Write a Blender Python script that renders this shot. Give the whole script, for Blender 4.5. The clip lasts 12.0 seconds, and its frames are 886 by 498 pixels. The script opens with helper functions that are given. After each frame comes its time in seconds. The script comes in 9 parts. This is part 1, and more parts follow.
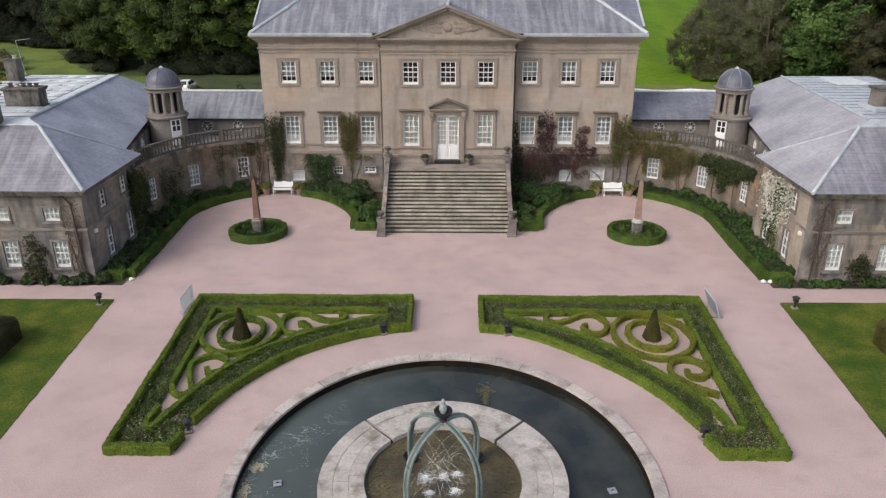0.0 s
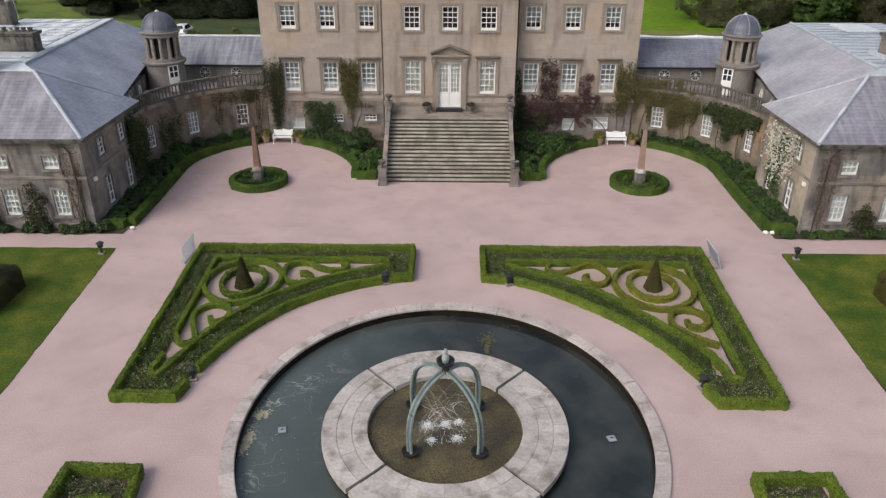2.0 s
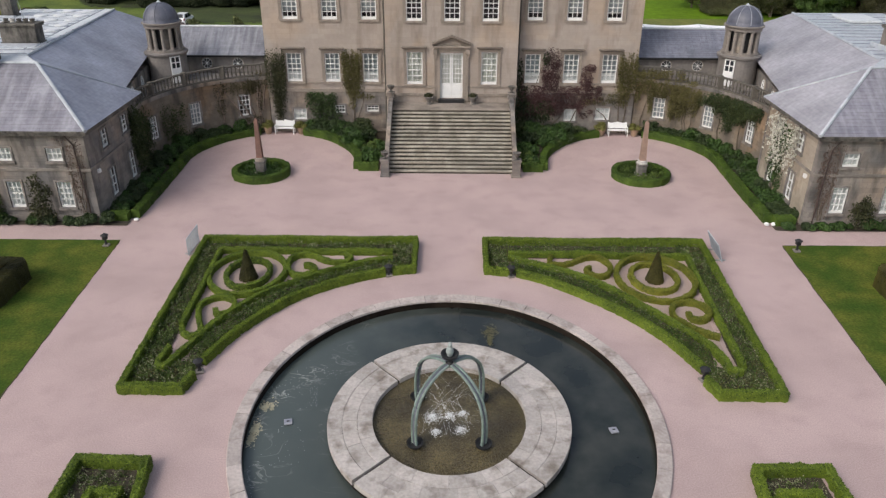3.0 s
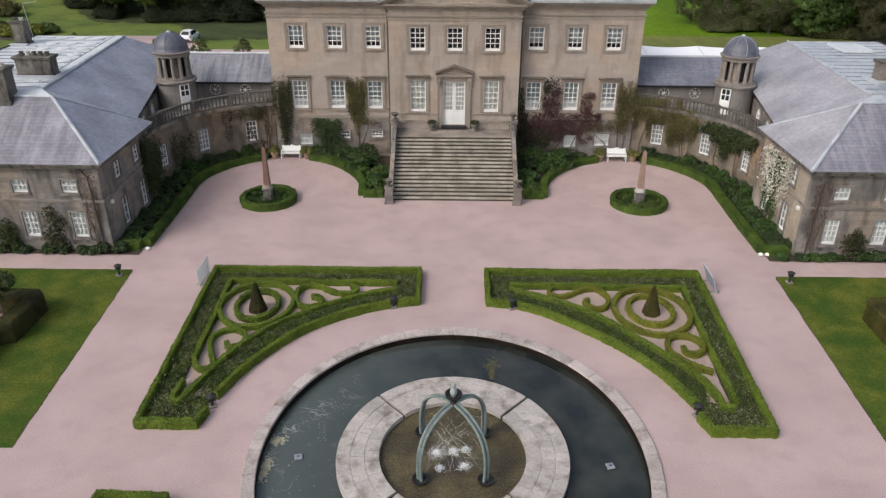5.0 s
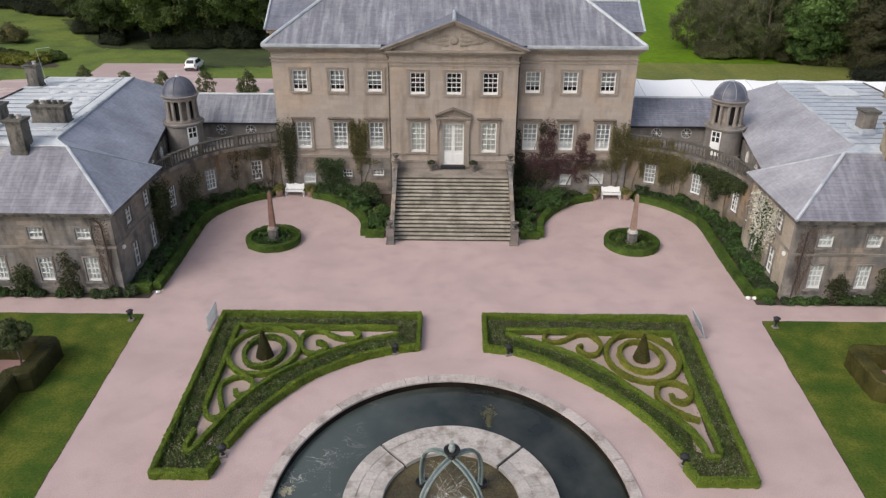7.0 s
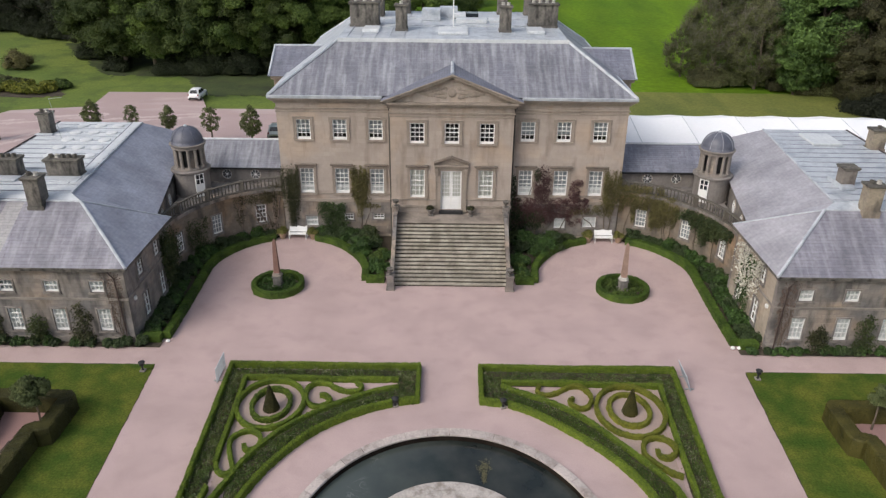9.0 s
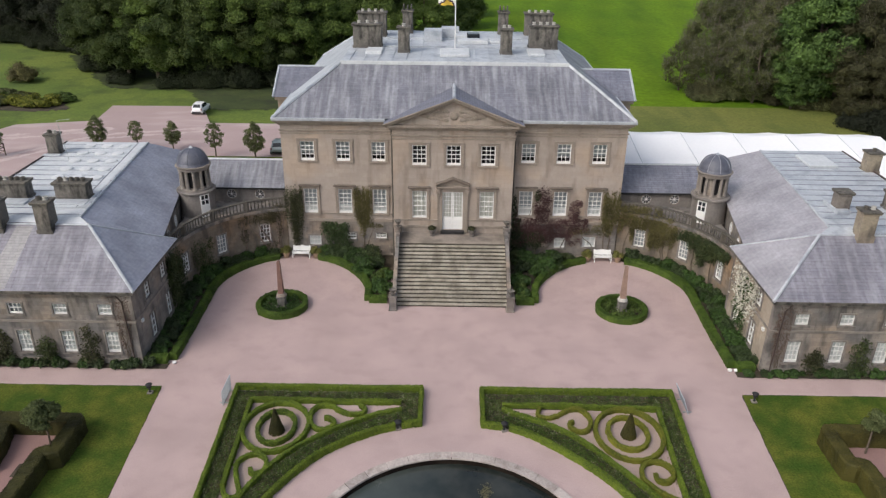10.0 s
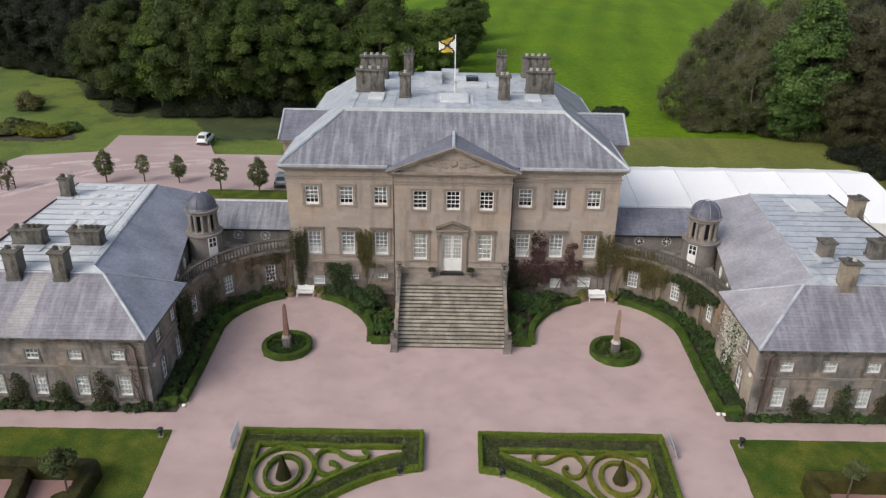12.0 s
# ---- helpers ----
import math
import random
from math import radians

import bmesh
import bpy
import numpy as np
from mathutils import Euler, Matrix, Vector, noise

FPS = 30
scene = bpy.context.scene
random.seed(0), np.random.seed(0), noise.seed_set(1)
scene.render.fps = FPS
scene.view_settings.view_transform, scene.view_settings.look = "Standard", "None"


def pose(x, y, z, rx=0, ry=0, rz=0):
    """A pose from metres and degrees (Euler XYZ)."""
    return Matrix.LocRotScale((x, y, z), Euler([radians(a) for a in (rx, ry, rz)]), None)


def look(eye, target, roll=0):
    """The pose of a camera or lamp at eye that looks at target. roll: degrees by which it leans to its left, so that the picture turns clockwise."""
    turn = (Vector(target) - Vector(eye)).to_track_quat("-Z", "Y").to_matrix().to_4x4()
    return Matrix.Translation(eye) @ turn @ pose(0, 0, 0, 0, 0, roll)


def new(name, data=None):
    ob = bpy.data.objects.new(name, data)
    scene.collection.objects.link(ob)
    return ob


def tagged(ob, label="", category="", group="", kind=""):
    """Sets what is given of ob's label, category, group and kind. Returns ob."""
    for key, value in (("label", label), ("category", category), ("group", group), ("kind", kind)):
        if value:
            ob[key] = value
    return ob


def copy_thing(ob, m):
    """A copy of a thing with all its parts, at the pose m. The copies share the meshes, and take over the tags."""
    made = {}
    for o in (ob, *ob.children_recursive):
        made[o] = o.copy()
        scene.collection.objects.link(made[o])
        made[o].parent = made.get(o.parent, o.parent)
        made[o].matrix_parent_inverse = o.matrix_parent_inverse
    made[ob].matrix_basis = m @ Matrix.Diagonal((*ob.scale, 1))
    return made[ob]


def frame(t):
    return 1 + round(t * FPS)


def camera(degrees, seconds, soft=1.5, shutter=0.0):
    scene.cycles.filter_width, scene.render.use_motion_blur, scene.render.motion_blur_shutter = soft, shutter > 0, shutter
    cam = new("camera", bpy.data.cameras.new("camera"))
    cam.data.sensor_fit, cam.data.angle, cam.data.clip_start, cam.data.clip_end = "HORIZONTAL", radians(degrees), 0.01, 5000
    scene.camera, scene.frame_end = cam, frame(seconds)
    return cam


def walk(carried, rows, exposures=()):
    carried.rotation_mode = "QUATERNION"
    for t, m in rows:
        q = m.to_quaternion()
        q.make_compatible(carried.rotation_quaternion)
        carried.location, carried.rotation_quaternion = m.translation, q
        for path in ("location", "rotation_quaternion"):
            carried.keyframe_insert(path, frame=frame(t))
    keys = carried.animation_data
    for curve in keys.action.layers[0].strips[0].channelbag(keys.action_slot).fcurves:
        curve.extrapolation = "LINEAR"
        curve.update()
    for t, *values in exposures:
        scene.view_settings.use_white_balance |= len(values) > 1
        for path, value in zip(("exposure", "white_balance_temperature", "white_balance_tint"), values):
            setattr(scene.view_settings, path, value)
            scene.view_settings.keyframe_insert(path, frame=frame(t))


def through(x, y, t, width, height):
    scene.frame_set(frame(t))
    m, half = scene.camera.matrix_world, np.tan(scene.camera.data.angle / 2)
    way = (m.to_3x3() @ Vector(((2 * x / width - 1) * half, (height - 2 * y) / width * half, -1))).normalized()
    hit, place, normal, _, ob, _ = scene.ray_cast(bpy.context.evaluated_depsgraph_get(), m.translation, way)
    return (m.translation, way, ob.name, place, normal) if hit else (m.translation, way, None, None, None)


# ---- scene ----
cam = camera(61.8, 12.0, soft=1.3)
PATH = [
    (0, (0.266, -53.438, 17.459), (0.245, -51.582, 16.715), 0.0),
    (0.5, (0.26, -53.372, 17.494), (0.24, -51.523, 16.73), 0.1),
    (1, (0.238, -53.351, 17.479), (0.217, -51.518, 16.679), 0.1),
    (1.5, (0.21, -53.309, 17.462), (0.19, -51.495, 16.621), 0.1),
    (2, (0.166, -53.312, 17.498), (0.146, -51.512, 16.626), 0.2),
    (2.5, (0.108, -53.336, 17.623), (0.088, -51.546, 16.731), 0.2),
    (3, (0.005, -53.41, 17.803), (-0.014, -51.625, 16.901), 0.2),
    (5, (-0.127, -53.803, 19.716), (-0.148, -52.015, 18.821), 0.3),
    (5.5, (-0.094, -53.913, 20.297), (-0.114, -52.123, 19.407), 0.3),
    (6, (-0.111, -54.089, 20.955), (-0.131, -52.297, 20.068), 0.3),
    (6.5, (-0.121, -54.249, 21.652), (-0.141, -52.454, 20.77), 0.2),
    (7, (-0.094, -54.352, 22.397), (-0.115, -52.554, 21.522), 0.3),
    (9, (-0.137, -54.893, 25.955), (-0.152, -53.089, 25.092), 0.5),
    (9.5, (-0.208, -55.003, 26.667), (-0.223, -53.196, 25.81), 0.5),
    (10, (-0.307, -55.113, 27.442), (-0.321, -53.304, 26.589), 0.6),
    (10.5, (-0.43, -55.232, 28.249), (-0.443, -53.421, 27.402), 0.6),
    (11, (-0.474, -55.413, 29.081), (-0.488, -53.6, 28.237), 0.7),
    (11.5, (-0.503, -55.593, 29.842), (-0.515, -53.777, 29.003), 0.7),
    (12, (-0.444, -55.888, 30.592), (-0.454, -54.067, 29.765), 0.8),
]
walk(cam, [(t, look(eye, target, roll)) for t, eye, target, roll in PATH], [(0, -0.09), (2.5, -0.15), (5, -0.15), (7, -0.13), (9, -0.15), (12, -0.22)])

# ---- world, sun, exposure ----
SUN_AZ, SUN_EL = 228.0, 44.0
world = bpy.data.worlds.new("sky")
world.use_nodes = True
scene.world = world
wn = world.node_tree
sky = wn.nodes.new("ShaderNodeTexSky")
sky.sky_type, sky.sun_disc = "NISHITA", False
sky.sun_elevation, sky.sun_rotation = radians(SUN_EL), radians(SUN_AZ)
sky.air_density, sky.dust_density, sky.ozone_density = 1.0, 4.0, 0.6
overcast = wn.nodes.new("ShaderNodeHueSaturation")
overcast.inputs["Saturation"].default_value = 0.7
wn.links.new(sky.outputs[0], overcast.inputs["Color"])
wn.links.new(overcast.outputs[0], wn.nodes["Background"].inputs[0])
wn.nodes["Background"].inputs[1].default_value = 0.187
lamp = bpy.data.lights.new("sun", "SUN")
lamp.energy, lamp.angle, lamp.color = 1.02, radians(26), (1.0, 0.975, 0.95)
sun_dir = Vector((math.sin(radians(SUN_AZ)) * math.cos(radians(SUN_EL)), math.cos(radians(SUN_AZ)) * math.cos(radians(SUN_EL)), math.sin(radians(SUN_EL))))
sun = new("sun", lamp)
sun.matrix_world = look(sun_dir * 100, (0, 0, 0))

# ---- materials ----


def material(name, base, alt, rough=0.85, big=0.35, fine=9.0, bump=0.25, grain=0.35, metal=0.0, stain=None, stain_amount=0.0, stain_scale=(0.5, 0.5, 0.12), dist=0.02):
    """Two colours mixed by a coarse and a fine noise, a stain drawn out along one axis, and a fine relief."""
    m = bpy.data.materials.new(name)
    m.use_nodes = True
    n, l = m.node_tree.nodes, m.node_tree.links
    bsdf = n["Principled BSDF"]
    co = n.new("ShaderNodeTexCoord")
    a = n.new("ShaderNodeTexNoise")
    a.inputs["Scale"].default_value, a.inputs["Detail"].default_value = big, 5
    l.new(co.outputs["Object"], a.inputs["Vector"])
    b = n.new("ShaderNodeTexNoise")
    b.inputs["Scale"].default_value, b.inputs["Detail"].default_value = fine, 4
    l.new(co.outputs["Object"], b.inputs["Vector"])
    ra = n.new("ShaderNodeMapRange")
    ra.inputs["From Min"].default_value, ra.inputs["From Max"].default_value = 0.35, 0.65
    l.new(a.outputs["Fac"], ra.inputs["Value"])
    mix = n.new("ShaderNodeMix")
    mix.data_type = "RGBA"
    mix.inputs["A"].default_value, mix.inputs["B"].default_value = (*base, 1), (*alt, 1)
    l.new(ra.outputs[0], mix.inputs["Factor"])
    out = mix.outputs["Result"]
    if stain:
        mp = n.new("ShaderNodeMapping")
        mp.inputs["Scale"].default_value = stain_scale
        l.new(co.outputs["Object"], mp.inputs["Vector"])
        s = n.new("ShaderNodeTexNoise")
        s.inputs["Scale"].default_value, s.inputs["Detail"].default_value = 1.6, 7
        l.new(mp.outputs[0], s.inputs["Vector"])
        rs = n.new("ShaderNodeMapRange")
        rs.inputs["From Min"].default_value, rs.inputs["From Max"].default_value, rs.inputs["To Max"].default_value = 0.5, 0.68, stain_amount
        l.new(s.outputs["Fac"], rs.inputs["Value"])
        ms = n.new("ShaderNodeMix")
        ms.data_type = "RGBA"
        ms.inputs["B"].default_value = (*stain, 1)
        l.new(out, ms.inputs["A"])
        l.new(rs.outputs[0], ms.inputs["Factor"])
        out = ms.outputs["Result"]
    rb = n.new("ShaderNodeMapRange")
    rb.inputs["From Min"].default_value, rb.inputs["From Max"].default_value = 0.25, 0.75
    rb.inputs["To Min"].default_value, rb.inputs["To Max"].default_value = 1 - grain, 1 + grain
    l.new(b.outputs["Fac"], rb.inputs["Value"])
    mul = n.new("ShaderNodeVectorMath")
    mul.operation = "SCALE"
    l.new(out, mul.inputs[0])
    l.new(rb.outputs[0], mul.inputs["Scale"])
    l.new(mul.outputs[0], bsdf.inputs["Base Color"])
    bsdf.inputs["Roughness"].default_value, bsdf.inputs["Metallic"].default_value = rough, metal
    bp = n.new("ShaderNodeBump")
    bp.inputs["Strength"].default_value, bp.inputs["Distance"].default_value = bump, dist
    l.new(b.outputs["Fac"], bp.inputs["Height"])
    l.new(bp.outputs[0], bsdf.inputs["Normal"])
    return m


def vary(m, low, high):
    """Varies a material's colour from object to object."""
    n, l = m.node_tree.nodes, m.node_tree.links
    bsdf = n["Principled BSDF"]
    old = bsdf.inputs["Base Color"].links[0].from_socket
    info, r, mul = n.new("ShaderNodeObjectInfo"), n.new("ShaderNodeMapRange"), n.new("ShaderNodeVectorMath")
    mul.operation = "SCALE"
    r.inputs["To Min"].default_value, r.inputs["To Max"].default_value = low, high
    l.new(info.outputs["Random"], r.inputs["Value"])
    l.new(old, mul.inputs[0])
    l.new(r.outputs[0], mul.inputs["Scale"])
    l.new(mul.outputs[0], bsdf.inputs["Base Color"])
    return m


def ashlar(m, width, height, low, high, joint, warm=(1.1, 0.98, 0.84), warm_amount=0.6):
    """Lays a wall's colour out in blocks that differ a little, with thin joints and a few warmer patches."""
    n, l = m.node_tree.nodes, m.node_tree.links
    bsdf = n["Principled BSDF"]
    old = bsdf.inputs["Base Color"].links[0].from_socket
    co, sep, add, com = n.new("ShaderNodeTexCoord"), n.new("ShaderNodeSeparateXYZ"), n.new("ShaderNodeMath"), n.new("ShaderNodeCombineXYZ")
    l.new(co.outputs["Object"], sep.inputs[0])
    l.new(sep.outputs["X"], add.inputs[0])
    l.new(sep.outputs["Y"], add.inputs[1])
    l.new(add.outputs[0], com.inputs["X"])
    l.new(sep.outputs["Z"], com.inputs["Y"])
    br = n.new("ShaderNodeTexBrick")
    br.inputs["Color1"].default_value, br.inputs["Color2"].default_value = (low, low, low, 1), (high, high, high, 1)
    br.inputs["Mortar"].default_value = (joint, joint, joint, 1)
    br.inputs["Scale"].default_value, br.inputs["Mortar Size"].default_value, br.inputs["Mortar Smooth"].default_value = 1.0, 0.008, 0.3
    br.inputs["Brick Width"].default_value, br.inputs["Row Height"].default_value = width, height
    l.new(com.outputs[0], br.inputs["Vector"])
    p = n.new("ShaderNodeTexNoise")
    p.inputs["Scale"].default_value, p.inputs["Detail"].default_value, p.inputs["Distortion"].default_value = 0.33, 5, 0.6
    l.new(co.outputs["Object"], p.inputs["Vector"])
    rp = n.new("ShaderNodeMapRange")
    rp.inputs["From Min"].default_value, rp.inputs["From Max"].default_value, rp.inputs["To Max"].default_value = 0.5, 0.68, warm_amount
    l.new(p.outputs["Fac"], rp.inputs["Value"])
    tint = n.new("ShaderNodeMix")
    tint.data_type = "RGBA"
    tint.inputs["A"].default_value, tint.inputs["B"].default_value = (1, 1, 1, 1), (*warm, 1)
    l.new(rp.outputs[0], tint.inputs["Factor"])
    for factor in (br.outputs["Color"], tint.outputs["Result"]):
        mul = n.new("ShaderNodeVectorMath")
        mul.operation = "MULTIPLY"
        l.new(old, mul.inputs[0])
        l.new(factor, mul.inputs[1])
        old = mul.outputs[0]
    l.new(old, bsdf.inputs["Base Color"])
    return m


def courses(name, dark, light, width, height, streak, amount, rough=0.55, joint=0.75, bump=0.5):
    """Slates or ashlar laid in courses along the UV map, with streaks that run down the slope."""
    m = bpy.data.materials.new(name)
    m.use_nodes = True
    n, l = m.node_tree.nodes, m.node_tree.links
    bsdf = n["Principled BSDF"]
    uv = n.new("ShaderNodeUVMap")
    br = n.new("ShaderNodeTexBrick")
    br.inputs["Color1"].default_value, br.inputs["Color2"].default_value = (*dark, 1), (*light, 1)
    br.inputs["Mortar"].default_value = (*[c * joint for c in dark], 1)
    br.inputs["Scale"].default_value = 1.0
    br.inputs["Brick Width"].default_value, br.inputs["Row Height"].default_value = width, height
    br.inputs["Mortar Size"].default_value, br.inputs["Mortar Smooth"].default_value = 0.018, 0.4
    l.new(uv.outputs[0], br.inputs["Vector"])
    mp = n.new("ShaderNodeMapping")
    mp.inputs["Scale"].default_value = (2.6, 0.26, 1)
    l.new(uv.outputs[0], mp.inputs["Vector"])
    s = n.new("ShaderNodeTexNoise")
    s.inputs["Scale"].default_value, s.inputs["Detail"].default_value = 1.0, 7
    l.new(mp.outputs[0], s.inputs["Vector"])
    rs = n.new("ShaderNodeMapRange")
    rs.inputs["From Min"].default_value, rs.inputs["From Max"].default_value, rs.inputs["To Max"].default_value = 0.42, 0.68, amount
    l.new(s.outputs["Fac"], rs.inputs["Value"])
    ms = n.new("ShaderNodeMix")
    ms.data_type = "RGBA"
    ms.inputs["B"].default_value = (*streak, 1)
    l.new(br.outputs["Color"], ms.inputs["A"])
    l.new(rs.outputs[0], ms.inputs["Factor"])
    p = n.new("ShaderNodeTexNoise")
    p.inputs["Scale"].default_value, p.inputs["Detail"].default_value = 0.35, 6
    l.new(uv.outputs[0], p.inputs["Vector"])
    rp = n.new("ShaderNodeMapRange")
    rp.inputs["From Min"].default_value, rp.inputs["From Max"].default_value = 0.3, 0.7
    rp.inputs["To Min"].default_value, rp.inputs["To Max"].default_value = 0.74, 1.2
    l.new(p.outputs["Fac"], rp.inputs["Value"])
    q = n.new("ShaderNodeTexNoise")
    q.inputs["Scale"].default_value, q.inputs["Detail"].default_value = 3.5, 6
    l.new(uv.outputs[0], q.inputs["Vector"])
    rq = n.new("ShaderNodeMapRange")
    rq.inputs["From Min"].default_value, rq.inputs["From Max"].default_value = 0.3, 0.7
    rq.inputs["To Min"].default_value, rq.inputs["To Max"].default_value = 0.86, 1.14
    l.new(q.outputs["Fac"], rq.inputs["Value"])
    pq = n.new("ShaderNodeMath")
    pq.operation = "MULTIPLY"
    l.new(rp.outputs[0], pq.inputs[0])
    l.new(rq.outputs[0], pq.inputs[1])
    mul = n.new("ShaderNodeVectorMath")
    mul.operation = "SCALE"
    l.new(ms.outputs["Result"], mul.inputs[0])
    l.new(pq.outputs[0], mul.inputs["Scale"])
    l.new(mul.outputs[0], bsdf.inputs["Base Color"])
    bsdf.inputs["Roughness"].default_value = rough
    bp = n.new("ShaderNodeBump")
    bp.inputs["Strength"].default_value, bp.inputs["Distance"].default_value = bump, 0.02
    l.new(br.outputs["Fac"], bp.inputs["Height"])
    bp.invert = True
    l.new(bp.outputs[0], bsdf.inputs["Normal"])
    return m


def leafy(name, dark, light, rough=0.6, scale=0.8, through=0.15, patch=0.5, each=0.55):
    """Leaves that differ one from another, and from patch to patch."""
    m = bpy.data.materials.new(name)
    m.use_nodes = True
    n, l = m.node_tree.nodes, m.node_tree.links
    bsdf = n["Principled BSDF"]
    g = n.new("ShaderNodeNewGeometry")
    co = n.new("ShaderNodeTexCoord")
    a = n.new("ShaderNodeTexNoise")
    a.inputs["Scale"].default_value, a.inputs["Detail"].default_value = scale, 3
    l.new(co.outputs["Object"], a.inputs["Vector"])
    add = n.new("ShaderNodeMath")
    add.operation = "MULTIPLY_ADD"
    l.new(g.outputs["Random Per Island"], add.inputs[0])
    add.inputs[1].default_value = each
    ra = n.new("ShaderNodeMapRange")
    ra.inputs["From Min"].default_value, ra.inputs["From Max"].default_value = 0.3, 0.7
    ra.inputs["To Min"].default_value, ra.inputs["To Max"].default_value = -0.05, patch
    l.new(a.outputs["Fac"], ra.inputs["Value"])
    l.new(ra.outputs[0], add.inputs[2])
    mix = n.new("ShaderNodeMix")
    mix.data_type = "RGBA"
    mix.inputs["A"].default_value, mix.inputs["B"].default_value = (*dark, 1), (*light, 1)
    l.new(add.outputs[0], mix.inputs["Factor"])
    l.new(mix.outputs["Result"], bsdf.inputs["Base Color"])
    bsdf.inputs["Roughness"].default_value = rough
    bsdf.inputs["Specular IOR Level"].default_value = 0.25
    if through:
        tr = n.new("ShaderNodeBsdfTranslucent")
        l.new(mix.outputs["Result"], tr.inputs["Color"])
        sh = n.new("ShaderNodeMixShader")
        sh.inputs[0].default_value = through
        l.new(bsdf.outputs[0], sh.inputs[1])
        l.new(tr.outputs[0], sh.inputs[2])
        l.new(sh.outputs[0], n["Material Output"].inputs["Surface"])
    return m


STONE = ashlar(material("sandstone", (0.405, 0.35, 0.308), (0.33, 0.279, 0.238), 0.9, 0.22, 5, 0.1, 0.05, stain=(0.20, 0.16, 0.13), stain_amount=0.55, stain_scale=(0.9, 0.9, 0.2)), 0.95, 0.36, 0.945, 1.045, 0.9, (1.12, 0.98, 0.80), 0.5)
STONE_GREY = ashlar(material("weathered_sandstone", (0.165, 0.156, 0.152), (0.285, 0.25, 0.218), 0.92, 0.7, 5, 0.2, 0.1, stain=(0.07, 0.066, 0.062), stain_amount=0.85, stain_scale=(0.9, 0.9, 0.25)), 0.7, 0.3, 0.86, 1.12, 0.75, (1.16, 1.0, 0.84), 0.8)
# ochre stone, its colour also raised for a wall on the sunlit side
PALE_STONE = ashlar(material("sunlit_ochre_stone", (0.40, 0.345, 0.275), (0.32, 0.27, 0.21), 0.92, 0.6, 6, 0.2, 0.1, stain=(0.17, 0.145, 0.115), stain_amount=0.7, stain_scale=(0.7, 0.7, 0.3)), 0.7, 0.3, 0.9, 1.08, 0.8)
TRIM = material("dressed_stone", (0.325, 0.275, 0.23), (0.265, 0.227, 0.192), 0.9, 0.6, 8, 0.2, 0.12, stain=(0.12, 0.10, 0.08), stain_amount=0.4)
HOOD = material("sooty_hood_stone", (0.20, 0.165, 0.135), (0.145, 0.12, 0.10), 0.92, 0.9, 8, 0.2, 0.15, stain=(0.08, 0.07, 0.06), stain_amount=0.6, stain_scale=(1.2, 1.2, 1.2))
LANDING = material("landing_stone", (0.31, 0.265, 0.225), (0.23, 0.198, 0.17), 0.9, 0.9, 7, 0.25, 0.14, stain=(0.13, 0.112, 0.09), stain_amount=0.5, stain_scale=(0.6, 0.6, 0.6))
# riser colour darkened to carry the shade below each tread
RISER = material("shaded_riser", (0.085, 0.077, 0.062), (0.05, 0.046, 0.036), 0.95, 1.0, 7, 0.3, 0.25)
STEP = vary(material("step_stone", (0.43, 0.395, 0.33), (0.27, 0.243, 0.198), 0.9, 1.1, 7, 0.35, 0.2, stain=(0.13, 0.118, 0.088), stain_amount=0.6, stain_scale=(0.9, 0.5, 0.5)), 0.84, 1.08)
PAVE = vary(material("paving_stone", (0.49, 0.45, 0.42), (0.395, 0.36, 0.33), 0.88, 1.3, 9, 0.3, 0.16, stain=(0.19, 0.16, 0.13), stain_amount=0.85, stain_scale=(1.0, 1.0, 1.0)), 0.86, 1.12)
KERB = vary(material("kerb_stone", (0.49, 0.43, 0.40), (0.40, 0.35, 0.325), 0.9, 1.1, 9, 0.3, 0.18, stain=(0.22, 0.175, 0.15), stain_amount=0.7, stain_scale=(0.9, 0.9, 0.9)), 0.88, 1.1)
OCHRE = ashlar(material("ochre_sandstone", (0.235, 0.193, 0.148), (0.165, 0.138, 0.112), 0.92, 0.6, 5, 0.2, 0.1, stain=(0.08, 0.07, 0.058), stain_amount=0.8, stain_scale=(0.7, 0.7, 0.3)), 0.7, 0.3, 0.86, 1.12, 0.75, (1.25, 1.02, 0.8), 0.9)
CHIM = material("chimney_stone", (0.185, 0.168, 0.147), (0.105, 0.099, 0.09), 0.93, 0.9, 6, 0.4, 0.25, stain=(0.035, 0.033, 0.03), stain_amount=0.95, stain_scale=(1.5, 1.5, 0.5))
CAP_STONE = material("lichened_cap_stone", (0.085, 0.078, 0.068), (0.15, 0.138, 0.115), 0.95, 1.6, 7, 0.4, 0.3, stain=(0.03, 0.028, 0.026), stain_amount=0.8, stain_scale=(1.6, 1.6, 1.2))
CHIM_RED = material("reddish_chimney_stone", (0.235, 0.205, 0.18), (0.16, 0.145, 0.13), 0.93, 0.7, 6, 0.4, 0.2, stain=(0.06, 0.05, 0.045), stain_amount=0.7, stain_scale=(0.9, 0.9, 0.3))
CHIM_PALE = material("pale_chimney_stone", (0.33, 0.28, 0.21), (0.22, 0.185, 0.15), 0.93, 0.8, 6, 0.4, 0.2, stain=(0.08, 0.07, 0.06), stain_amount=0.8, stain_scale=(0.9, 0.9, 0.4))
SLATE = courses("roof_slate", (0.165, 0.168, 0.20), (0.195, 0.196, 0.228), 1.1, 0.21, (0.40, 0.41, 0.44), 0.62, 0.45, 0.86, 0.25)
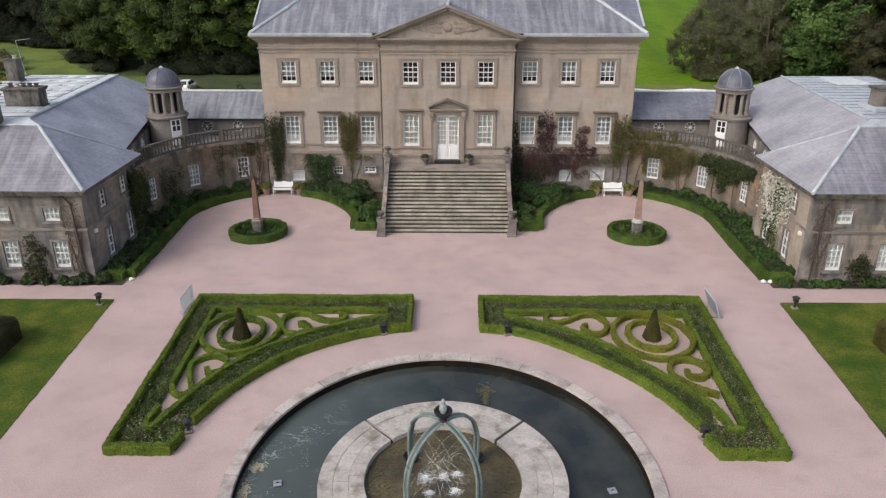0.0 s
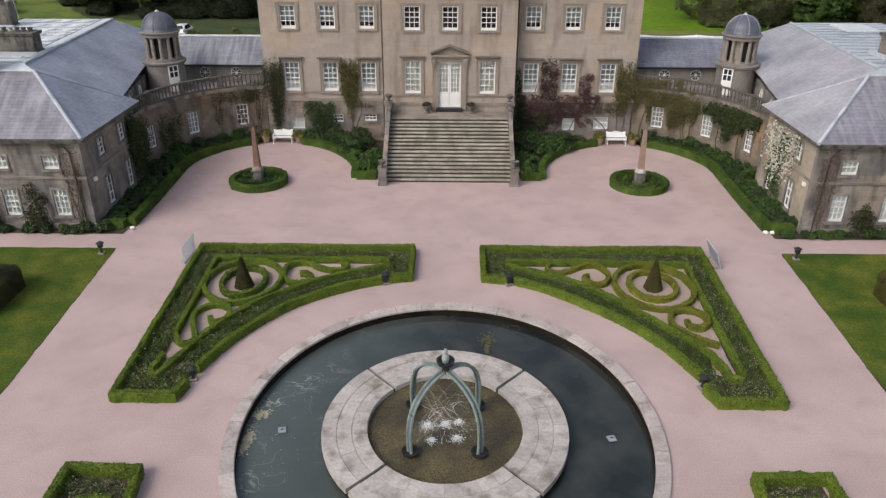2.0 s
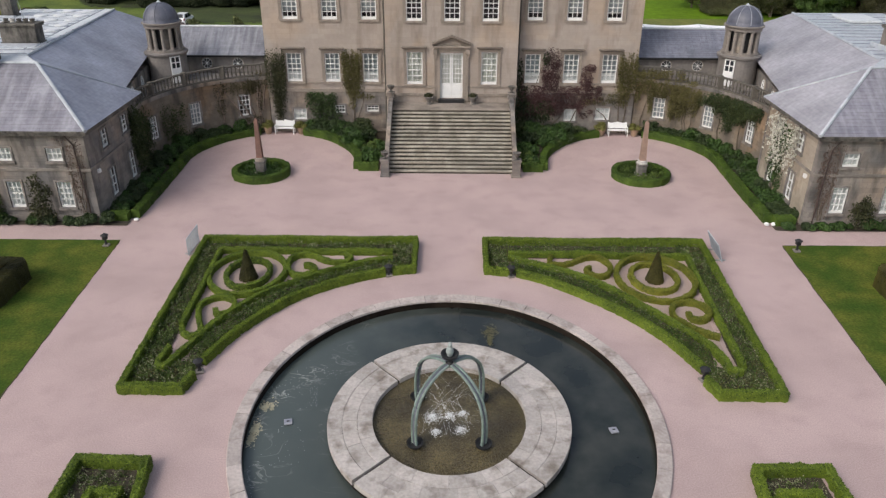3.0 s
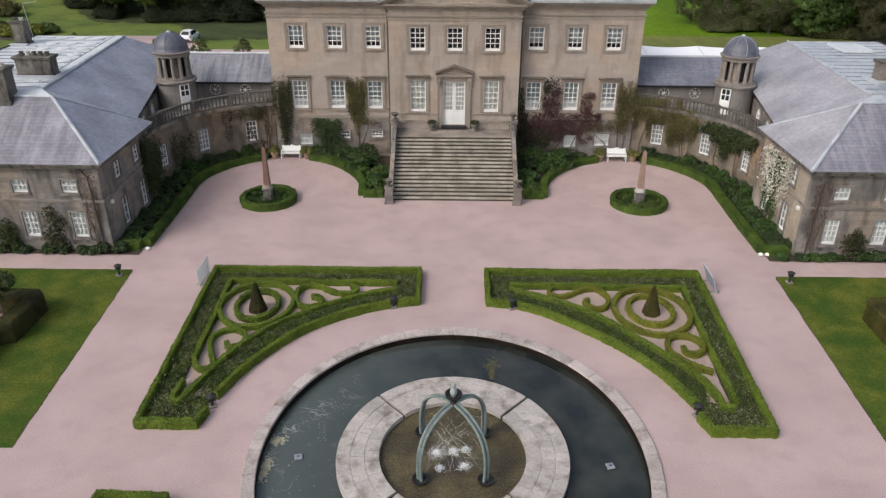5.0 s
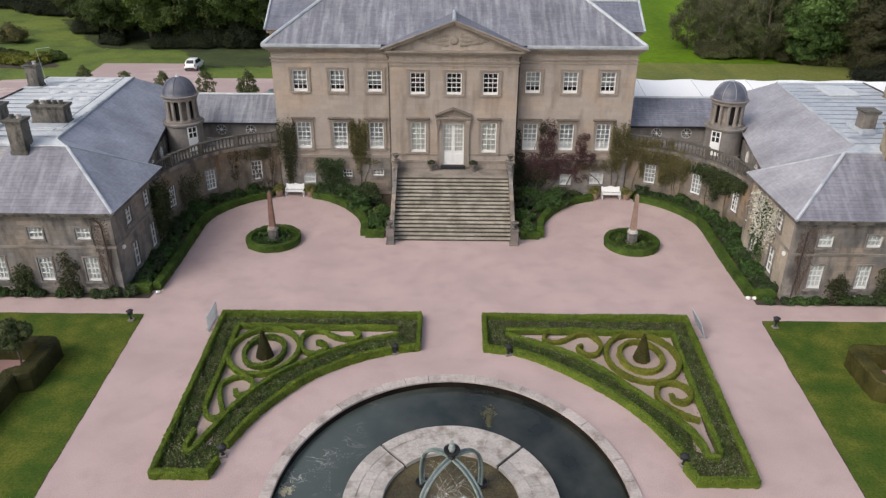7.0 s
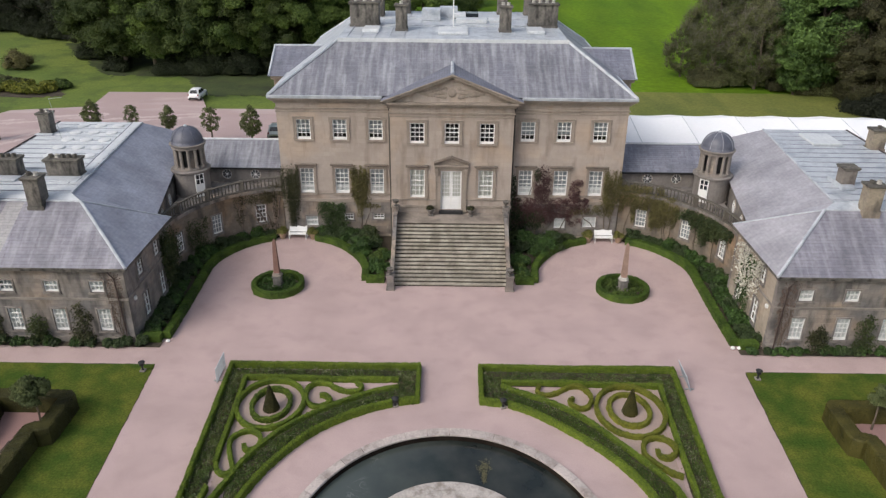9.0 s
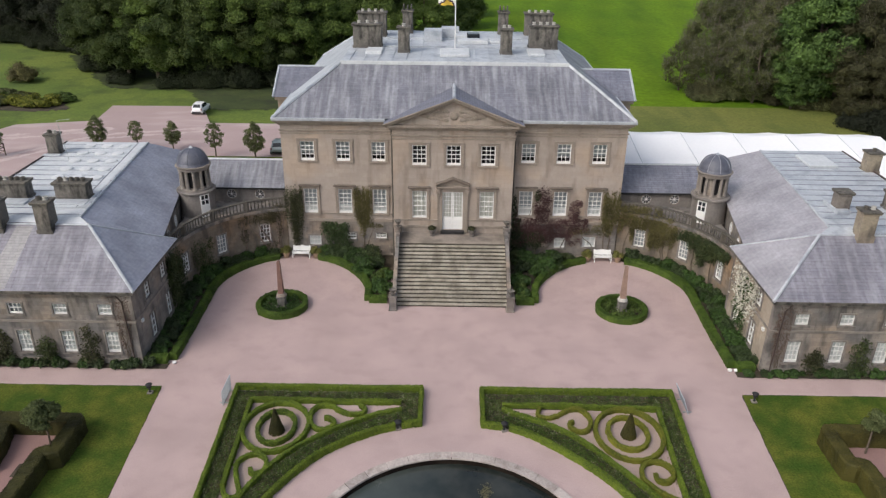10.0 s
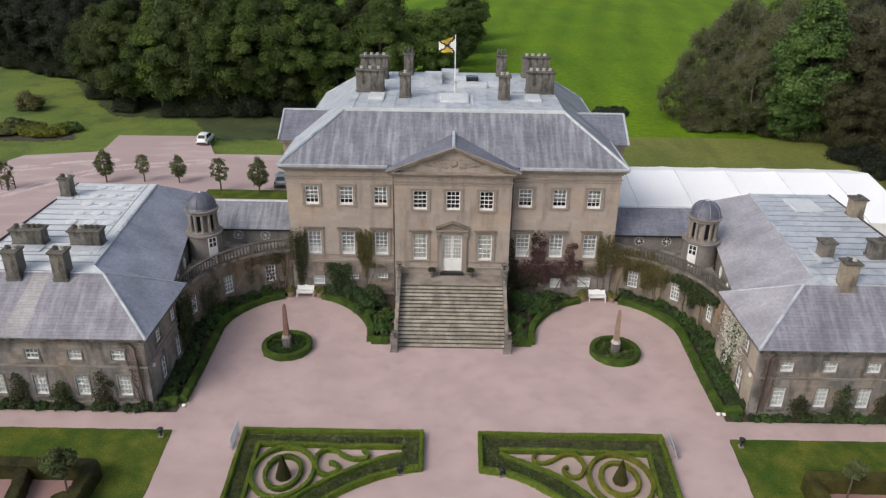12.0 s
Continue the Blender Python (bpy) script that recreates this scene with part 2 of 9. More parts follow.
SLATE_FRONT = courses("violet_roof_slate", (0.185, 0.18, 0.218), (0.215, 0.208, 0.243), 3.4, 0.24, (0.36, 0.36, 0.40), 0.55, 0.5, 0.7, 0.4)
SLATE_PATCH = courses("pale_roof_slate", (0.30, 0.29, 0.295), (0.33, 0.32, 0.32), 0.8, 0.2, (0.25, 0.25, 0.27), 0.5, 0.5)
SLATE_PALE = courses("lilac_roof_slate", (0.33, 0.322, 0.355), (0.355, 0.345, 0.375), 3.0, 0.21, (0.42, 0.42, 0.45), 0.35, 0.5, 0.94, 0.15)
SLATE_DARK = courses("dark_roof_slate", (0.145, 0.152, 0.195), (0.19, 0.197, 0.24), 1.1, 0.21, (0.28, 0.285, 0.33), 0.4, 0.5, 0.74, 0.4)
SLATE_BLUE = courses("blue_roof_slate", (0.30, 0.315, 0.38), (0.325, 0.34, 0.40), 1.4, 0.21, (0.36, 0.372, 0.43), 0.5, 0.5, 0.93, 0.15)
LEAD = material("roof_lead", (0.42, 0.45, 0.49), (0.52, 0.55, 0.58), 0.42, 0.5, 5, 0.15, 0.12, stain=(0.23, 0.26, 0.31), stain_amount=0.6, stain_scale=(0.7, 0.7, 0.7))
BAR_STEEL = material("dull_barrier_steel", (0.25, 0.27, 0.31), (0.33, 0.35, 0.39), 0.5, 2, 12, 0.1, 0.1)
LEAD_PALE = material("pale_roof_sheet", (0.66, 0.68, 0.69), (0.55, 0.58, 0.60), 0.5, 0.6, 5, 0.15, 0.1, stain=(0.45, 0.48, 0.51), stain_amount=0.5, stain_scale=(0.7, 0.7, 0.7))
DOME = material("dome_lead", (0.085, 0.09, 0.118), (0.125, 0.132, 0.165), 0.45, 1.2, 6, 0.2, 0.15)
DOME_RIB = material("dome_rib_lead", (0.24, 0.25, 0.29), (0.30, 0.31, 0.345), 0.45, 1.2, 6, 0.2, 0.12)
WHITE = material("white_paint", (0.84, 0.84, 0.82), (0.79, 0.79, 0.78), 0.5, 1.0, 12, 0.05, 0.04)
BLIND = material("window_blind", (0.44, 0.48, 0.50), (0.34, 0.385, 0.41), 0.8, 1.3, 12, 0.05, 0.06)
WHITE_BLIND = material("white_window_blind", (0.88, 0.88, 0.87), (0.80, 0.81, 0.81), 0.8, 1.3, 12, 0.05, 0.06)
VENT = material("weathered_white_sheet", (0.72, 0.73, 0.73), (0.60, 0.62, 0.63), 0.5, 1.5, 9, 0.1, 0.08)
POT = material("pale_chimney_pot", (0.52, 0.50, 0.46), (0.40, 0.385, 0.355), 0.8, 3, 14, 0.2, 0.15)
CREAM_BLIND = material("cream_window_blind", (0.78, 0.77, 0.71), (0.69, 0.685, 0.63), 0.8, 1.3, 12, 0.05, 0.06)
# near-black colour stands in for the unlit depth behind openings
DARK = material("interior_shade", (0.02, 0.02, 0.022), (0.03, 0.03, 0.03), 0.9)
BRONZE = material("green_bronze", (0.15, 0.205, 0.18), (0.225, 0.285, 0.255), 0.55, 2.0, 9, 0.2, 0.2, stain=(0.09, 0.11, 0.10), stain_amount=0.6, stain_scale=(1, 1, 1))
BLACK = material("black_metal", (0.012, 0.012, 0.013), (0.022, 0.022, 0.024), 0.7, 3, 20, 0.1, 0.2)
GREY_METAL = material("grey_metal", (0.27, 0.31, 0.30), (0.33, 0.365, 0.35), 0.5, 2, 14, 0.1, 0.1)
TERRACOTTA = material("clay_pot", (0.36, 0.25, 0.17), (0.28, 0.2, 0.14), 0.85, 2, 14, 0.2, 0.15)
GRAVEL = material("pink_gravel", (0.495, 0.374, 0.357), (0.432, 0.325, 0.31), 0.95, 0.3, 20, 0.4, 0.17, stain=(0.372, 0.272, 0.257), stain_amount=0.38, stain_scale=(0.45, 0.5, 1))
RED_GRAVEL = material("red_gravel", (0.33, 0.20, 0.18), (0.27, 0.165, 0.15), 0.95, 0.4, 18, 0.35, 0.14)
TRACKED = material("tracked_gravel", (0.44, 0.335, 0.325), (0.39, 0.295, 0.285), 0.95, 0.1, 20, 0.35, 0.1, stain=(0.54, 0.45, 0.435), stain_amount=0.5, stain_scale=(0.09, 0.3, 1))
TRACK_PALE = material("worn_pale_gravel", (0.56, 0.46, 0.445), (0.49, 0.395, 0.38), 0.95, 0.5, 18, 0.3, 0.14)
GRAVEL_TAN = material("tan_gravel", (0.42, 0.325, 0.285), (0.36, 0.275, 0.24), 0.95, 0.5, 22, 0.35, 0.14)
PEBBLE = material("wet_pebbles", (0.138, 0.112, 0.058), (0.058, 0.048, 0.028), 0.4, 0.7, 16, 0.6, 0.6, stain=(0.05, 0.045, 0.035), stain_amount=0.6, stain_scale=(0.6, 0.6, 0.6))
LAWN = material("mown_lawn", (0.044, 0.081, 0.011), (0.113, 0.127, 0.02), 0.95, 0.6, 9, 0.6, 0.34, stain=(0.036, 0.075, 0.009), stain_amount=0.7, stain_scale=(0.42, 0.36, 0.3))
FIELD = material("field_grass", (0.088, 0.172, 0.006), (0.122, 0.208, 0.008), 0.95, 0.04, 1.2, 0.5, 0.22, stain=(0.055, 0.12, 0.006), stain_amount=0.5, stain_scale=(0.085, 0.010, 1))
fb, fl = FIELD.node_tree.nodes["Principled BSDF"], FIELD.node_tree
mow = fl.nodes.new("ShaderNodeTexWave")
mow.inputs["Scale"].default_value, mow.inputs["Distortion"].default_value, mow.inputs["Detail"].default_value, mow.inputs["Detail Scale"].default_value = 0.03, 3.5, 4, 0.3
fco = fl.nodes.new("ShaderNodeTexCoord")
fmp = fl.nodes.new("ShaderNodeMapping")
fmp.inputs["Rotation"].default_value = (0, 0, radians(11))
fl.links.new(fco.outputs["Object"], fmp.inputs["Vector"])
fl.links.new(fmp.outputs[0], mow.inputs["Vector"])
mowr = fl.nodes.new("ShaderNodeMapRange")
mowr.inputs["To Min"].default_value, mowr.inputs["To Max"].default_value = 0.9, 1.09
fl.links.new(mow.outputs["Fac"], mowr.inputs["Value"])
mows = fl.nodes.new("ShaderNodeVectorMath")
mows.operation = "SCALE"
fl.links.new(fb.inputs["Base Color"].links[0].from_socket, mows.inputs[0])
fl.links.new(mowr.outputs[0], mows.inputs["Scale"])
fl.links.new(mows.outputs[0], fb.inputs["Base Color"])
for turf in (FIELD, LAWN):
    turf.node_tree.nodes["Principled BSDF"].inputs["Specular IOR Level"].default_value = 0.15
WOOD_SHADE = material("woodland_floor", (0.032, 0.05, 0.012), (0.055, 0.075, 0.018), 0.95, 0.25, 5, 0.5, 0.3, stain=(0.022, 0.025, 0.012), stain_amount=0.8, stain_scale=(0.2, 0.2, 0.2))
ROUGH_GRASS = material("rough_grass", (0.09, 0.142, 0.018), (0.145, 0.19, 0.028), 0.95, 0.09, 3, 0.5, 0.25, stain=(0.045, 0.075, 0.012), stain_amount=0.75, stain_scale=(0.12, 0.12, 0.1))
OLIVE_GRASS = material("olive_grass", (0.115, 0.14, 0.022), (0.165, 0.175, 0.034), 0.95, 0.09, 3, 0.5, 0.25, stain=(0.075, 0.10, 0.016), stain_amount=0.6, stain_scale=(0.12, 0.03, 0.1))
SOIL = material("bed_soil", (0.045, 0.037, 0.024), (0.075, 0.06, 0.041), 0.95, 1.0, 12, 0.6, 0.35)
BARK = material("bark", (0.10, 0.08, 0.06), (0.15, 0.12, 0.09), 0.95, 2, 10, 0.6, 0.3)
CANVAS = material("white_canvas", (0.96, 0.96, 0.96), (0.94, 0.945, 0.95), 0.6, 0.3, 3, 0.05, 0.02)
HEDGE = leafy("box_leaves", (0.012, 0.034, 0.006), (0.215, 0.29, 0.03), 0.6, 1.2, 0.1, 0.25, 0.8)
HEDGE_GOLD = leafy("golden_box_leaves", (0.04, 0.06, 0.007), (0.235, 0.238, 0.032), 0.6, 1.2, 0.1, 0.3, 0.75)
HEDGE_BRONZE = leafy("bronzed_hedge_leaves", (0.018, 0.018, 0.005), (0.112, 0.1, 0.024), 0.65, 1.0, 0.05)
HEDGE_DARK = leafy("yew_leaves", (0.010, 0.011, 0.004), (0.072, 0.068, 0.018), 0.65, 1.0, 0.05)
PLANTS = leafy("bedding_leaves", (0.013, 0.032, 0.008), (0.14, 0.2, 0.045), 0.6, 1.5, 0.15)
PALE_PLANTS = leafy("pale_bedding_leaves", (0.07, 0.075, 0.035), (0.38, 0.39, 0.24), 0.7, 1.5, 0.15)
OLIVE = leafy("olive_climber_leaves", (0.017, 0.028, 0.01), (0.08, 0.10, 0.034), 0.55, 1.0, 0.1)
HEDGE_DEEP = leafy("deep_box_leaves", (0.011, 0.03, 0.006), (0.11, 0.175, 0.025), 0.6, 1.2, 0.1)
YOUNG_DARK = leafy("clipped_tree_leaves", (0.03, 0.045, 0.016), (0.12, 0.145, 0.05), 0.6, 0.8, 0.15)
YOUNG = leafy("young_tree_leaves", (0.06, 0.08, 0.03), (0.2, 0.225, 0.09), 0.6, 0.6, 0.25)
SHRUB = leafy("shrub_leaves", (0.013, 0.033, 0.009), (0.075, 0.138, 0.03), 0.5, 1.0, 0.12)
SHRUB_DARK = leafy("dark_shrub_leaves", (0.014, 0.028, 0.011), (0.064, 0.092, 0.032), 0.5, 1.0, 0.08)
IVY = leafy("climber_leaves", (0.02, 0.026, 0.012), (0.08, 0.08, 0.036), 0.65, 0.9, 0.08)
IVY_RED = leafy("red_creeper_leaves", (0.04, 0.025, 0.024), (0.125, 0.062, 0.062), 0.65, 0.7, 0.08)
VINE_BROWN = leafy("brown_vine_leaves", (0.03, 0.027, 0.014), (0.125, 0.108, 0.052), 0.65, 0.8, 0.1)
PALE_BARK = material("pale_bark", (0.24, 0.185, 0.15), (0.15, 0.115, 0.095), 0.95, 2, 10, 0.6, 0.3)
DRY_VINE = leafy("dry_vine_leaves", (0.06, 0.043, 0.036), (0.20, 0.14, 0.115), 0.7, 0.8, 0.05)
BLOSSOM = leafy("white_blossom", (0.42, 0.41, 0.33), (0.84, 0.82, 0.74), 0.7, 1.5, 0.2)
TREE_DARK = leafy("dark_tree_leaves", (0.007, 0.011, 0.006), (0.028, 0.033, 0.017), 0.6, 0.16, 0.12)
TREE_DEEP = leafy("deep_green_tree_leaves", (0.017, 0.034, 0.010), (0.092, 0.124, 0.030), 0.6, 0.16, 0.14)
TREE_MID = leafy("tree_leaves", (0.027, 0.058, 0.013), (0.142, 0.198, 0.04), 0.6, 0.16, 0.15)
TREE_BRONZE = leafy("bronzed_tree_leaves", (0.022, 0.024, 0.010), (0.092, 0.09, 0.038), 0.7, 0.16, 0.12)
ROUGH_SHRUB = leafy("brownish_shrub_leaves", (0.05, 0.045, 0.018), (0.17, 0.16, 0.06), 0.65, 0.6, 0.15)
# leaf greens kept near black to carry the shade below the crowns
UNDERGROWTH = leafy("shaded_undergrowth_leaves", (0.007, 0.012, 0.005), (0.032, 0.043, 0.015), 0.65, 0.3, 0.1)
TREE_SYC = leafy("sycamore_leaves", (0.014, 0.036, 0.010), (0.14, 0.228, 0.055), 0.55, 0.25, 0.15)
TREE_BROWN = leafy("brown_tree_leaves", (0.04, 0.048, 0.019), (0.155, 0.168, 0.066), 0.7, 0.16, 0.12)

for leaves in (TREE_DARK, TREE_DEEP, TREE_MID, TREE_BROWN, TREE_BRONZE, UNDERGROWTH, SHRUB, SHRUB_DARK):
    vary(leaves, 0.72, 1.25)


def make_glass():
    m = bpy.data.materials.new("window_glass")
    m.use_nodes = True
    n, l = m.node_tree.nodes, m.node_tree.links
    n.remove(n["Principled BSDF"])
    tr, gl, fr, mx = n.new("ShaderNodeBsdfTransparent"), n.new("ShaderNodeBsdfGlossy"), n.new("ShaderNodeFresnel"), n.new("ShaderNodeMixShader")
    tr.inputs[0].default_value = (0.86, 0.89, 0.88, 1)
    gl.inputs["Roughness"].default_value = 0.03
    fr.inputs[0].default_value = 1.6
    l.new(fr.outputs[0], mx.inputs[0])
    l.new(tr.outputs[0], mx.inputs[1])
    l.new(gl.outputs[0], mx.inputs[2])
    l.new(mx.outputs[0], n["Material Output"].inputs["Surface"])
    return m


def make_water():
    m = bpy.data.materials.new("pool_water")
    m.use_nodes = True
    n, l = m.node_tree.nodes, m.node_tree.links
    bsdf = n["Principled BSDF"]
    co = n.new("ShaderNodeTexCoord")
    a = n.new("ShaderNodeTexNoise")
    a.inputs["Scale"].default_value, a.inputs["Detail"].default_value = 0.55, 6
    l.new(co.outputs["Object"], a.inputs["Vector"])
    deep = n.new("ShaderNodeMapRange")
    deep.inputs["From Min"].default_value, deep.inputs["From Max"].default_value = 0.38, 0.68
    l.new(a.outputs["Fac"], deep.inputs["Value"])
    mix = n.new("ShaderNodeMix")
    mix.data_type = "RGBA"
    mix.inputs["A"].default_value, mix.inputs["B"].default_value = (0.014, 0.019, 0.018, 1), (0.046, 0.05, 0.043, 1)
    l.new(deep.outputs[0], mix.inputs["Factor"])
    # pale scum drifting in streaks on one side, and weed along the rim
    mp = n.new("ShaderNodeMapping")
    mp.inputs["Scale"].default_value, mp.inputs["Rotation"].default_value = (0.55, 1.2, 1), (0, 0, -0.8)
    l.new(co.outputs["Object"], mp.inputs["Vector"])
    w = n.new("ShaderNodeTexNoise")
    w.inputs["Scale"].default_value, w.inputs["Detail"].default_value, w.inputs["Distortion"].default_value = 0.9, 9, 1.6
    l.new(mp.outputs[0], w.inputs["Vector"])
    thin = n.new("ShaderNodeMapRange")
    thin.inputs["From Min"].default_value, thin.inputs["From Max"].default_value, thin.inputs["To Max"].default_value = 0.02, 0.0, 0.9
    off = n.new("ShaderNodeMath")
    off.operation, off.inputs[1].default_value = "SUBTRACT", 0.52
    l.new(w.outputs["Fac"], off.inputs[0])
    size = n.new("ShaderNodeMath")
    size.operation = "ABSOLUTE"
    l.new(off.outputs[0], size.inputs[0])
    l.new(size.outputs[0], thin.inputs["Value"])
    sx = n.new("ShaderNodeSeparateXYZ")
    l.new(co.outputs["Object"], sx.inputs[0])
    side = n.new("ShaderNodeMapRange")
    side.inputs["From Min"].default_value, side.inputs["From Max"].default_value = -3.2, -6.0
    l.new(sx.outputs["X"], side.inputs["Value"])
    spot = n.new("ShaderNodeMapRange")
    spot.inputs["From Min"].default_value, spot.inputs["From Max"].default_value = 0.5, 0.66
    l.new(a.outputs["Fac"], spot.inputs["Value"])
    part_way = n.new("ShaderNodeMath")
    part_way.operation = "MULTIPLY"
    l.new(thin.outputs[0], part_way.inputs[0])
    l.new(spot.outputs[0], part_way.inputs[1])
    both = n.new("ShaderNodeMath")
    both.operation = "MULTIPLY"
    l.new(part_way.outputs[0], both.inputs[0])
    l.new(side.outputs[0], both.inputs[1])
    scum = n.new("ShaderNodeMix")
    scum.data_type = "RGBA"
    scum.inputs["B"].default_value = (0.36, 0.37, 0.34, 1)
    # paler tint towards -x, painted in for the sky's sheen on the water
    sky_sheen = n.new("ShaderNodeMix")
    sky_sheen.data_type = "RGBA"
    sky_sheen.inputs["B"].default_value = (0.10, 0.122, 0.115, 1)
    sheen_reach = n.new("ShaderNodeMapRange")
    sheen_reach.inputs["From Min"].default_value, sheen_reach.inputs["From Max"].default_value, sheen_reach.inputs["To Max"].default_value = 0.5, -6.5, 0.75
    l.new(sx.outputs["X"], sheen_reach.inputs["Value"])
    l.new(mix.outputs["Result"], sky_sheen.inputs["A"])
    l.new(sheen_reach.outputs[0], sky_sheen.inputs["Factor"])
    l.new(sky_sheen.outputs["Result"], scum.inputs["A"])
    l.new(both.outputs[0], scum.inputs["Factor"])
    l.new(scum.outputs["Result"], bsdf.inputs["Base Color"])
    bsdf.inputs["Roughness"].default_value = 0.12
    b = n.new("ShaderNodeTexNoise")
    b.inputs["Scale"].default_value, b.inputs["Detail"].default_value = 2.2, 3
    l.new(co.outputs["Object"], b.inputs["Vector"])
    bp = n.new("ShaderNodeBump")
    bp.inputs["Strength"].default_value, bp.inputs["Distance"].default_value = 0.12, 0.03
    l.new(b.outputs["Fac"], bp.inputs["Height"])
    l.new(bp.outputs[0], bsdf.inputs["Normal"])
    return m


GLASS, WATER = make_glass(), make_water()
BASIN = material("wet_basin_wall", (0.012, 0.009, 0.007), (0.024, 0.018, 0.014), 0.9, 1.0, 7, 0.3, 0.2)
BASIN.node_tree.nodes["Principled BSDF"].inputs["Specular IOR Level"].default_value = 0.08
TOWER = material("tower_stone", (0.245, 0.222, 0.205), (0.19, 0.172, 0.16), 0.92, 0.8, 6, 0.2, 0.12, stain=(0.10, 0.09, 0.082), stain_amount=0.6, stain_scale=(0.8, 0.8, 0.25))
LANTERN = material("lantern_stone", (0.275, 0.245, 0.215), (0.215, 0.192, 0.172), 0.9, 0.8, 7, 0.2, 0.12, stain=(0.1, 0.09, 0.08), stain_amount=0.6)
RAIL = material("dark_balustrade_stone", (0.125, 0.112, 0.092), (0.085, 0.078, 0.068), 0.93, 0.9, 7, 0.3, 0.2)
SCUM = material("pool_scum", (0.42, 0.39, 0.27), (0.30, 0.28, 0.19), 0.8, 3, 12, 0.1, 0.2)
FOAM = material("pool_foam", (0.40, 0.42, 0.41), (0.30, 0.32, 0.31), 0.7, 3, 12, 0.1, 0.2)
WEED = material("pool_weed", (0.11, 0.10, 0.045), (0.085, 0.078, 0.038), 0.5, 3, 12, 0.1, 0.2)
SPRAY = material("spray", (0.88, 0.9, 0.9), (0.8, 0.82, 0.82), 0.25, 3, 10, 0.1, 0.1)
CAR_WHITE = material("white_car_paint", (0.84, 0.85, 0.86), (0.82, 0.83, 0.84), 0.25, 1, 4, 0.0, 0.01)
CAR_SILVER = material("silver_car_paint", (0.30, 0.36, 0.36), (0.28, 0.33, 0.34), 0.3, 1, 4, 0.0, 0.02, metal=0.4)
CAR_GLASS = material("car_glass", (0.02, 0.025, 0.03), (0.03, 0.035, 0.04), 0.1, 1, 4, 0.0, 0.02)
TAIL_RED = material("red_lamp_plastic", (0.22, 0.02, 0.018), (0.18, 0.016, 0.016), 0.3, 3, 10, 0.0, 0.05)
RUBBER = material("tyre_rubber", (0.02, 0.02, 0.02), (0.03, 0.03, 0.03), 0.85, 3, 20, 0.2, 0.2)
FLAG_WHITE = material("white_cloth", (0.75, 0.75, 0.72), (0.70, 0.70, 0.68), 0.8, 2, 20, 0.1, 0.05)
FLAG_YELLOW = material("yellow_cloth", (0.70, 0.47, 0.05), (0.62, 0.42, 0.05), 0.8, 2, 20, 0.1, 0.05)
FLAG_DARK = material("dark_cloth", (0.05, 0.03, 0.05), (0.04, 0.03, 0.04), 0.8, 2, 20, 0.1, 0.05)

# ---- building tools ----


def part(name, bm, mat, parent=None, label="", m=None):
    """Links a bmesh, or a mesh already made, as one object under a thing or a part."""
    if isinstance(bm, bmesh.types.BMesh):
        data = bpy.data.meshes.new(name)
        bm.to_mesh(data)
        bm.free()
        data.materials.append(mat)
    else:
        data = bm
    ob = new(name, data)
    ob.parent = parent
    if m is not None:
        ob.matrix_basis = m
    return tagged(ob, label)


def thing(name, label, category, x=0.0, y=0.0, z=0.0, rz=0.0, group="", kind=""):
    ob = new(name)
    ob.empty_display_size = 0.2
    ob.matrix_basis = pose(x, y, z, 0, 0, rz)
    return tagged(ob, label, category, group, kind)


def raw(name, verts, faces, mat, smooth=False):
    data = bpy.data.meshes.new(name)
    data.from_pydata(verts, [], faces)
    data.materials.append(mat)
    if smooth:
        data.shade_smooth()
    return data


def box(bm, x0, x1, y0, y1, z0, z1, bevel=0.0):
    made = bmesh.ops.create_cube(bm, size=1.0, matrix=Matrix.Translation(((x0 + x1) / 2, (y0 + y1) / 2, (z0 + z1) / 2)) @ Matrix.Diagonal((x1 - x0, y1 - y0, z1 - z0, 1)))
    if bevel:
        edges = list({e for v in made["verts"] for e in v.link_edges})
        bmesh.ops.bevel(bm, geom=edges, offset=bevel, segments=1, affect="EDGES")
    return bm


def boxes(*dims, bevel=0.0):
    bm = bmesh.new()
    for d in dims:
        box(bm, *d, bevel=bevel)
    return bm


def lathe(bm, profile, segs=24, cx=0.0, cy=0.0):
    """Turns (radius, height) pairs round the upright axis through cx, cy."""
    rings = []
    for r, z in profile:
        if r < 1e-4:
            rings.append([bm.verts.new((cx, cy, z))])
        else:
            rings.append([bm.verts.new((cx + r * math.cos(2 * math.pi * i / segs), cy + r * math.sin(2 * math.pi * i / segs), z)) for i in range(segs)])
    for a, b in zip(rings, rings[1:]):
        for i in range(segs):
            j = (i + 1) % segs
            quad = [a[i % len(a)], a[j % len(a)], b[j % len(b)], b[i % len(b)]]
            quad = [v for k, v in enumerate(quad) if v not in quad[:k]]
            if len(quad) > 2:
                bm.faces.new(quad)
    return bm


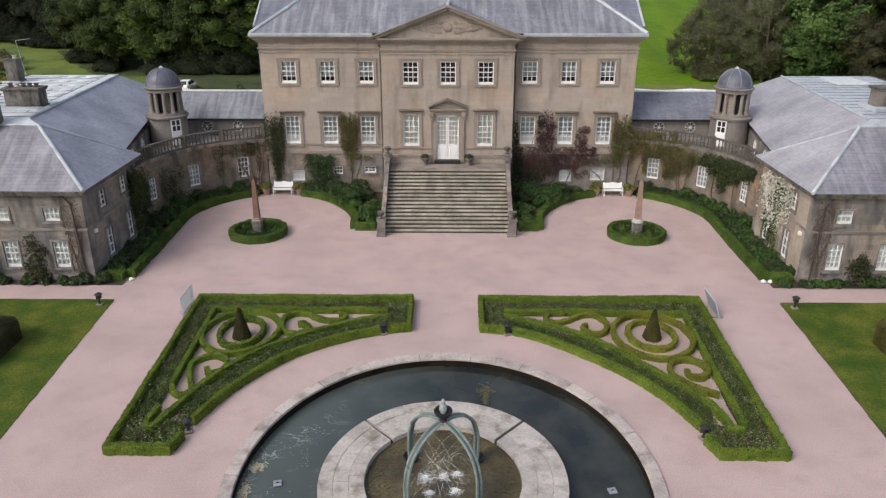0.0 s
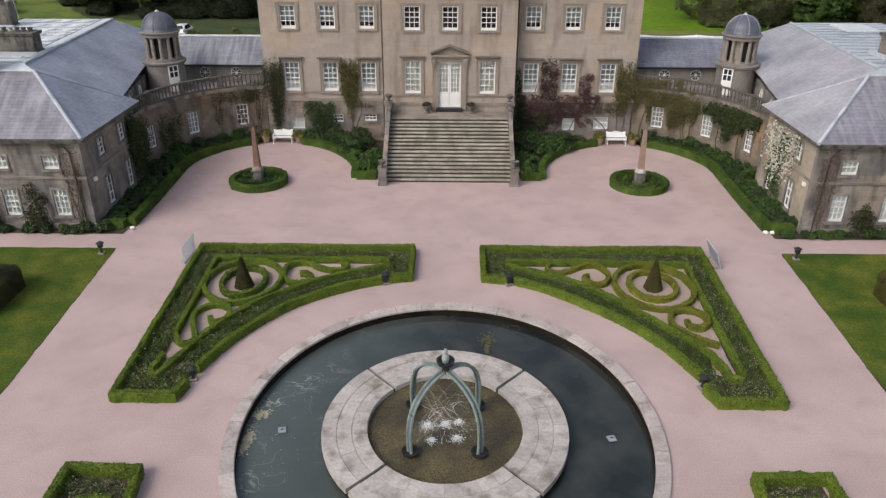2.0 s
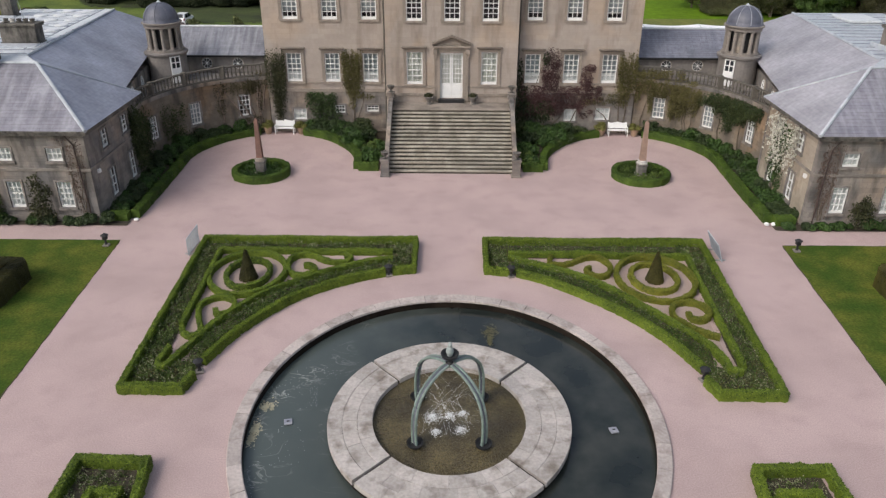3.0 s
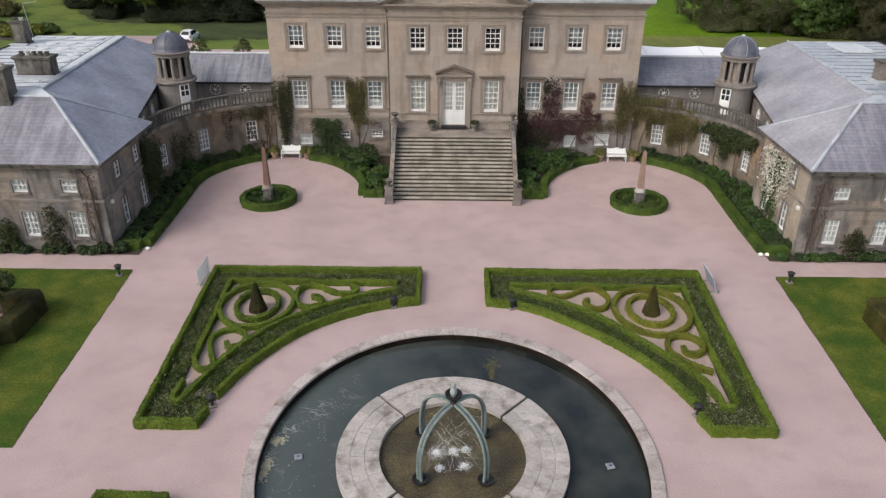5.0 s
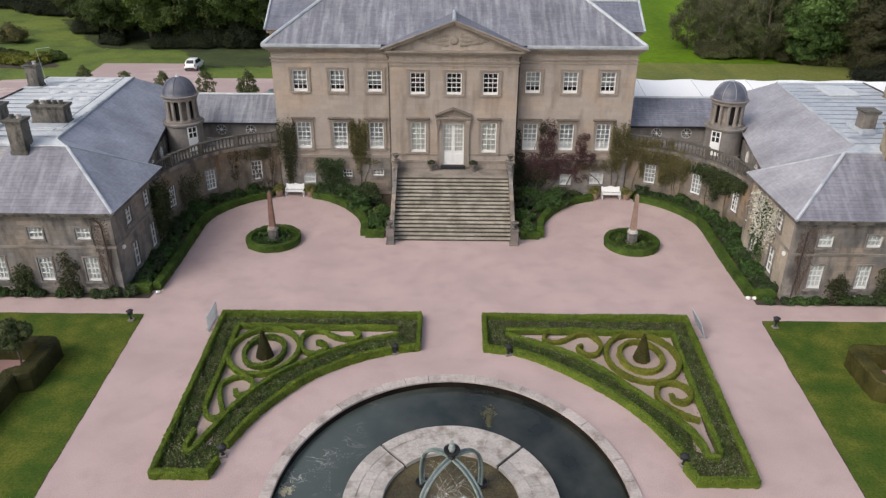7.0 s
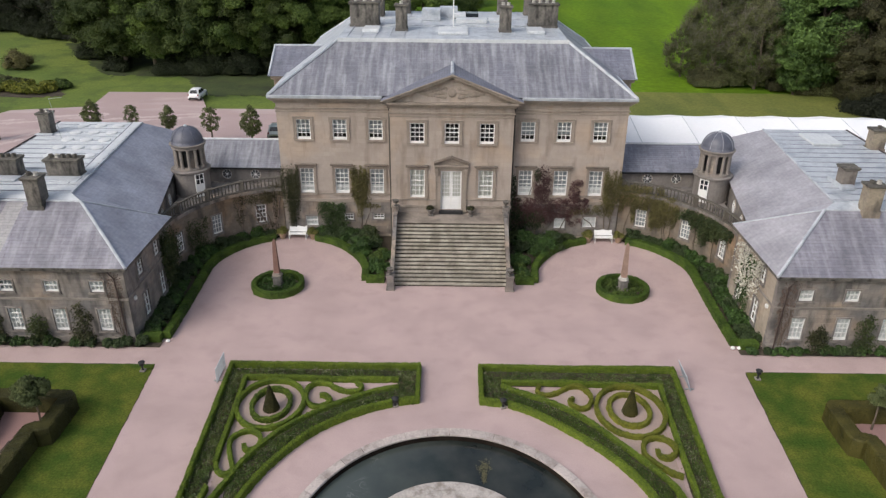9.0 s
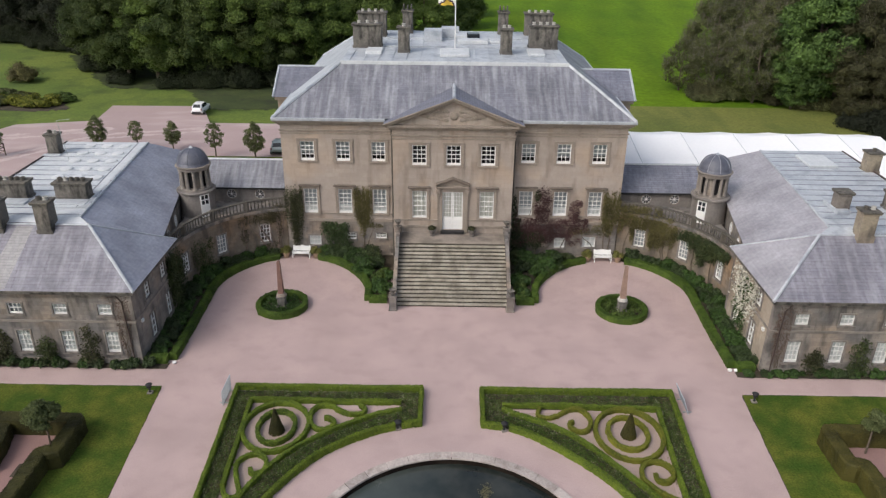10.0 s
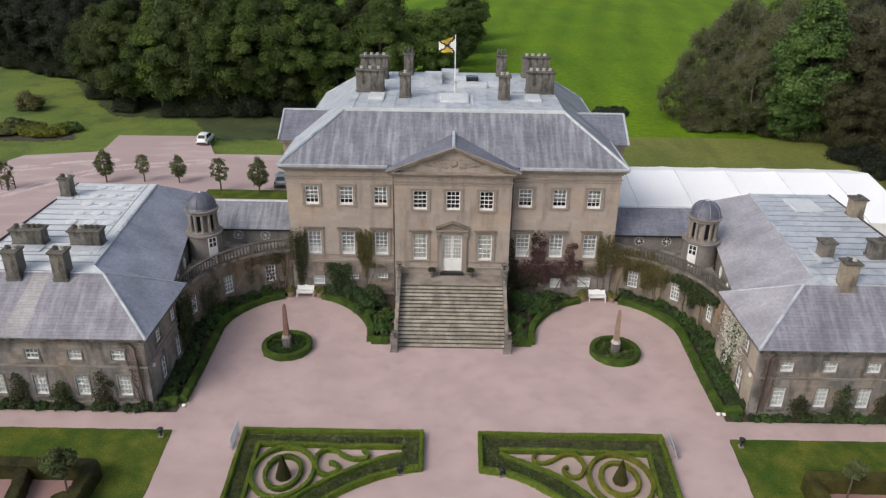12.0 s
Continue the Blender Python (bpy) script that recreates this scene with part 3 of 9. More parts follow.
def tube(bm, pts, r0, r1=None, segs=8):
    """A round bar along pts that tapers from r0 to r1."""
    r1 = r0 if r1 is None else r1
    pts = [Vector(p) for p in pts]
    rings = []
    for k, p in enumerate(pts):
        d = (pts[min(k + 1, len(pts) - 1)] - pts[max(k - 1, 0)]).normalized()
        side = d.cross(Vector((0, 0, 1)) if abs(d.z) < 0.95 else Vector((1, 0, 0))).normalized()
        up = side.cross(d)
        r = r0 + (r1 - r0) * k / (len(pts) - 1)
        rings.append([bm.verts.new(p + side * r * math.cos(2 * math.pi * i / segs) + up * r * math.sin(2 * math.pi * i / segs)) for i in range(segs)])
    for a, b in zip(rings, rings[1:]):
        for i in range(segs):
            bm.faces.new((a[i], a[(i + 1) % segs], b[(i + 1) % segs], b[i]))
    bm.faces.new(rings[0][::-1])
    bm.faces.new(rings[-1])
    return bm


def slopes(polys, flip_up=True):
    """Faces with a UV map in metres: u along the eave, v up the slope."""
    bm = bmesh.new()
    lay = bm.loops.layers.uv.new("UVMap")
    for pts in polys:
        f = bm.faces.new([bm.verts.new(p) for p in pts])
        f.normal_update()
        if flip_up and f.normal.z < -1e-6:
            f.normal_flip()
            f.normal_update()
        n = f.normal
        e = Vector((0, 0, 1)).cross(n)
        e = e.normalized() if e.length > 1e-4 else Vector((1, 0, 0))
        up = n.cross(e)
        for lp in f.loops:
            lp[lay].uv = (lp.vert.co.dot(e), lp.vert.co.dot(up))
    return bm


def wall_mesh(u0, u1, z0, z1, holes, thick, place, step=0.0):
    """A wall with real openings; place(u, depth, z) says where its points lie."""
    us = {u0, u1}
    zs = {z0, z1}
    for a, b, c, d in holes:
        us |= {a, b}
        zs |= {c, d}
    if step:
        n = max(1, round((u1 - u0) / step))
        us |= {u0 + (u1 - u0) * i / n for i in range(n + 1)}
    us, zs = sorted(us), sorted(zs)
    bm = bmesh.new()
    seen = {}

    def v(i, j, k):
        if (i, j, k) not in seen:
            seen[i, j, k] = bm.verts.new(place(us[i], -thick * k, zs[j]))
        return seen[i, j, k]

    def solid(i, j):
        if not (0 <= i < len(us) - 1 and 0 <= j < len(zs) - 1):
            return False
        u, z = (us[i] + us[i + 1]) / 2, (zs[j] + zs[j + 1]) / 2
        return not any(a < u < b and c < z < d for a, b, c, d in holes)

    for i in range(len(us) - 1):
        for j in range(len(zs) - 1):
            if not solid(i, j):
                continue
            bm.faces.new((v(i, j, 0), v(i + 1, j, 0), v(i + 1, j + 1, 0), v(i, j + 1, 0)))
            bm.faces.new((v(i, j, 1), v(i, j + 1, 1), v(i + 1, j + 1, 1), v(i + 1, j, 1)))
            for di, dj, p, q in ((-1, 0, (i, j), (i, j + 1)), (1, 0, (i + 1, j), (i + 1, j + 1)), (0, -1, (i, j), (i + 1, j)), (0, 1, (i, j + 1), (i + 1, j + 1))):
                if not solid(i + di, j + dj):
                    bm.faces.new((v(*p, 0), v(*q, 0), v(*q, 1), v(*p, 1)))
    bmesh.ops.recalc_face_normals(bm, faces=bm.faces)
    return bm


def leaf_quads(points, size, rng, up=None, lean=0.6):
    """Small quads at points, turned by chance; up: the way each one faces by and large."""
    n = len(points)
    points = np.asarray(points, float)
    nor = rng.normal(size=(n, 3))
    nor /= np.linalg.norm(nor, axis=1)[:, None]
    if up is not None:
        nor = nor * lean + np.asarray(up, float)
        nor /= np.linalg.norm(nor, axis=1)[:, None]
    a = np.cross(nor, rng.normal(size=(n, 3)))
    a /= np.linalg.norm(a, axis=1)[:, None]
    b = np.cross(nor, a)
    s = (size * rng.uniform(0.6, 1.3, n))[:, None]
    a, b = a * s, b * s * 0.75
    bend = nor * s * 0.25
    verts = np.stack([points - a, points - b * 0.9 + bend, points + a, points + b * 0.9 + bend], 1).reshape(-1, 3)
    faces = np.arange(4 * n).reshape(-1, 4)
    return verts, faces


def merge(*pairs):
    """Joins (verts, faces) pairs."""
    verts, faces, k = [], [], 0
    for v, f in pairs:
        verts.extend(map(tuple, v))
        faces.extend(tuple(int(i) + k for i in q) for q in f)
        k += len(v)
    return verts, faces


def rise(x, y):
    """Height of the forecourt: level, and a little higher along the house."""
    s = min(1.0, max(0.0, (y + 7.0) / 7.5))
    return 0.28 * s * s * (3 - 2 * s)


def smooth_path(ctrl, closed=False, step=0.13):
    """A path of even steps through the control points (Catmull-Rom)."""
    pts = [np.array(p, float) for p in ctrl]
    n = len(pts)
    dense = []
    for i in range(n if closed else n - 1):
        p0, p1, p2, p3 = (pts[(i - 1) % n], pts[i], pts[(i + 1) % n], pts[(i + 2) % n]) if closed else (pts[max(i - 1, 0)], pts[i], pts[i + 1], pts[min(i + 2, n - 1)])
        for t in np.linspace(0, 1, 24, endpoint=False):
            dense.append(0.5 * (2 * p1 + (p2 - p0) * t + (2 * p0 - 5 * p1 + 4 * p2 - p3) * t * t + (3 * p1 - p0 - 3 * p2 + p3) * t ** 3))
    dense.append(pts[0] if closed else pts[-1])
    return even(dense, step)


def even(line, step=0.13):
    line = np.array(line, float)
    d = np.r_[0, np.cumsum(np.linalg.norm(np.diff(line, axis=0), axis=1))]
    n = max(2, round(d[-1] / step) + 1)
    s = np.linspace(0, d[-1], n)
    return np.c_[np.interp(s, d, line[:, 0]), np.interp(s, d, line[:, 1])]


def hedge_data(path, w, h, rng, leaves=560, closed=False, leaf=0.034, rough=0.02, lift=rise):
    """A clipped hedge swept along a path: an uneven body with leaves all over it."""
    path = np.asarray(path, float)
    if closed:
        tan = np.roll(path, -1, 0) - np.roll(path, 1, 0)
    else:
        tan = np.gradient(path, axis=0)
    tan /= np.linalg.norm(tan, axis=1)[:, None] + 1e-9
    side = np.c_[tan[:, 1], -tan[:, 0]]
    prof = np.array([(-0.5, 0), (-0.5, 0.35), (-0.5, 0.7), (-0.48, 0.95), (-0.36, 1.0), (0, 1.01), (0.36, 1.0), (0.48, 0.95), (0.5, 0.7), (0.5, 0.35), (0.5, 0)])
    out = np.array([(-1, 0), (-1, 0), (-1, 0.1), (-0.7, 0.7), (0, 1), (0, 1), (0, 1), (0.7, 0.7), (1, 0.1), (1, 0), (1, 0)])
    n, k = len(path), len(prof)
    z0 = np.array([lift(*p) for p in path])
    wob = rng.normal(size=(n, k)) * rough
    slow = np.convolve(np.r_[rng.normal(size=n + 24)], np.ones(12) / 12, "same")[12:12 + n] * 0.06
    off = prof[None, :, 0] * w + out[None, :, 0] * wob
    hz = prof[None, :, 1] * (h + slow)[:, None] + out[None, :, 1] * wob
    v = np.zeros((n, k, 3))
    v[:, :, :2] = path[:, None] + side[:, None] * off[:, :, None]
    v[:, :, 2] = hz + z0[:, None]
    idx = np.arange(n * k).reshape(n, k)
    a, b = (idx, np.roll(idx, -1, 0)) if closed else (idx[:-1], idx[1:])
    f = np.stack([a[:, :-1], a[:, 1:], b[:, 1:], b[:, :-1]], -1).reshape(-1, 4)
    caps = [] if closed else [tuple(idx[0]), tuple(idx[-1][::-1])]
    length = n * 0.13
    m = int(length * leaves)
    i = rng.integers(0, n - 1, m)
    j = rng.integers(1, k - 1, m)
    t, s = rng.random(m)[:, None], rng.random(m)[:, None]
    p = (v[i, j] * (1 - t) + v[(i + 1) % n, j] * t) * (1 - s) + (v[i, j - 1] * (1 - t) + v[(i + 1) % n, j - 1] * t) * s
    up = np.c_[side[i] * out[j, :1], out[j, 1:2]]
    p = p + up * rng.uniform(-0.012, 0.03, m)[:, None]
    lv, lf = leaf_quads(p, leaf, rng, up, 0.5)
    verts, faces = merge((v.reshape(-1, 3), f), (lv, lf))
    return verts, faces + caps


def hedge(path, w, h, seed, label, mat=None, closed=False, group="", leaves=560, leaf=0.034, rough=0.02, name="box_hedge"):
    verts, faces = hedge_data(path, w, h, np.random.default_rng(seed), leaves, closed, leaf, rough)
    ob = new(name, raw(name, verts, faces, mat or HEDGE))
    return tagged(ob, label, "hedge", group)


def hedge_runs(pts, w, h, seed, label, group):
    """A clipped hedge of straight runs that meet at its corners, each run a part."""
    ob = thing("box_hedge", label, "hedge", pts[0][0], pts[0][1], 0, 0, group)
    inv = ob.matrix_basis.inverted()
    r = np.random.default_rng(seed)
    for k, (a, b) in enumerate(zip(pts, pts[1:])):
        a, b = np.array(a), np.array(b)
        d = (b - a) / np.linalg.norm(b - a) * w * 0.42
        a, b = (a - d if k else a), (b + d if k < len(pts) - 2 else b)
        verts, faces = hedge_data(even([a, b]), w, h + r.uniform(-0.006, 0.006), r, 700)
        part("hedge_run", raw("hedge_run", verts, faces, HEDGE), None, ob, "", inv)
    return ob


def clump_cloud(rng, clumps, per, leaf, lean=0.55, core=0.72, squash=0.85):
    """Leaves on many rounded clumps, each with a dense heart."""
    pairs = []
    for c, r in clumps:
        d = rng.normal(size=(per, 3))
        d /= np.linalg.norm(d, axis=1)[:, None]
        d[:, 2] = np.where(d[:, 2] < -0.35, -d[:, 2], d[:, 2])
        rad = r * rng.uniform(0.62, 1.22, per)[:, None]
        p = np.array(c) + d * rad * np.array([1, 1, squash])
        pairs.append(leaf_quads(p, leaf, rng, d + np.array([0, 0, 0.35]), lean))
        if not core:
            continue
        ph = (1 + 5 ** 0.5) / 2
        ico = np.array([(-1, ph, 0), (1, ph, 0), (-1, -ph, 0), (1, -ph, 0), (0, -1, ph), (0, 1, ph), (0, -1, -ph), (0, 1, -ph), (ph, 0, -1), (ph, 0, 1), (-ph, 0, -1), (-ph, 0, 1)])
        ico = ico / np.linalg.norm(ico[0]) * r * core * rng.uniform(0.8, 1.15, (12, 1)) * np.array([1, 1, squash])
        tri = [(0, 11, 5), (0, 5, 1), (0, 1, 7), (0, 7, 10), (0, 10, 11), (1, 5, 9), (5, 11, 4), (11, 10, 2), (10, 7, 6), (7, 1, 8), (3, 9, 4), (3, 4, 2), (3, 2, 6), (3, 6, 8), (3, 8, 9), (4, 9, 5), (2, 4, 11), (6, 2, 10), (8, 6, 7), (9, 8, 1)]
        pairs.append((ico + np.array(c), tri))
    return merge(*pairs)


def shrub_data(seed, w, d, h, mat, leaf=0.09, per=110, n=9):
    rng = np.random.default_rng(seed)
    clumps = []
    for _ in range(n):
        x, y = rng.uniform(-0.5, 0.5) * w, rng.uniform(-0.5, 0.5) * d
        r = rng.uniform(0.22, 0.36) * min(w, d, h) * 1.3
        z = rng.uniform(0.15, max(0.2, h - r)) * (1 - 0.4 * (abs(x) / w + abs(y) / d))
        clumps.append(((x, y, max(z, r * 0.6)), r))
    v, f = clump_cloud(rng, clumps, per, leaf)
    return raw("shrub", v, f, mat)

# ---- ground ----
POOL = (0.03, -31.95)
OVAL, RIM_OVAL = 1.075, 1.125


def grid_sheet(name, x0, x1, y0, y1, nx, ny, height, mat, skip=None):
    verts = [(x0 + (x1 - x0) * i / nx, y0 + (y1 - y0) * j / ny, height(x0 + (x1 - x0) * i / nx, y0 + (y1 - y0) * j / ny)) for j in range(ny + 1) for i in range(nx + 1)]
    faces = []
    for j in range(ny):
        for i in range(nx):
            a = j * (nx + 1) + i
            if skip and skip(x0 + (x1 - x0) * (i + 0.5) / nx, y0 + (y1 - y0) * (j + 0.5) / ny):
                continue
            faces.append((a, a + 1, a + nx + 2, a + nx + 1))
    return new(name, raw(name, verts, faces, mat, True))


def flat_patch(name, outline, z, mat, label, category):
    bm = bmesh.new()
    f = bm.faces.new([bm.verts.new((x, y, z)) for x, y in outline])
    f.normal_update()
    if f.normal.z < 0:
        f.normal_flip()
    bmesh.ops.triangulate(bm, faces=bm.faces)
    return tagged(part(name, bm, mat), label, category, kind="structure")


def ring_sheet(name, r_out, r_in, z, mat, square=None, segs=360):
    """A flat ring round the pool's centre; with square, out to that rectangle."""
    verts, faces = [], []
    for i in range(segs):
        a = 2 * math.pi * i / segs
        c, s = math.cos(a), math.sin(a)
        if square:
            reach = (-16.0 - POOL[1]) if s > 0 else (POOL[1] + 48.0)
            k = min(40.0 / max(abs(c), 1e-6), reach / max(abs(s), 1e-6))
            verts += [(POOL[0] + k * c, POOL[1] + k * s, z), (POOL[0] + r_in * c, POOL[1] + r_in * RIM_OVAL * s, z)]
        else:
            verts += [(POOL[0] + r_out * c, POOL[1] + r_out * s, z), (POOL[0] + r_in * c, POOL[1] + r_in * s, z)]
    for i in range(segs):
        j = (i + 1) % segs
        faces.append((2 * i, 2 * j, 2 * j + 1, 2 * i + 1))
    return raw(name, verts, faces, mat)


FIELD_Z = -0.35


def field_height(x, y):
    far = max(0.0, y - 120)
    return FIELD_Z + 0.012 * far + 0.4 * math.sin(x * 0.03) * min(1, far / 60)


def field_skip(x, y):
    return abs(x) < 40 and -72 < y < 0


ground = grid_sheet("ground", -1600, 1600, -1400, 1800, 80, 80, lambda x, y: FIELD_Z if y < 130 else field_height(x, y), FIELD, field_skip)
tagged(ground, "bright green mown grass field reaching to the horizon", "field", kind="structure")

gravel = grid_sheet("forecourt", -40, 40, -16, 4, 80, 40, rise, GRAVEL)
tagged(gravel, "pink gravel forecourt sweeping up to the house", "gravel", kind="structure")
south = part("garden_gravel", ring_sheet("garden_gravel", 0, 7.55, 0.0, GRAVEL, square=True), GRAVEL)
tagged(south, "pink gravel garden paths round the fountain pool", "gravel", kind="structure")
side_gravel = part("side_gravel", boxes((-40, 40, -80.2, -48, -0.4, 0.0)), GRAVEL)
tagged(side_gravel, "pink gravel paths at the lower end of the garden", "gravel", kind="structure")


corner_gravel = part("corner_gravel", boxes(*[(sx - 0.5, sx + 0.5, sy - 0.5, sy + 0.5, -0.2, -0.006) for sx in (-39.5, 39.5) for sy in (-16.5, -47.5)]), GRAVEL)
tagged(corner_gravel, "pink gravel where the paths meet", "gravel", kind="structure")


def front_lawn(side):
    """A lawn with a ragged inner and upper edge over a thin rim of bare soil."""
    s = side
    r = random.Random(70 + s)

    def outline(grow, wob):
        pts = []
        for a, b in (((17.0, -31.95), (17.95, -17.45)), ((17.95, -17.45), (40.0, -17.45))):
            n = round(math.dist(a, b) / 0.22)
            for k in range(n):
                u = k / n
                x, y = a[0] + (b[0] - a[0]) * u, a[1] + (b[1] - a[1]) * u
                e = r.uniform(-wob, wob) + 0.05 * noise.noise(Vector((x * 0.7, y * 0.7, s)))
                pts.append((s * (x - grow + e), y) if a[0] != 17.95 else (s * x, y + grow + e))
        pts += [(s * 40, -17.45 + grow), (s * 40, -31.95 - grow)]
        return pts

    ob = flat_patch("lawn", outline(0.0, 0.03), 0.016, LAWN, "mown green lawn with lighter worn patches beside the gravel", "lawn")
    rim = flat_patch("lawn_rim", outline(0.045, 0.015), 0.008, SOIL, "thin rim of bare soil round the lawn", "soil")
    return ob


front_lawn(-1)
front_lawn(1)
rear = grid_sheet("rear_lawn", -150, -14, 20, 130, 60, 40, lambda x, y: -0.12 + 0.02 * max(0, y - 60) + 0.08 * math.sin(x * 0.11) + (0.04 * max(0.0, -x - 50) if y > 40 else 0), ROUGH_GRASS)
tagged(rear, "olive rough lawn sloping up to the woods", "lawn", kind="structure")
flat_patch("car_park", [(-75, 2), (-15, 2), (-15, 41.4), (-32.4, 41.3), (-33.6, 44.2), (-36.0, 50.0), (-49.0, 49.8), (-48.2, 43.3), (-48.6, 41.6), (-57.5, 39.4), (-58.6, 36.5), (-60, 30), (-75, 28)], 0.16, TRACKED, "pink gravel car park behind the house", "car park")


def lawn_patch(name, x0, x1, y0, y1, inside, mat, label, category, lift=0.05):
    """A patch that lies on the rear lawn where inside(x, y, wobble) holds."""
    h = lambda x, y: lift - 0.12 + 0.02 * max(0, y - 60) + 0.08 * math.sin(x * 0.11) + (0.04 * max(0.0, -x - 50) if y > 40 else 0)
    ob = grid_sheet(name, x0, x1, y0, y1, round((x1 - x0) / 0.5), round((y1 - y0) / 0.5), h, mat, lambda x, y: not inside(x, y, noise.noise(Vector((x * 0.35, y * 0.35, 2))) + 0.5 * noise.noise(Vector((x * 1.1, y * 1.1, 5)))))
    return tagged(ob, label, category, kind="structure")




def tyre_tracks(name, path, half, z, mat, label):
    """Paler wheel tracks with ragged edges along a path over the gravel."""
    path = smooth_path(path, step=0.4)
    x0, y0 = path.min(0) - 1.5
    x1, y1 = path.max(0) + 1.5

    def off(x, y):
        d = float(np.hypot(path[:, 0] - x, path[:, 1] - y).min())
        k = noise.noise(Vector((x * 0.5, y * 0.5, 3))) + 0.6 * noise.noise(Vector((x * 1.7, y * 1.7, 8)))
        return abs(d - 0.75) > half * (0.55 + 0.9 * k)

    ob = grid_sheet(name, x0, x1, y0, y1, round((x1 - x0) / 0.22), round((y1 - y0) / 0.22), lambda x, y: z, mat, off)
    return tagged(ob, label, "track", kind="structure")


tyre_tracks("tyre_track", [(-56.5, 20.0), (-52.4, 24.3), (-50.0, 27.4), (-47.8, 29.9), (-46.0, 32.6), (-43.6, 34.5), (-38.3, 36.2), (-32.9, 37.9)], 0.55, 0.168, TRACK_PALE, "pale wheel tracks curving over the car park's gravel")
tyre_tracks("tyre_track", [(-57.0, 33.5), (-53.0, 34.6), (-49.4, 36.0), (-45.0, 37.6)], 0.5, 0.172, TRACK_PALE, "pale wheel tracks on the car park's gravel")
# patch of darker ground colour painted for the trees' shade on the grass
lawn_patch("woodland_floor", -72, -14.5, 46, 82, lambda x, y, k: y + 1.3 * k > (49.5 if x > -35 else 49.5 + min(11.0, (-35 - x) * 1.6)) + max(0.0, -x - 54) * 1.3, WOOD_SHADE, "grass coloured dark for the shade below the wood", "ground")
lawn_patch("bed_soil", -72, -54, 44, 56, lambda x, y, k: ((x + 62.0) / 7.2) ** 2 + ((y - 48.9) / 3.8) ** 2 < 1 + 0.5 * k, SOIL, "dark soil of the shrub bed on the rear lawn", "soil")
flat_patch("verge", [(-29.0, 24.2), (-14, 24.2), (-14, 27.2), (-29.0, 27.2)], 0.21, LAWN, "narrow strip of grass beside the car park", "grass")
flat_patch("side_lawn", [(14, 6), (62, 6), (62, 54), (14, 54.5)], -0.15, OLIVE_GRASS, "olive mown lawn behind the white marquee", "lawn")

# ---- windows ----
WINDOW_MESHES = {}


def blind_mesh(w, y, z0, z1, mat):
    """A gathered blind from z0 to z1 behind a sash, with shallow folds."""
    n = 13
    pts = [(-w / 2 + w * i / (n - 1), y + 0.012 * (i % 2), z) for z in (z0, z1) for i in range(n)]
    return raw("blind", pts, [(i, i + 1, n + i + 1, n + i) for i in range(n - 1)], mat)


def window_meshes(w, h, cols, rows, lower):
    """Sash frame with glazing bars, glass and blind of one size; the wall's face is y = 0, inside is +y."""
    key = (round(w, 2), round(h, 2), cols, rows, lower)
    if key in WINDOW_MESHES:
        return WINDOW_MESHES[key]
    a, b = 0.07, 0.022
    bottom = 0.12 + lower
    us = [-w / 2 + a + (w - 2 * a) * i / cols for i in range(cols + 1)]
    zs = [bottom + (h - a - bottom) * j / rows for j in range(rows + 1)]
    panes = []
    for i in range(cols):
        for j in range(rows):
            extra = 0.015 if j == rows // 2 else 0.0
            panes.append((us[i] + (b if i else 0), us[i + 1] - (b if i < cols - 1 else 0), zs[j] + (b + extra if j else 0), zs[j + 1] - (b if j < rows - 1 else 0)))
    bm = wall_mesh(-w / 2, w / 2, 0, h, panes, 0.06, lambda u, d, z: (u, 0.05 - d, z))
    frame_data = bpy.data.meshes.new("window")
    bm.to_mesh(frame_data)
    bm.free()
    frame_data.materials.append(WHITE)
    glass = raw("glass", [(-w / 2 + 0.02, 0.13, 0.02), (w / 2 - 0.02, 0.13, 0.02), (w / 2 - 0.02, 0.13, h - 0.02), (-w / 2 + 0.02, 0.13, h - 0.02)], [(0, 1, 2, 3)], GLASS)
    blind = blind_mesh(w, 0.24, 0.0, h, BLIND)
    WINDOW_MESHES[key] = (frame_data, glass, blind)
    return WINDOW_MESHES[key]


def shared(name, bm, mat):
    data = bpy.data.meshes.new(name)
    bm.to_mesh(data)
    bm.free()
    data.materials.append(mat)
    return data


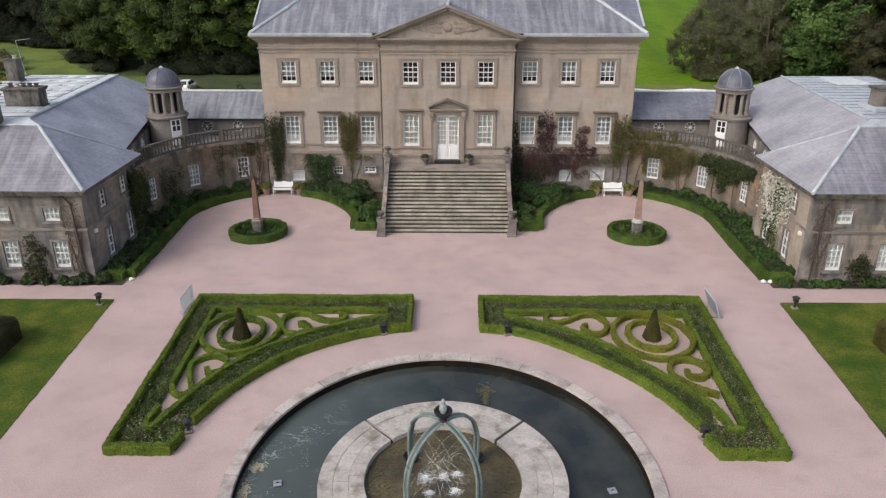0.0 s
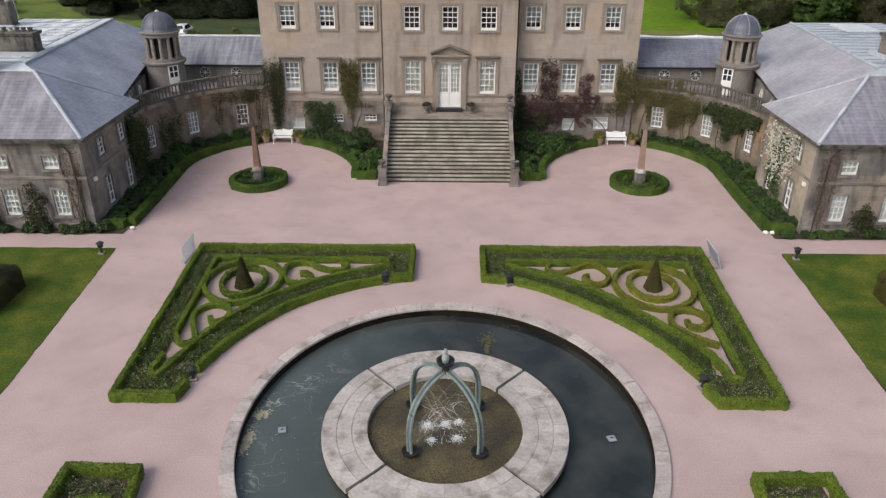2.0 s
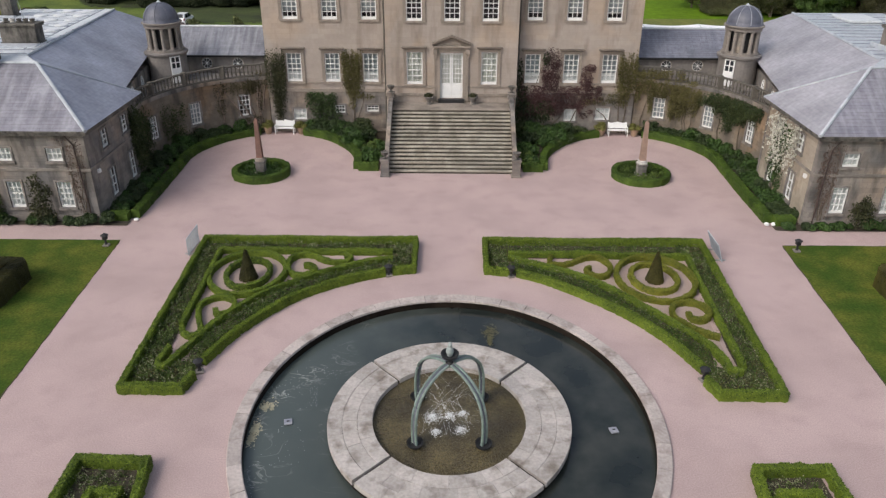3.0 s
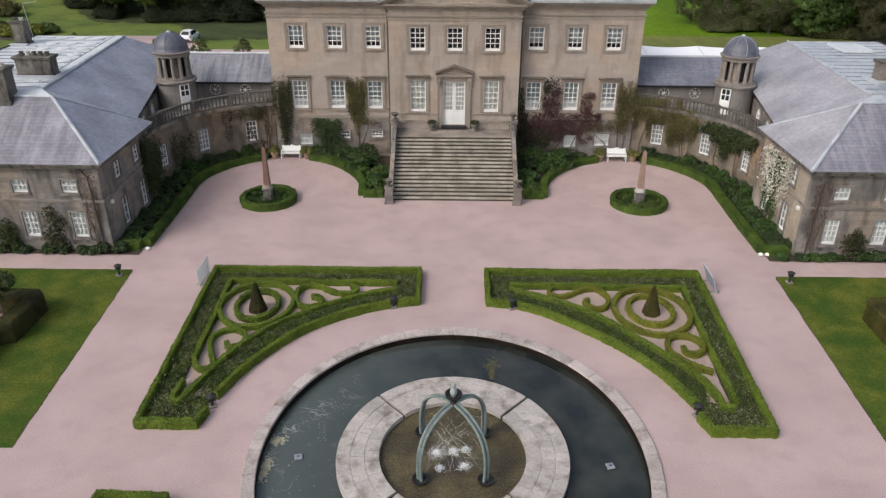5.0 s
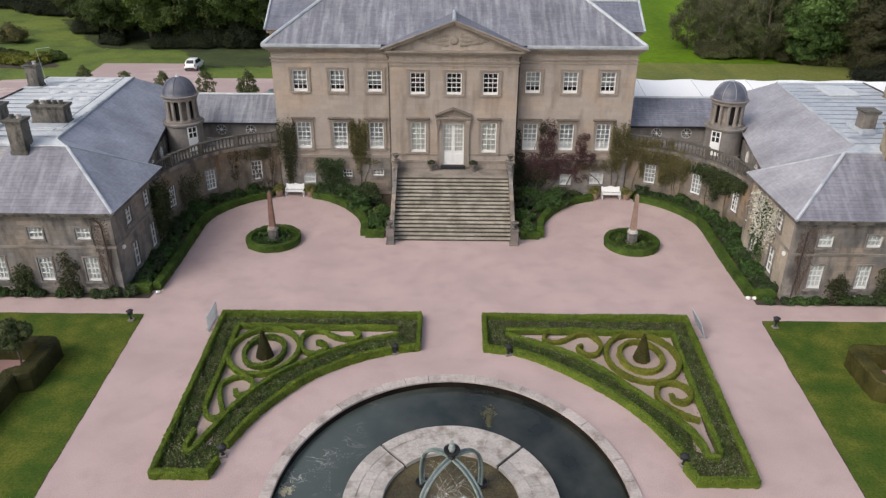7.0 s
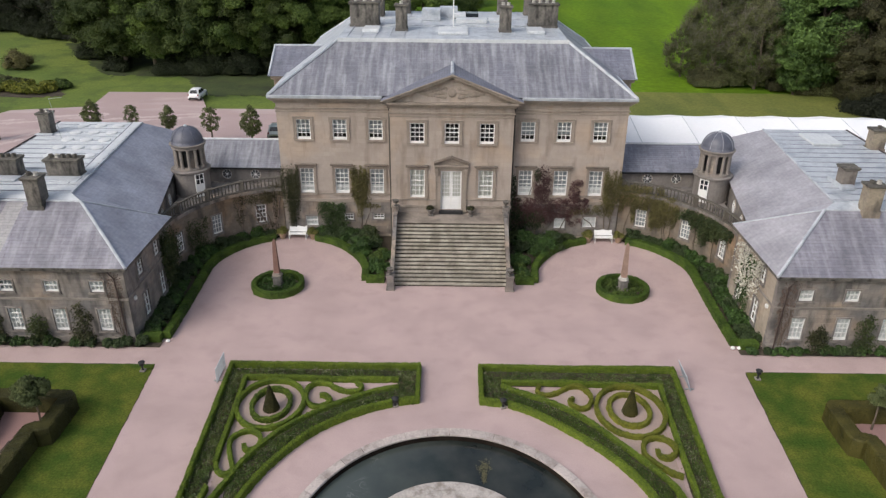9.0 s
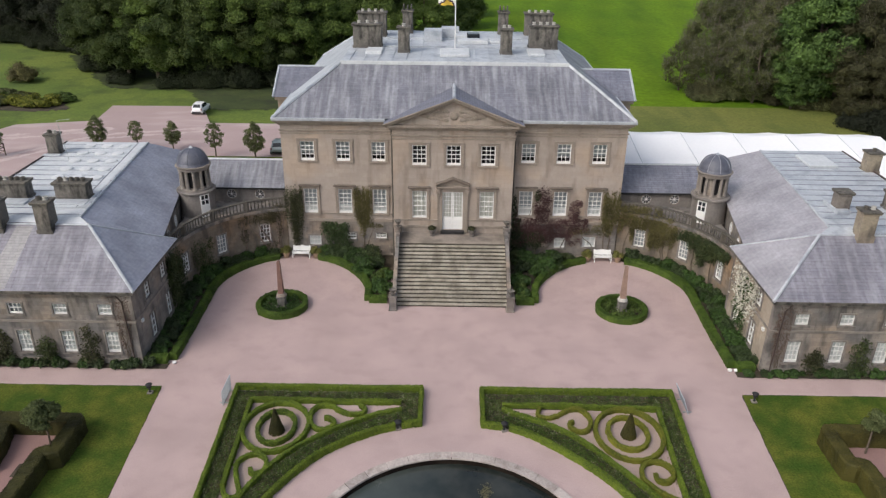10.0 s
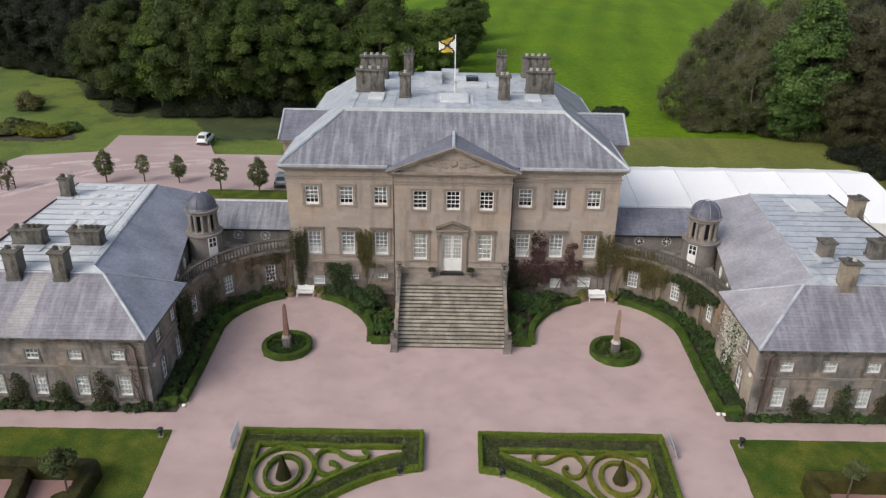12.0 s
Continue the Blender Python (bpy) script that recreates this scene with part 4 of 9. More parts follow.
def surround_meshes(w, h, band, style):
    """Stone frame, sill and, on the house, outer moulding, ears or hood, as (name, mesh) pairs."""
    key = ("s", round(w, 2), round(h, 2), band, style)
    if key not in WINDOW_MESHES:
        a, o = w / 2 + band, 0.055
        mat = STONE_GREY if style == "plain" else TRIM
        out = [("surround", shared("surround", wall_mesh(-a, a, 0, h + band, [(-w / 2, w / 2, 0, h)], 0.11, lambda u, d, z: (u, -0.05 - d, z)), mat))]
        out.append(("sill", shared("sill", boxes((-a - 0.03, a + 0.03, -0.10, 0.12, -0.14, -0.003)), mat)))
        if style != "plain":
            out.append(("architrave", shared("architrave", wall_mesh(-a - o, a + o, 0, h + band + o, [(-a, a, 0, h + band)], 0.15, lambda u, d, z: (u, -0.09 - d, z)), TRIM)))
        if style == "ears":
            for sg in (-1, 1):
                a0, a1 = sorted((sg * (a + o + 0.002), sg * (a + o + 0.055)))
                out.append(("ear", shared("ear", boxes((a0, a1, -0.08, 0.06, h - 0.2, h + band + o)), TRIM)))
                out.append(("ear", shared("ear", boxes((a0, a1, -0.08, 0.06, 0, 0.2)), TRIM)))
        if style == "hood":
            out.append(("hood", shared("hood", boxes((-a - 0.10, a + 0.10, -0.14, 0.06, h + band + o + 0.002, h + band + 0.12), (-a - 0.17, a + 0.17, -0.30, 0.06, h + band + 0.12, h + band + 0.21), bevel=0.015), HOOD)))
        WINDOW_MESHES[key] = out
    return WINDOW_MESHES[key]


def window(parent, m, w, h, cols=3, rows=4, lower=0.0, band=0.2, style="plain", blind=True):
    f, g, b = window_meshes(w, h, cols, rows, lower)
    ob = part("window", f, None, parent, "", m)
    pane = part("glass", g, None, ob)
    pane.visible_shadow = False
    if blind == "top":
        part("blind", blind_mesh(w, 0.24, h * 0.36, h, BLIND), None, ob, "grey blind drawn most of the way down")
    elif blind == "cream":
        part("blind", blind_mesh(w, 0.18, 0.02, h - 0.02, CREAM_BLIND), None, ob, "drawn cream blind")
    elif blind:
        part("blind", b, None, ob)
    if blind == "half":
        part("shutter", blind_mesh(w - 0.04, 0.17, 0.05, h * 0.36, WHITE_BLIND), None, ob, "white half shutter behind the lower sash")
    if blind == "white":
        drape = part("drape", raw("drape", [(-w / 2 + 0.02, 0.16, 0.05), (w / 2 - 0.02, 0.16, 0.05), (w / 2 - 0.02, 0.16, h - 0.05), (-w / 2 + 0.02, 0.16, h - 0.05)], [(0, 1, 2, 3)], WHITE_BLIND), None, ob, "drawn white blind")
    for name, data in surround_meshes(w, h, band, style):
        part(name, data, None, ob)
    return ob


# ---- the house ----
HW, WING_Y, CEN = 13.6, 1.1, 4.72
ROOF_TOP, ROOF_Y0, ROOF_Y1, ROOF_X = 15.45, 6.1, 21.6, 9.15
EAVE = 12.15
BACK = 25.4
house = thing("mansion", "tan sandstone classical mansion with a pediment and grey slate roof", "house")
UP, MAIN = (8.57, 1.61), (4.04, 2.16)
BAYS = (5.94, 8.75, 11.57)
CBAYS = (-2.65, 0.02, 2.71)
holes = []
for s in (-1, 1):
    for b in BAYS:
        holes += [(s * b - 0.55, s * b + 0.55, UP[0], UP[0] + UP[1]), (s * b - 0.55, s * b + 0.55, MAIN[0], MAIN[0] + MAIN[1])]
low = [(-11.4, 0.98, 1.2, 0.85), (-8.35, 0.75, 1.72, 0.62), (-5.9, 0.9, 1.84, 0.5), (8.95, 0.9, 1.2, 0.95), (11.38, 1.1, 1.3, 0.95)]
for x, w, z, h in low:
    holes.append((x - w / 2, x + w / 2, z, z + h))
left_holes = [q for q in holes if q[1] < 0]
right_holes = [q for q in holes if q[0] > 0]
front = lambda u, d, z: (u, WING_Y - d, z)
for a, b, hs in ((-HW, -CEN, left_holes), (CEN, HW, right_holes)):
    part("wall", wall_mesh(a, b, 3.4, 11.5, [q for q in hs if q[2] > 3], 0.5, front), STONE, house, "tan ashlar front wall with dark stains")
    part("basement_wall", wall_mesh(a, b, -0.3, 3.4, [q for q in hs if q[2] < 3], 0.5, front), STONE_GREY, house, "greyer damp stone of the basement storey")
cen_holes = [(x - 0.56, x + 0.56, 8.68, 10.30) for x in CBAYS] + [(x - 0.57, x + 0.57, 4.22, 6.54) for x in (CBAYS[0], CBAYS[2])] + [(-0.82, 0.82, 3.2, 6.5)]
part("wall", wall_mesh(-CEN, CEN, -0.3, 11.5, cen_holes, 0.5, lambda u, d, z: (u, -d, z)), STONE, house, "tan ashlar wall of the projecting centre")
part("return_wall", boxes((-CEN, -CEN + 0.5, 0.5, WING_Y + 0.5, -0.3, 11.5), (CEN - 0.5, CEN, 0.5, WING_Y + 0.5, -0.3, 11.5)), STONE, house)
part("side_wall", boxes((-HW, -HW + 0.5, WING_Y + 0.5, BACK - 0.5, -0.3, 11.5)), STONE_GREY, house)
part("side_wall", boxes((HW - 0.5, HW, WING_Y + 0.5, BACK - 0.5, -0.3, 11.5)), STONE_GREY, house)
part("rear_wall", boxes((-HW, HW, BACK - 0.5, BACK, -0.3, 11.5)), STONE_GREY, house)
# unseen floors and partition added in near-black so the rooms look unlit
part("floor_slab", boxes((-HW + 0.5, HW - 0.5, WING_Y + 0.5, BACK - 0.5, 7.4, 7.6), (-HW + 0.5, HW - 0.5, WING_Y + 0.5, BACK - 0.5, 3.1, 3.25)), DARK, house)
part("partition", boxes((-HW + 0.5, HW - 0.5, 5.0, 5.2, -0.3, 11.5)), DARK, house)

for s in (-1, 1):
    for b in BAYS:
        window(house, pose(s * b, WING_Y, UP[0]), 1.10, UP[1], 3, 4, 0.08, 0.17, "ears", blind="top")
        window(house, pose(s * b, WING_Y, MAIN[0]), 1.10, MAIN[1], 3, 5, 0.12, 0.17, "hood", blind="half")
for x in CBAYS:
    window(house, pose(x, 0, 8.68), 1.12, 1.62, 3, 4, 0.06, 0.17, "ears", blind=False)
for x in (CBAYS[0], CBAYS[2]):
    window(house, pose(x, 0, 4.22), 1.14, 2.32, 3, 5, 0.06, 0.17, "hood", blind="cream")
for x, w, z, h in low:
    window(house, pose(x, WING_Y, z), w, h, 3, 2, 0.0, 0.12, blind="white" if h > 0.7 else False)

# string courses, plinth and cornice run round the front, broken by the centre
def course(*d):
    part("string_course", boxes(d), TRIM, house)


for z, h, p in ((3.35, 0.22, 0.07), (3.98, 0.12, 0.05), (10.75, 0.10, 0.05), (11.0, 0.12, 0.09), (0.0, 0.5, 0.06)):
    course(-HW - p, -CEN - p, WING_Y - p, WING_Y + 0.01, z, z + h)
    course(CEN + p, HW + p, WING_Y - p, WING_Y + 0.01, z, z + h)
    course(-CEN - p, -CEN + 0.01, 0.01, WING_Y - p, z, z + h)
    course(CEN - 0.01, CEN + p, 0.01, WING_Y - p, z, z + h)
    if z in (3.35, 3.98):
        course(-CEN - p, -1.15, -p, 0.01, z, z + h)
        course(1.15, CEN + p, -p, 0.01, z, z + h)
    elif z > 1:
        course(-CEN - p, CEN + p, -p, 0.01, z, z + h)


for side in (-1, 1):
    bm = bmesh.new()
    for p, a, b in ((0.14, 11.5, 11.66), (0.30, 11.66, 11.80), (0.45, 11.80, 11.93)):
        x0, x1 = sorted((side * (HW + p), side * (CEN + p)))
        box(bm, x0, x1, WING_Y - p, BACK + p, a, b)
    part("cornice", bm, TRIM, house, "moulded stone cornice under the eaves")
bm = bmesh.new()
for k, (p, a, b) in enumerate(((0.14, 11.5, 11.66), (0.30, 11.66, 11.80), (0.45, 11.80, 11.93))):
    box(bm, -CEN - p, CEN + p, -p, WING_Y + 1.2, a, b)
part("pediment_cornice", bm, TRIM, house)
# lead gutter
g = 0.5
for a, b in ((-HW - g, -CEN - 0.62), (CEN + 0.62, HW + g)):
    part("gutter", boxes((a, b, WING_Y - g - 0.05, WING_Y + 0.35, 11.935, 12.02), (a, b, WING_Y - g - 0.09, WING_Y - g + 0.06, 12.02, 12.17)), LEAD, house, "pale lead gutter along the eaves")
for s in (-1, 1):
    x0, x1 = sorted((s * (HW + g + 0.04), s * (HW + g - 0.12)))
    part("gutter", boxes((x0, x1, WING_Y - g, BACK + g, 11.94, 12.16)), LEAD, house)
# slate roof with a lead flat on top
ex, ey0, ey1 = HW + 0.42, WING_Y - 0.42, BACK + 0.42
roof = part("roof", slopes([
    [(-ex, ey0, EAVE), (ex, ey0, EAVE), (ROOF_X, ROOF_Y0, ROOF_TOP), (-ROOF_X, ROOF_Y0, ROOF_TOP)],
    [(ex, ey0, EAVE), (ex, ey1, EAVE), (ROOF_X, ROOF_Y1, ROOF_TOP), (ROOF_X, ROOF_Y0, ROOF_TOP)],
    [(ex, ey1, EAVE), (-ex, ey1, EAVE), (-ROOF_X, ROOF_Y1, ROOF_TOP), (ROOF_X, ROOF_Y1, ROOF_TOP)]]), SLATE, house, "grey-violet slate roof streaked by rain")
# lead's pale colour on this slope stands in for reflected sky
part("side_slope", slopes([[(-ex, ey1, EAVE), (-ex, ey0, EAVE), (-ROOF_X, ROOF_Y0, ROOF_TOP), (-ROOF_X, ROOF_Y1, ROOF_TOP)]]), LEAD, roof, "side slope coloured pale for the sheen of the sky")
for s in (-1, 1):
    for y, e in ((ROOF_Y0, ey0), (ROOF_Y1, ey1)):
        part("hip_flashing", tube(bmesh.new(), [(s * ex, e, EAVE + 0.02), (s * ROOF_X, y, ROOF_TOP + 0.02)], 0.13, segs=6), LEAD, roof, "pale lead hip flashing")
part("lead_flat", boxes((-ROOF_X - 0.12, ROOF_X + 0.12, ROOF_Y0 - 0.12, ROOF_Y1 + 0.1, ROOF_TOP - 0.08, ROOF_TOP + 0.06)), LEAD, house, "pale blue-grey lead roof flat")
part("lead_upstand", boxes((-ROOF_X - 0.16, ROOF_X + 0.16, ROOF_Y0 - 0.3, ROOF_Y0 - 0.13, ROOF_TOP - 0.22, ROOF_TOP + 0.10), bevel=0.03), LEAD_PALE, house, "pale lead upstand along the front of the roof flat")
for i in range(16):
    x = -8.6 + i * 1.15
    part("lead_roll", boxes((x - 0.03, x + 0.03, ROOF_Y0, ROOF_Y1, ROOF_TOP + 0.06, ROOF_TOP + 0.11)), LEAD, house)
for y in (12.3, 16.5):
    part("lead_step", boxes((-ROOF_X, ROOF_X, y, y + 0.14, ROOF_TOP + 0.06, ROOF_TOP + 0.2)), LEAD, house)
for x, y, w, d, h in ((0.03, 9.5, 2.5, 3.0, 0.28), (-6.9, 9.9, 1.4, 2.2, 0.3), (7.0, 9.9, 1.4, 2.6, 0.3), (-2.0, 16.5, 1.7, 1.9, 1.0), (1.7, 14.9, 2.8, 1.4, 0.4), (-0.4, 18.6, 1.7, 1.6, 0.9), (0.6, 17.2, 1.2, 1.4, 0.45), (4.2, 15.6, 1.8, 1.8, 0.3)):
    part("roof_hatch", boxes((x - w / 2, x + w / 2, y - d / 2, y + d / 2, ROOF_TOP + 0.06, ROOF_TOP + h), bevel=0.04), LEAD_PALE if h < 0.5 else LEAD, house, "raised lead-covered roof box")
part("roof_light", boxes((1.2, 2.4, 17.2, 18.4, ROOF_TOP + 0.06, ROOF_TOP + 0.5), bevel=0.04), CAR_GLASS, house)

# pediment
PX, PZ, PT, PF = CEN + 0.55, 11.93, 13.98, -0.45
bm = bmesh.new()
tri = [(-PX + 0.35, -0.02, PZ), (PX - 0.35, -0.02, PZ), (0, -0.02, PT - 0.12)]
lo = [bm.verts.new(p) for p in tri]
hi = [bm.verts.new((x, y + 0.4, z)) for x, y, z in tri]
bm.faces.new(lo)
bm.faces.new(hi[::-1])
for i in range(3):
    bm.faces.new((lo[i], lo[(i + 1) % 3], hi[(i + 1) % 3], hi[i]))
bmesh.ops.recalc_face_normals(bm, faces=bm.faces)
pediment = part("pediment", bm, STONE, house, "triangular pediment with carved arms")
bm = bmesh.new()
for s in (-1, 1):
    for q, w0 in ((0.0, 0.20), (-0.22, 0.34)):
        a, b = Vector((s * PX, 0, PZ + 0.02)), Vector((0, 0, PT + 0.02))
        n = Vector((-(b - a).z * s, 0, (b - a).x * s)).normalized()
        n = n if n.z > 0 else -n
        p0, p1 = a + n * (q * 0.6), b + n * (q * 0.6)
        quad = [p0, p1, p1 - n * 0.16, p0 - n * 0.16]
        y0 = PF if q == 0 else PF + 0.2
        f0 = [bm.verts.new((p.x, y0, p.z)) for p in quad]
        f1 = [bm.verts.new((p.x, 0.3, p.z)) for p in quad]
        bm.faces.new(f0)
        bm.faces.new(f1[::-1])
        for i in range(4):
            bm.faces.new((f0[i], f0[(i + 1) % 4], f1[(i + 1) % 4], f1[i]))
bmesh.ops.recalc_face_normals(bm, faces=bm.faces)
part("raking_cornice", bm, TRIM, pediment)
tooth = shared("dentil", boxes((-0.05, 0.05, -0.09, 0.0, -0.05, 0.05)), TRIM)
for s in (-1, 1):
    for k in range(26):
        t = (k + 0.9) / 28
        part("dentil", tooth, None, pediment, "", pose(s * PX * (1 - t), -0.03, PZ - 0.30 + (PT - PZ) * t + 0.02))
bm = bmesh.new()
lathe(bm, [(0, 0.1), (0.2, 0.09), (0.3, 0.04), (0.34, 0)], 14)
for a in range(26):
    t = a / 25 * 2 - 1
    for s in (-1, 1):
        r = 0.07 + 0.11 * abs(math.sin(a * 2.3))
        bmesh.ops.create_icosphere(bm, subdivisions=1, radius=r, matrix=Matrix.Translation((s * (0.45 + 1.9 * (a / 25)), 0.4 * math.sin(a * 2.1) * (1 - a / 27), 0.02)) @ Matrix.Diagonal((1.3, 1, 0.3, 1)))
part("carving", bm, TRIM, pediment, "carved stone coat of arms", pose(0, -0.03, 12.62, 90, 0, 0))
tail = ROOF_Y0 + (PT - ROOF_TOP) / (ROOF_TOP - EAVE) * (ROOF_Y0 - ey0)
foot = ey0 + (PZ + 0.05 - EAVE) / (ROOF_TOP - EAVE) * (ROOF_Y0 - ey0)
proof = part("pediment_roof", slopes([
    [(-PX - 0.1, PF - 0.05, PZ + 0.05), (0, PF - 0.05, PT + 0.07), (0, tail + 0.2, PT + 0.07), (-PX - 0.1, 1.0, PZ + 0.05)],
    [(PX + 0.1, PF - 0.05, PZ + 0.05), (PX + 0.1, 1.0, PZ + 0.05), (0, tail + 0.2, PT + 0.07), (0, PF - 0.05, PT + 0.07)]]), SLATE_DARK, house, "small dark slate roof behind the pediment")
bm = bmesh.new()
tube(bm, [(0, PF - 0.06, PT + 0.10), (0, tail + 0.3, PT + 0.10)], 0.14, segs=6)
part("ridge_flashing", bm, LEAD, proof)
for s in (-1, 1):
    part("verge", tube(bmesh.new(), [(0, PF - 0.06, PT + 0.07), (s * (PX + 0.12), PF - 0.06, PZ + 0.05)], 0.065, segs=6), TRIM, proof, "stone verge of the pediment")

# side bays with their own roofs
for s in (-1, 1):
    x0, x1 = sorted((s * HW, s * 15.35))
    part("side_bay", boxes((x0, x1, 8.6, 14.6, -0.3, 11.6), (x0 - 0.2 * (s < 0), x1 + 0.2 * (s > 0), 8.4, 14.8, 11.6, 11.85)), STONE, house, "tan stone side bay of the mansion")
    a, b = s * 9.5, s * 15.65
    part("bay_roof", slopes([[(a, 8.2, 11.9), (b, 8.2, 11.9), (b, 11.6, 13.85), (a, 11.6, 13.85)], [(a, 15.0, 11.9), (a, 11.6, 13.85), (b, 11.6, 13.85), (b, 15.0, 11.9)], [(b, 8.2, 11.9), (b, 15.0, 11.9), (b, 11.6, 13.85)]]), SLATE_DARK, house, "dark slate roof of the side bay")
    bm = bmesh.new()
    tube(bm, [(b, 8.2, 11.95), (b, 11.6, 13.9), (b, 15.0, 11.95)], 0.1, segs=6)
    tube(bm, [(a, 11.6, 13.9), (b, 11.6, 13.9)], 0.1, segs=6)
    part("verge_flashing", bm, LEAD, house)


def chimney(parent, x, y, z, w, d, h, pots, mat=CHIM, rz=0.0, white=True, dull=False):
    bm = bmesh.new()
    box(bm, -w / 2 - 0.05, w / 2 + 0.05, -d / 2 - 0.05, d / 2 + 0.05, -0.6, 0.2)
    box(bm, -w / 2, w / 2, -d / 2, d / 2, 0.2, h - 0.2, bevel=0.03)
    box(bm, -w / 2 - 0.08, w / 2 + 0.08, -d / 2 - 0.06, d / 2 + 0.06, h - 0.2, h - 0.12)
    ob = part("chimney", bm, mat, parent, "weathered dark stone chimney stack", pose(x, y, z, 0, 0, rz))
    bm = boxes((-w / 2 - 0.12, w / 2 + 0.12, -d / 2 - 0.12, d / 2 + 0.12, h - 0.12, h), bevel=0.025)
    part("cap", bm, CAP_STONE, ob, "dark lichened cap stones")
    for i in range(pots):
        px = (i - (pots - 1) / 2) * (w / max(pots, 1)) * 0.92
        bm = lathe(bmesh.new(), [(0.15, 0), (0.17, 0.04), (0.13, 0.08), (0.125, 0.16), (0.16, 0.18), (0.16, 0.23), (0.09, 0.23), (0.09, 0.12)], 10)
        part("chimney_pot", bm, CAP_STONE if dull and i != 1 else (POT if white else TERRACOTTA), ob, "", pose(px, 0, h))
    return ob


ZF = ROOF_TOP + 0.06
for x, y, w, d, h, pots in ((-7.7, 12.4, 2.5, 1.2, 2.06, 3), (7.88, 12.6, 2.5, 1.2, 2.04, 4), (-4.37, 10.25, 0.95, 1.1, 2.14, 1), (4.43, 9.95, 0.95, 1.1, 2.14, 2), (-7.86, 18.4, 2.65, 1.25, 2.25, 4), (8.2, 20.0, 2.65, 1.25, 2.1, 4)):
    chimney(house, x, y, ZF, w, d, h, pots)
for x, y in ((-4.6, 20.5), (4.8, 20.4)):
    stack = chimney(house, x, y, ZF, 0.95, 1.15, 2.15, 0)
    cowl = boxes((-0.42, -0.3, -0.4, 0.4, 2.15, 2.66), (0.3, 0.42, -0.4, 0.4, 2.15, 2.66), (-0.06, 0.06, -0.4, 0.4, 2.15, 2.6), bevel=0.02)
    part("cowl", cowl, CHIM, stack, "upright stone slabs on the stack's top")

# front door with its pedimented case
leaf_holes = [[(x0 + 0.02, x0 + 0.19, 4.3 + k * 0.345, 4.3 + k * 0.345 + 0.31) for x0 in (base + 0.0, base + 0.215, base + 0.43) for k in range(6)] for base in (-0.74, 0.10)]
door = part("door", wall_mesh(-0.82, -0.01, 3.2, 6.5, leaf_holes[0], 0.07, lambda u, d, z: (u, 0.12 - d, z)), WHITE, house, "white glazed double front door")
part("door_leaf", wall_mesh(0.01, 0.82, 3.2, 6.5, leaf_holes[1], 0.07, lambda u, d, z: (u, 0.12 - d, z)), WHITE, door)
for s in (-1, 1):
    part("door_panel", boxes((s * 0.42 - 0.27, s * 0.42 + 0.27, 0.10, 0.125, 3.35, 4.1), bevel=0.02), WHITE, door)
pane = part("glass", raw("glass", [(-0.8, 0.155, 4.2), (0.8, 0.155, 4.2), (0.8, 0.155, 6.45), (-0.8, 0.155, 6.45)], [(0, 1, 2, 3)], GLASS), None, door)
pane.visible_shadow = False
part("curtain", raw("curtain", [(-0.8, 0.2, 3.2), (0.8, 0.2, 3.2), (0.8, 0.2, 6.5), (-0.8, 0.2, 6.5)], [(0, 1, 2, 3)], CREAM_BLIND), None, door)
case = part("door_case", boxes((-1.15, -0.82, -0.10, 0.1, 3.0, 6.75), (0.82, 1.15, -0.10, 0.1, 3.0, 6.75), (-0.82, 0.82, -0.10, 0.1, 6.5, 6.75), (-1.24, 1.24, -0.2, 0.06, 6.75, 6.9), (-1.34, 1.34, -0.34, 0.06, 6.9, 7.02)), TRIM, house, "stone door case with a small pediment")
bm = bmesh.new()
pts = [(-1.2, 7.025), (1.2, 7.025), (0, 7.55)]
lo = [bm.verts.new((x, -0.14, z)) for x, z in pts]
hi = [bm.verts.new((x, 0.04, z)) for x, z in pts]
bm.faces.new(lo)
bm.faces.new(hi[::-1])
for i in range(3):
    bm.faces.new((lo[i], hi[i], hi[(i + 1) % 3], lo[(i + 1) % 3]))
bmesh.ops.recalc_face_normals(bm, faces=bm.faces)
part("door_pediment", bm, TRIM, case)
bm = bmesh.new()
for s in (-1, 1):
    for off, y0 in ((0.0, -0.30), (0.09, -0.42)):
        quad = [(s * 1.36, 7.02 + off), (0, 7.54 + off), (0, 7.65 + off), (s * 1.36, 7.13 + off)]
        f0 = [bm.verts.new((x, y0, z)) for x, z in quad]
        f1 = [bm.verts.new((x, 0.05, z)) for x, z in quad]
        bm.faces.new(f0)
        bm.faces.new(f1[::-1])
        for i in range(4):
            bm.faces.new((f0[i], f1[i], f1[(i + 1) % 4], f0[(i + 1) % 4]))
bmesh.ops.recalc_face_normals(bm, faces=bm.faces)
part("raking_moulding", bm, HOOD, case, "dark weathered raking moulding")
for s in (-1, 1):
    a0, a1 = sorted((s * 1.15, s * 1.22))
    part("outer_architrave", boxes((a0, a1, -0.15, 0.05, 3.0, 6.5)), TRIM, case)
    a0, a1 = sorted((s * 1.0, s * 1.3))
    part("console", boxes((a0, a1, -0.32, 0.05, 6.42, 6.75), (a0 + 0.04, a1 - 0.04, -0.2, 0.05, 6.1, 6.42), bevel=0.02), TRIM, case, "carved stone console bracket")
part("door_sill", boxes((-0.95, 0.95, -0.35, 0.12, 2.95, 3.195)), BLACK, house, "dark door mat and threshold")
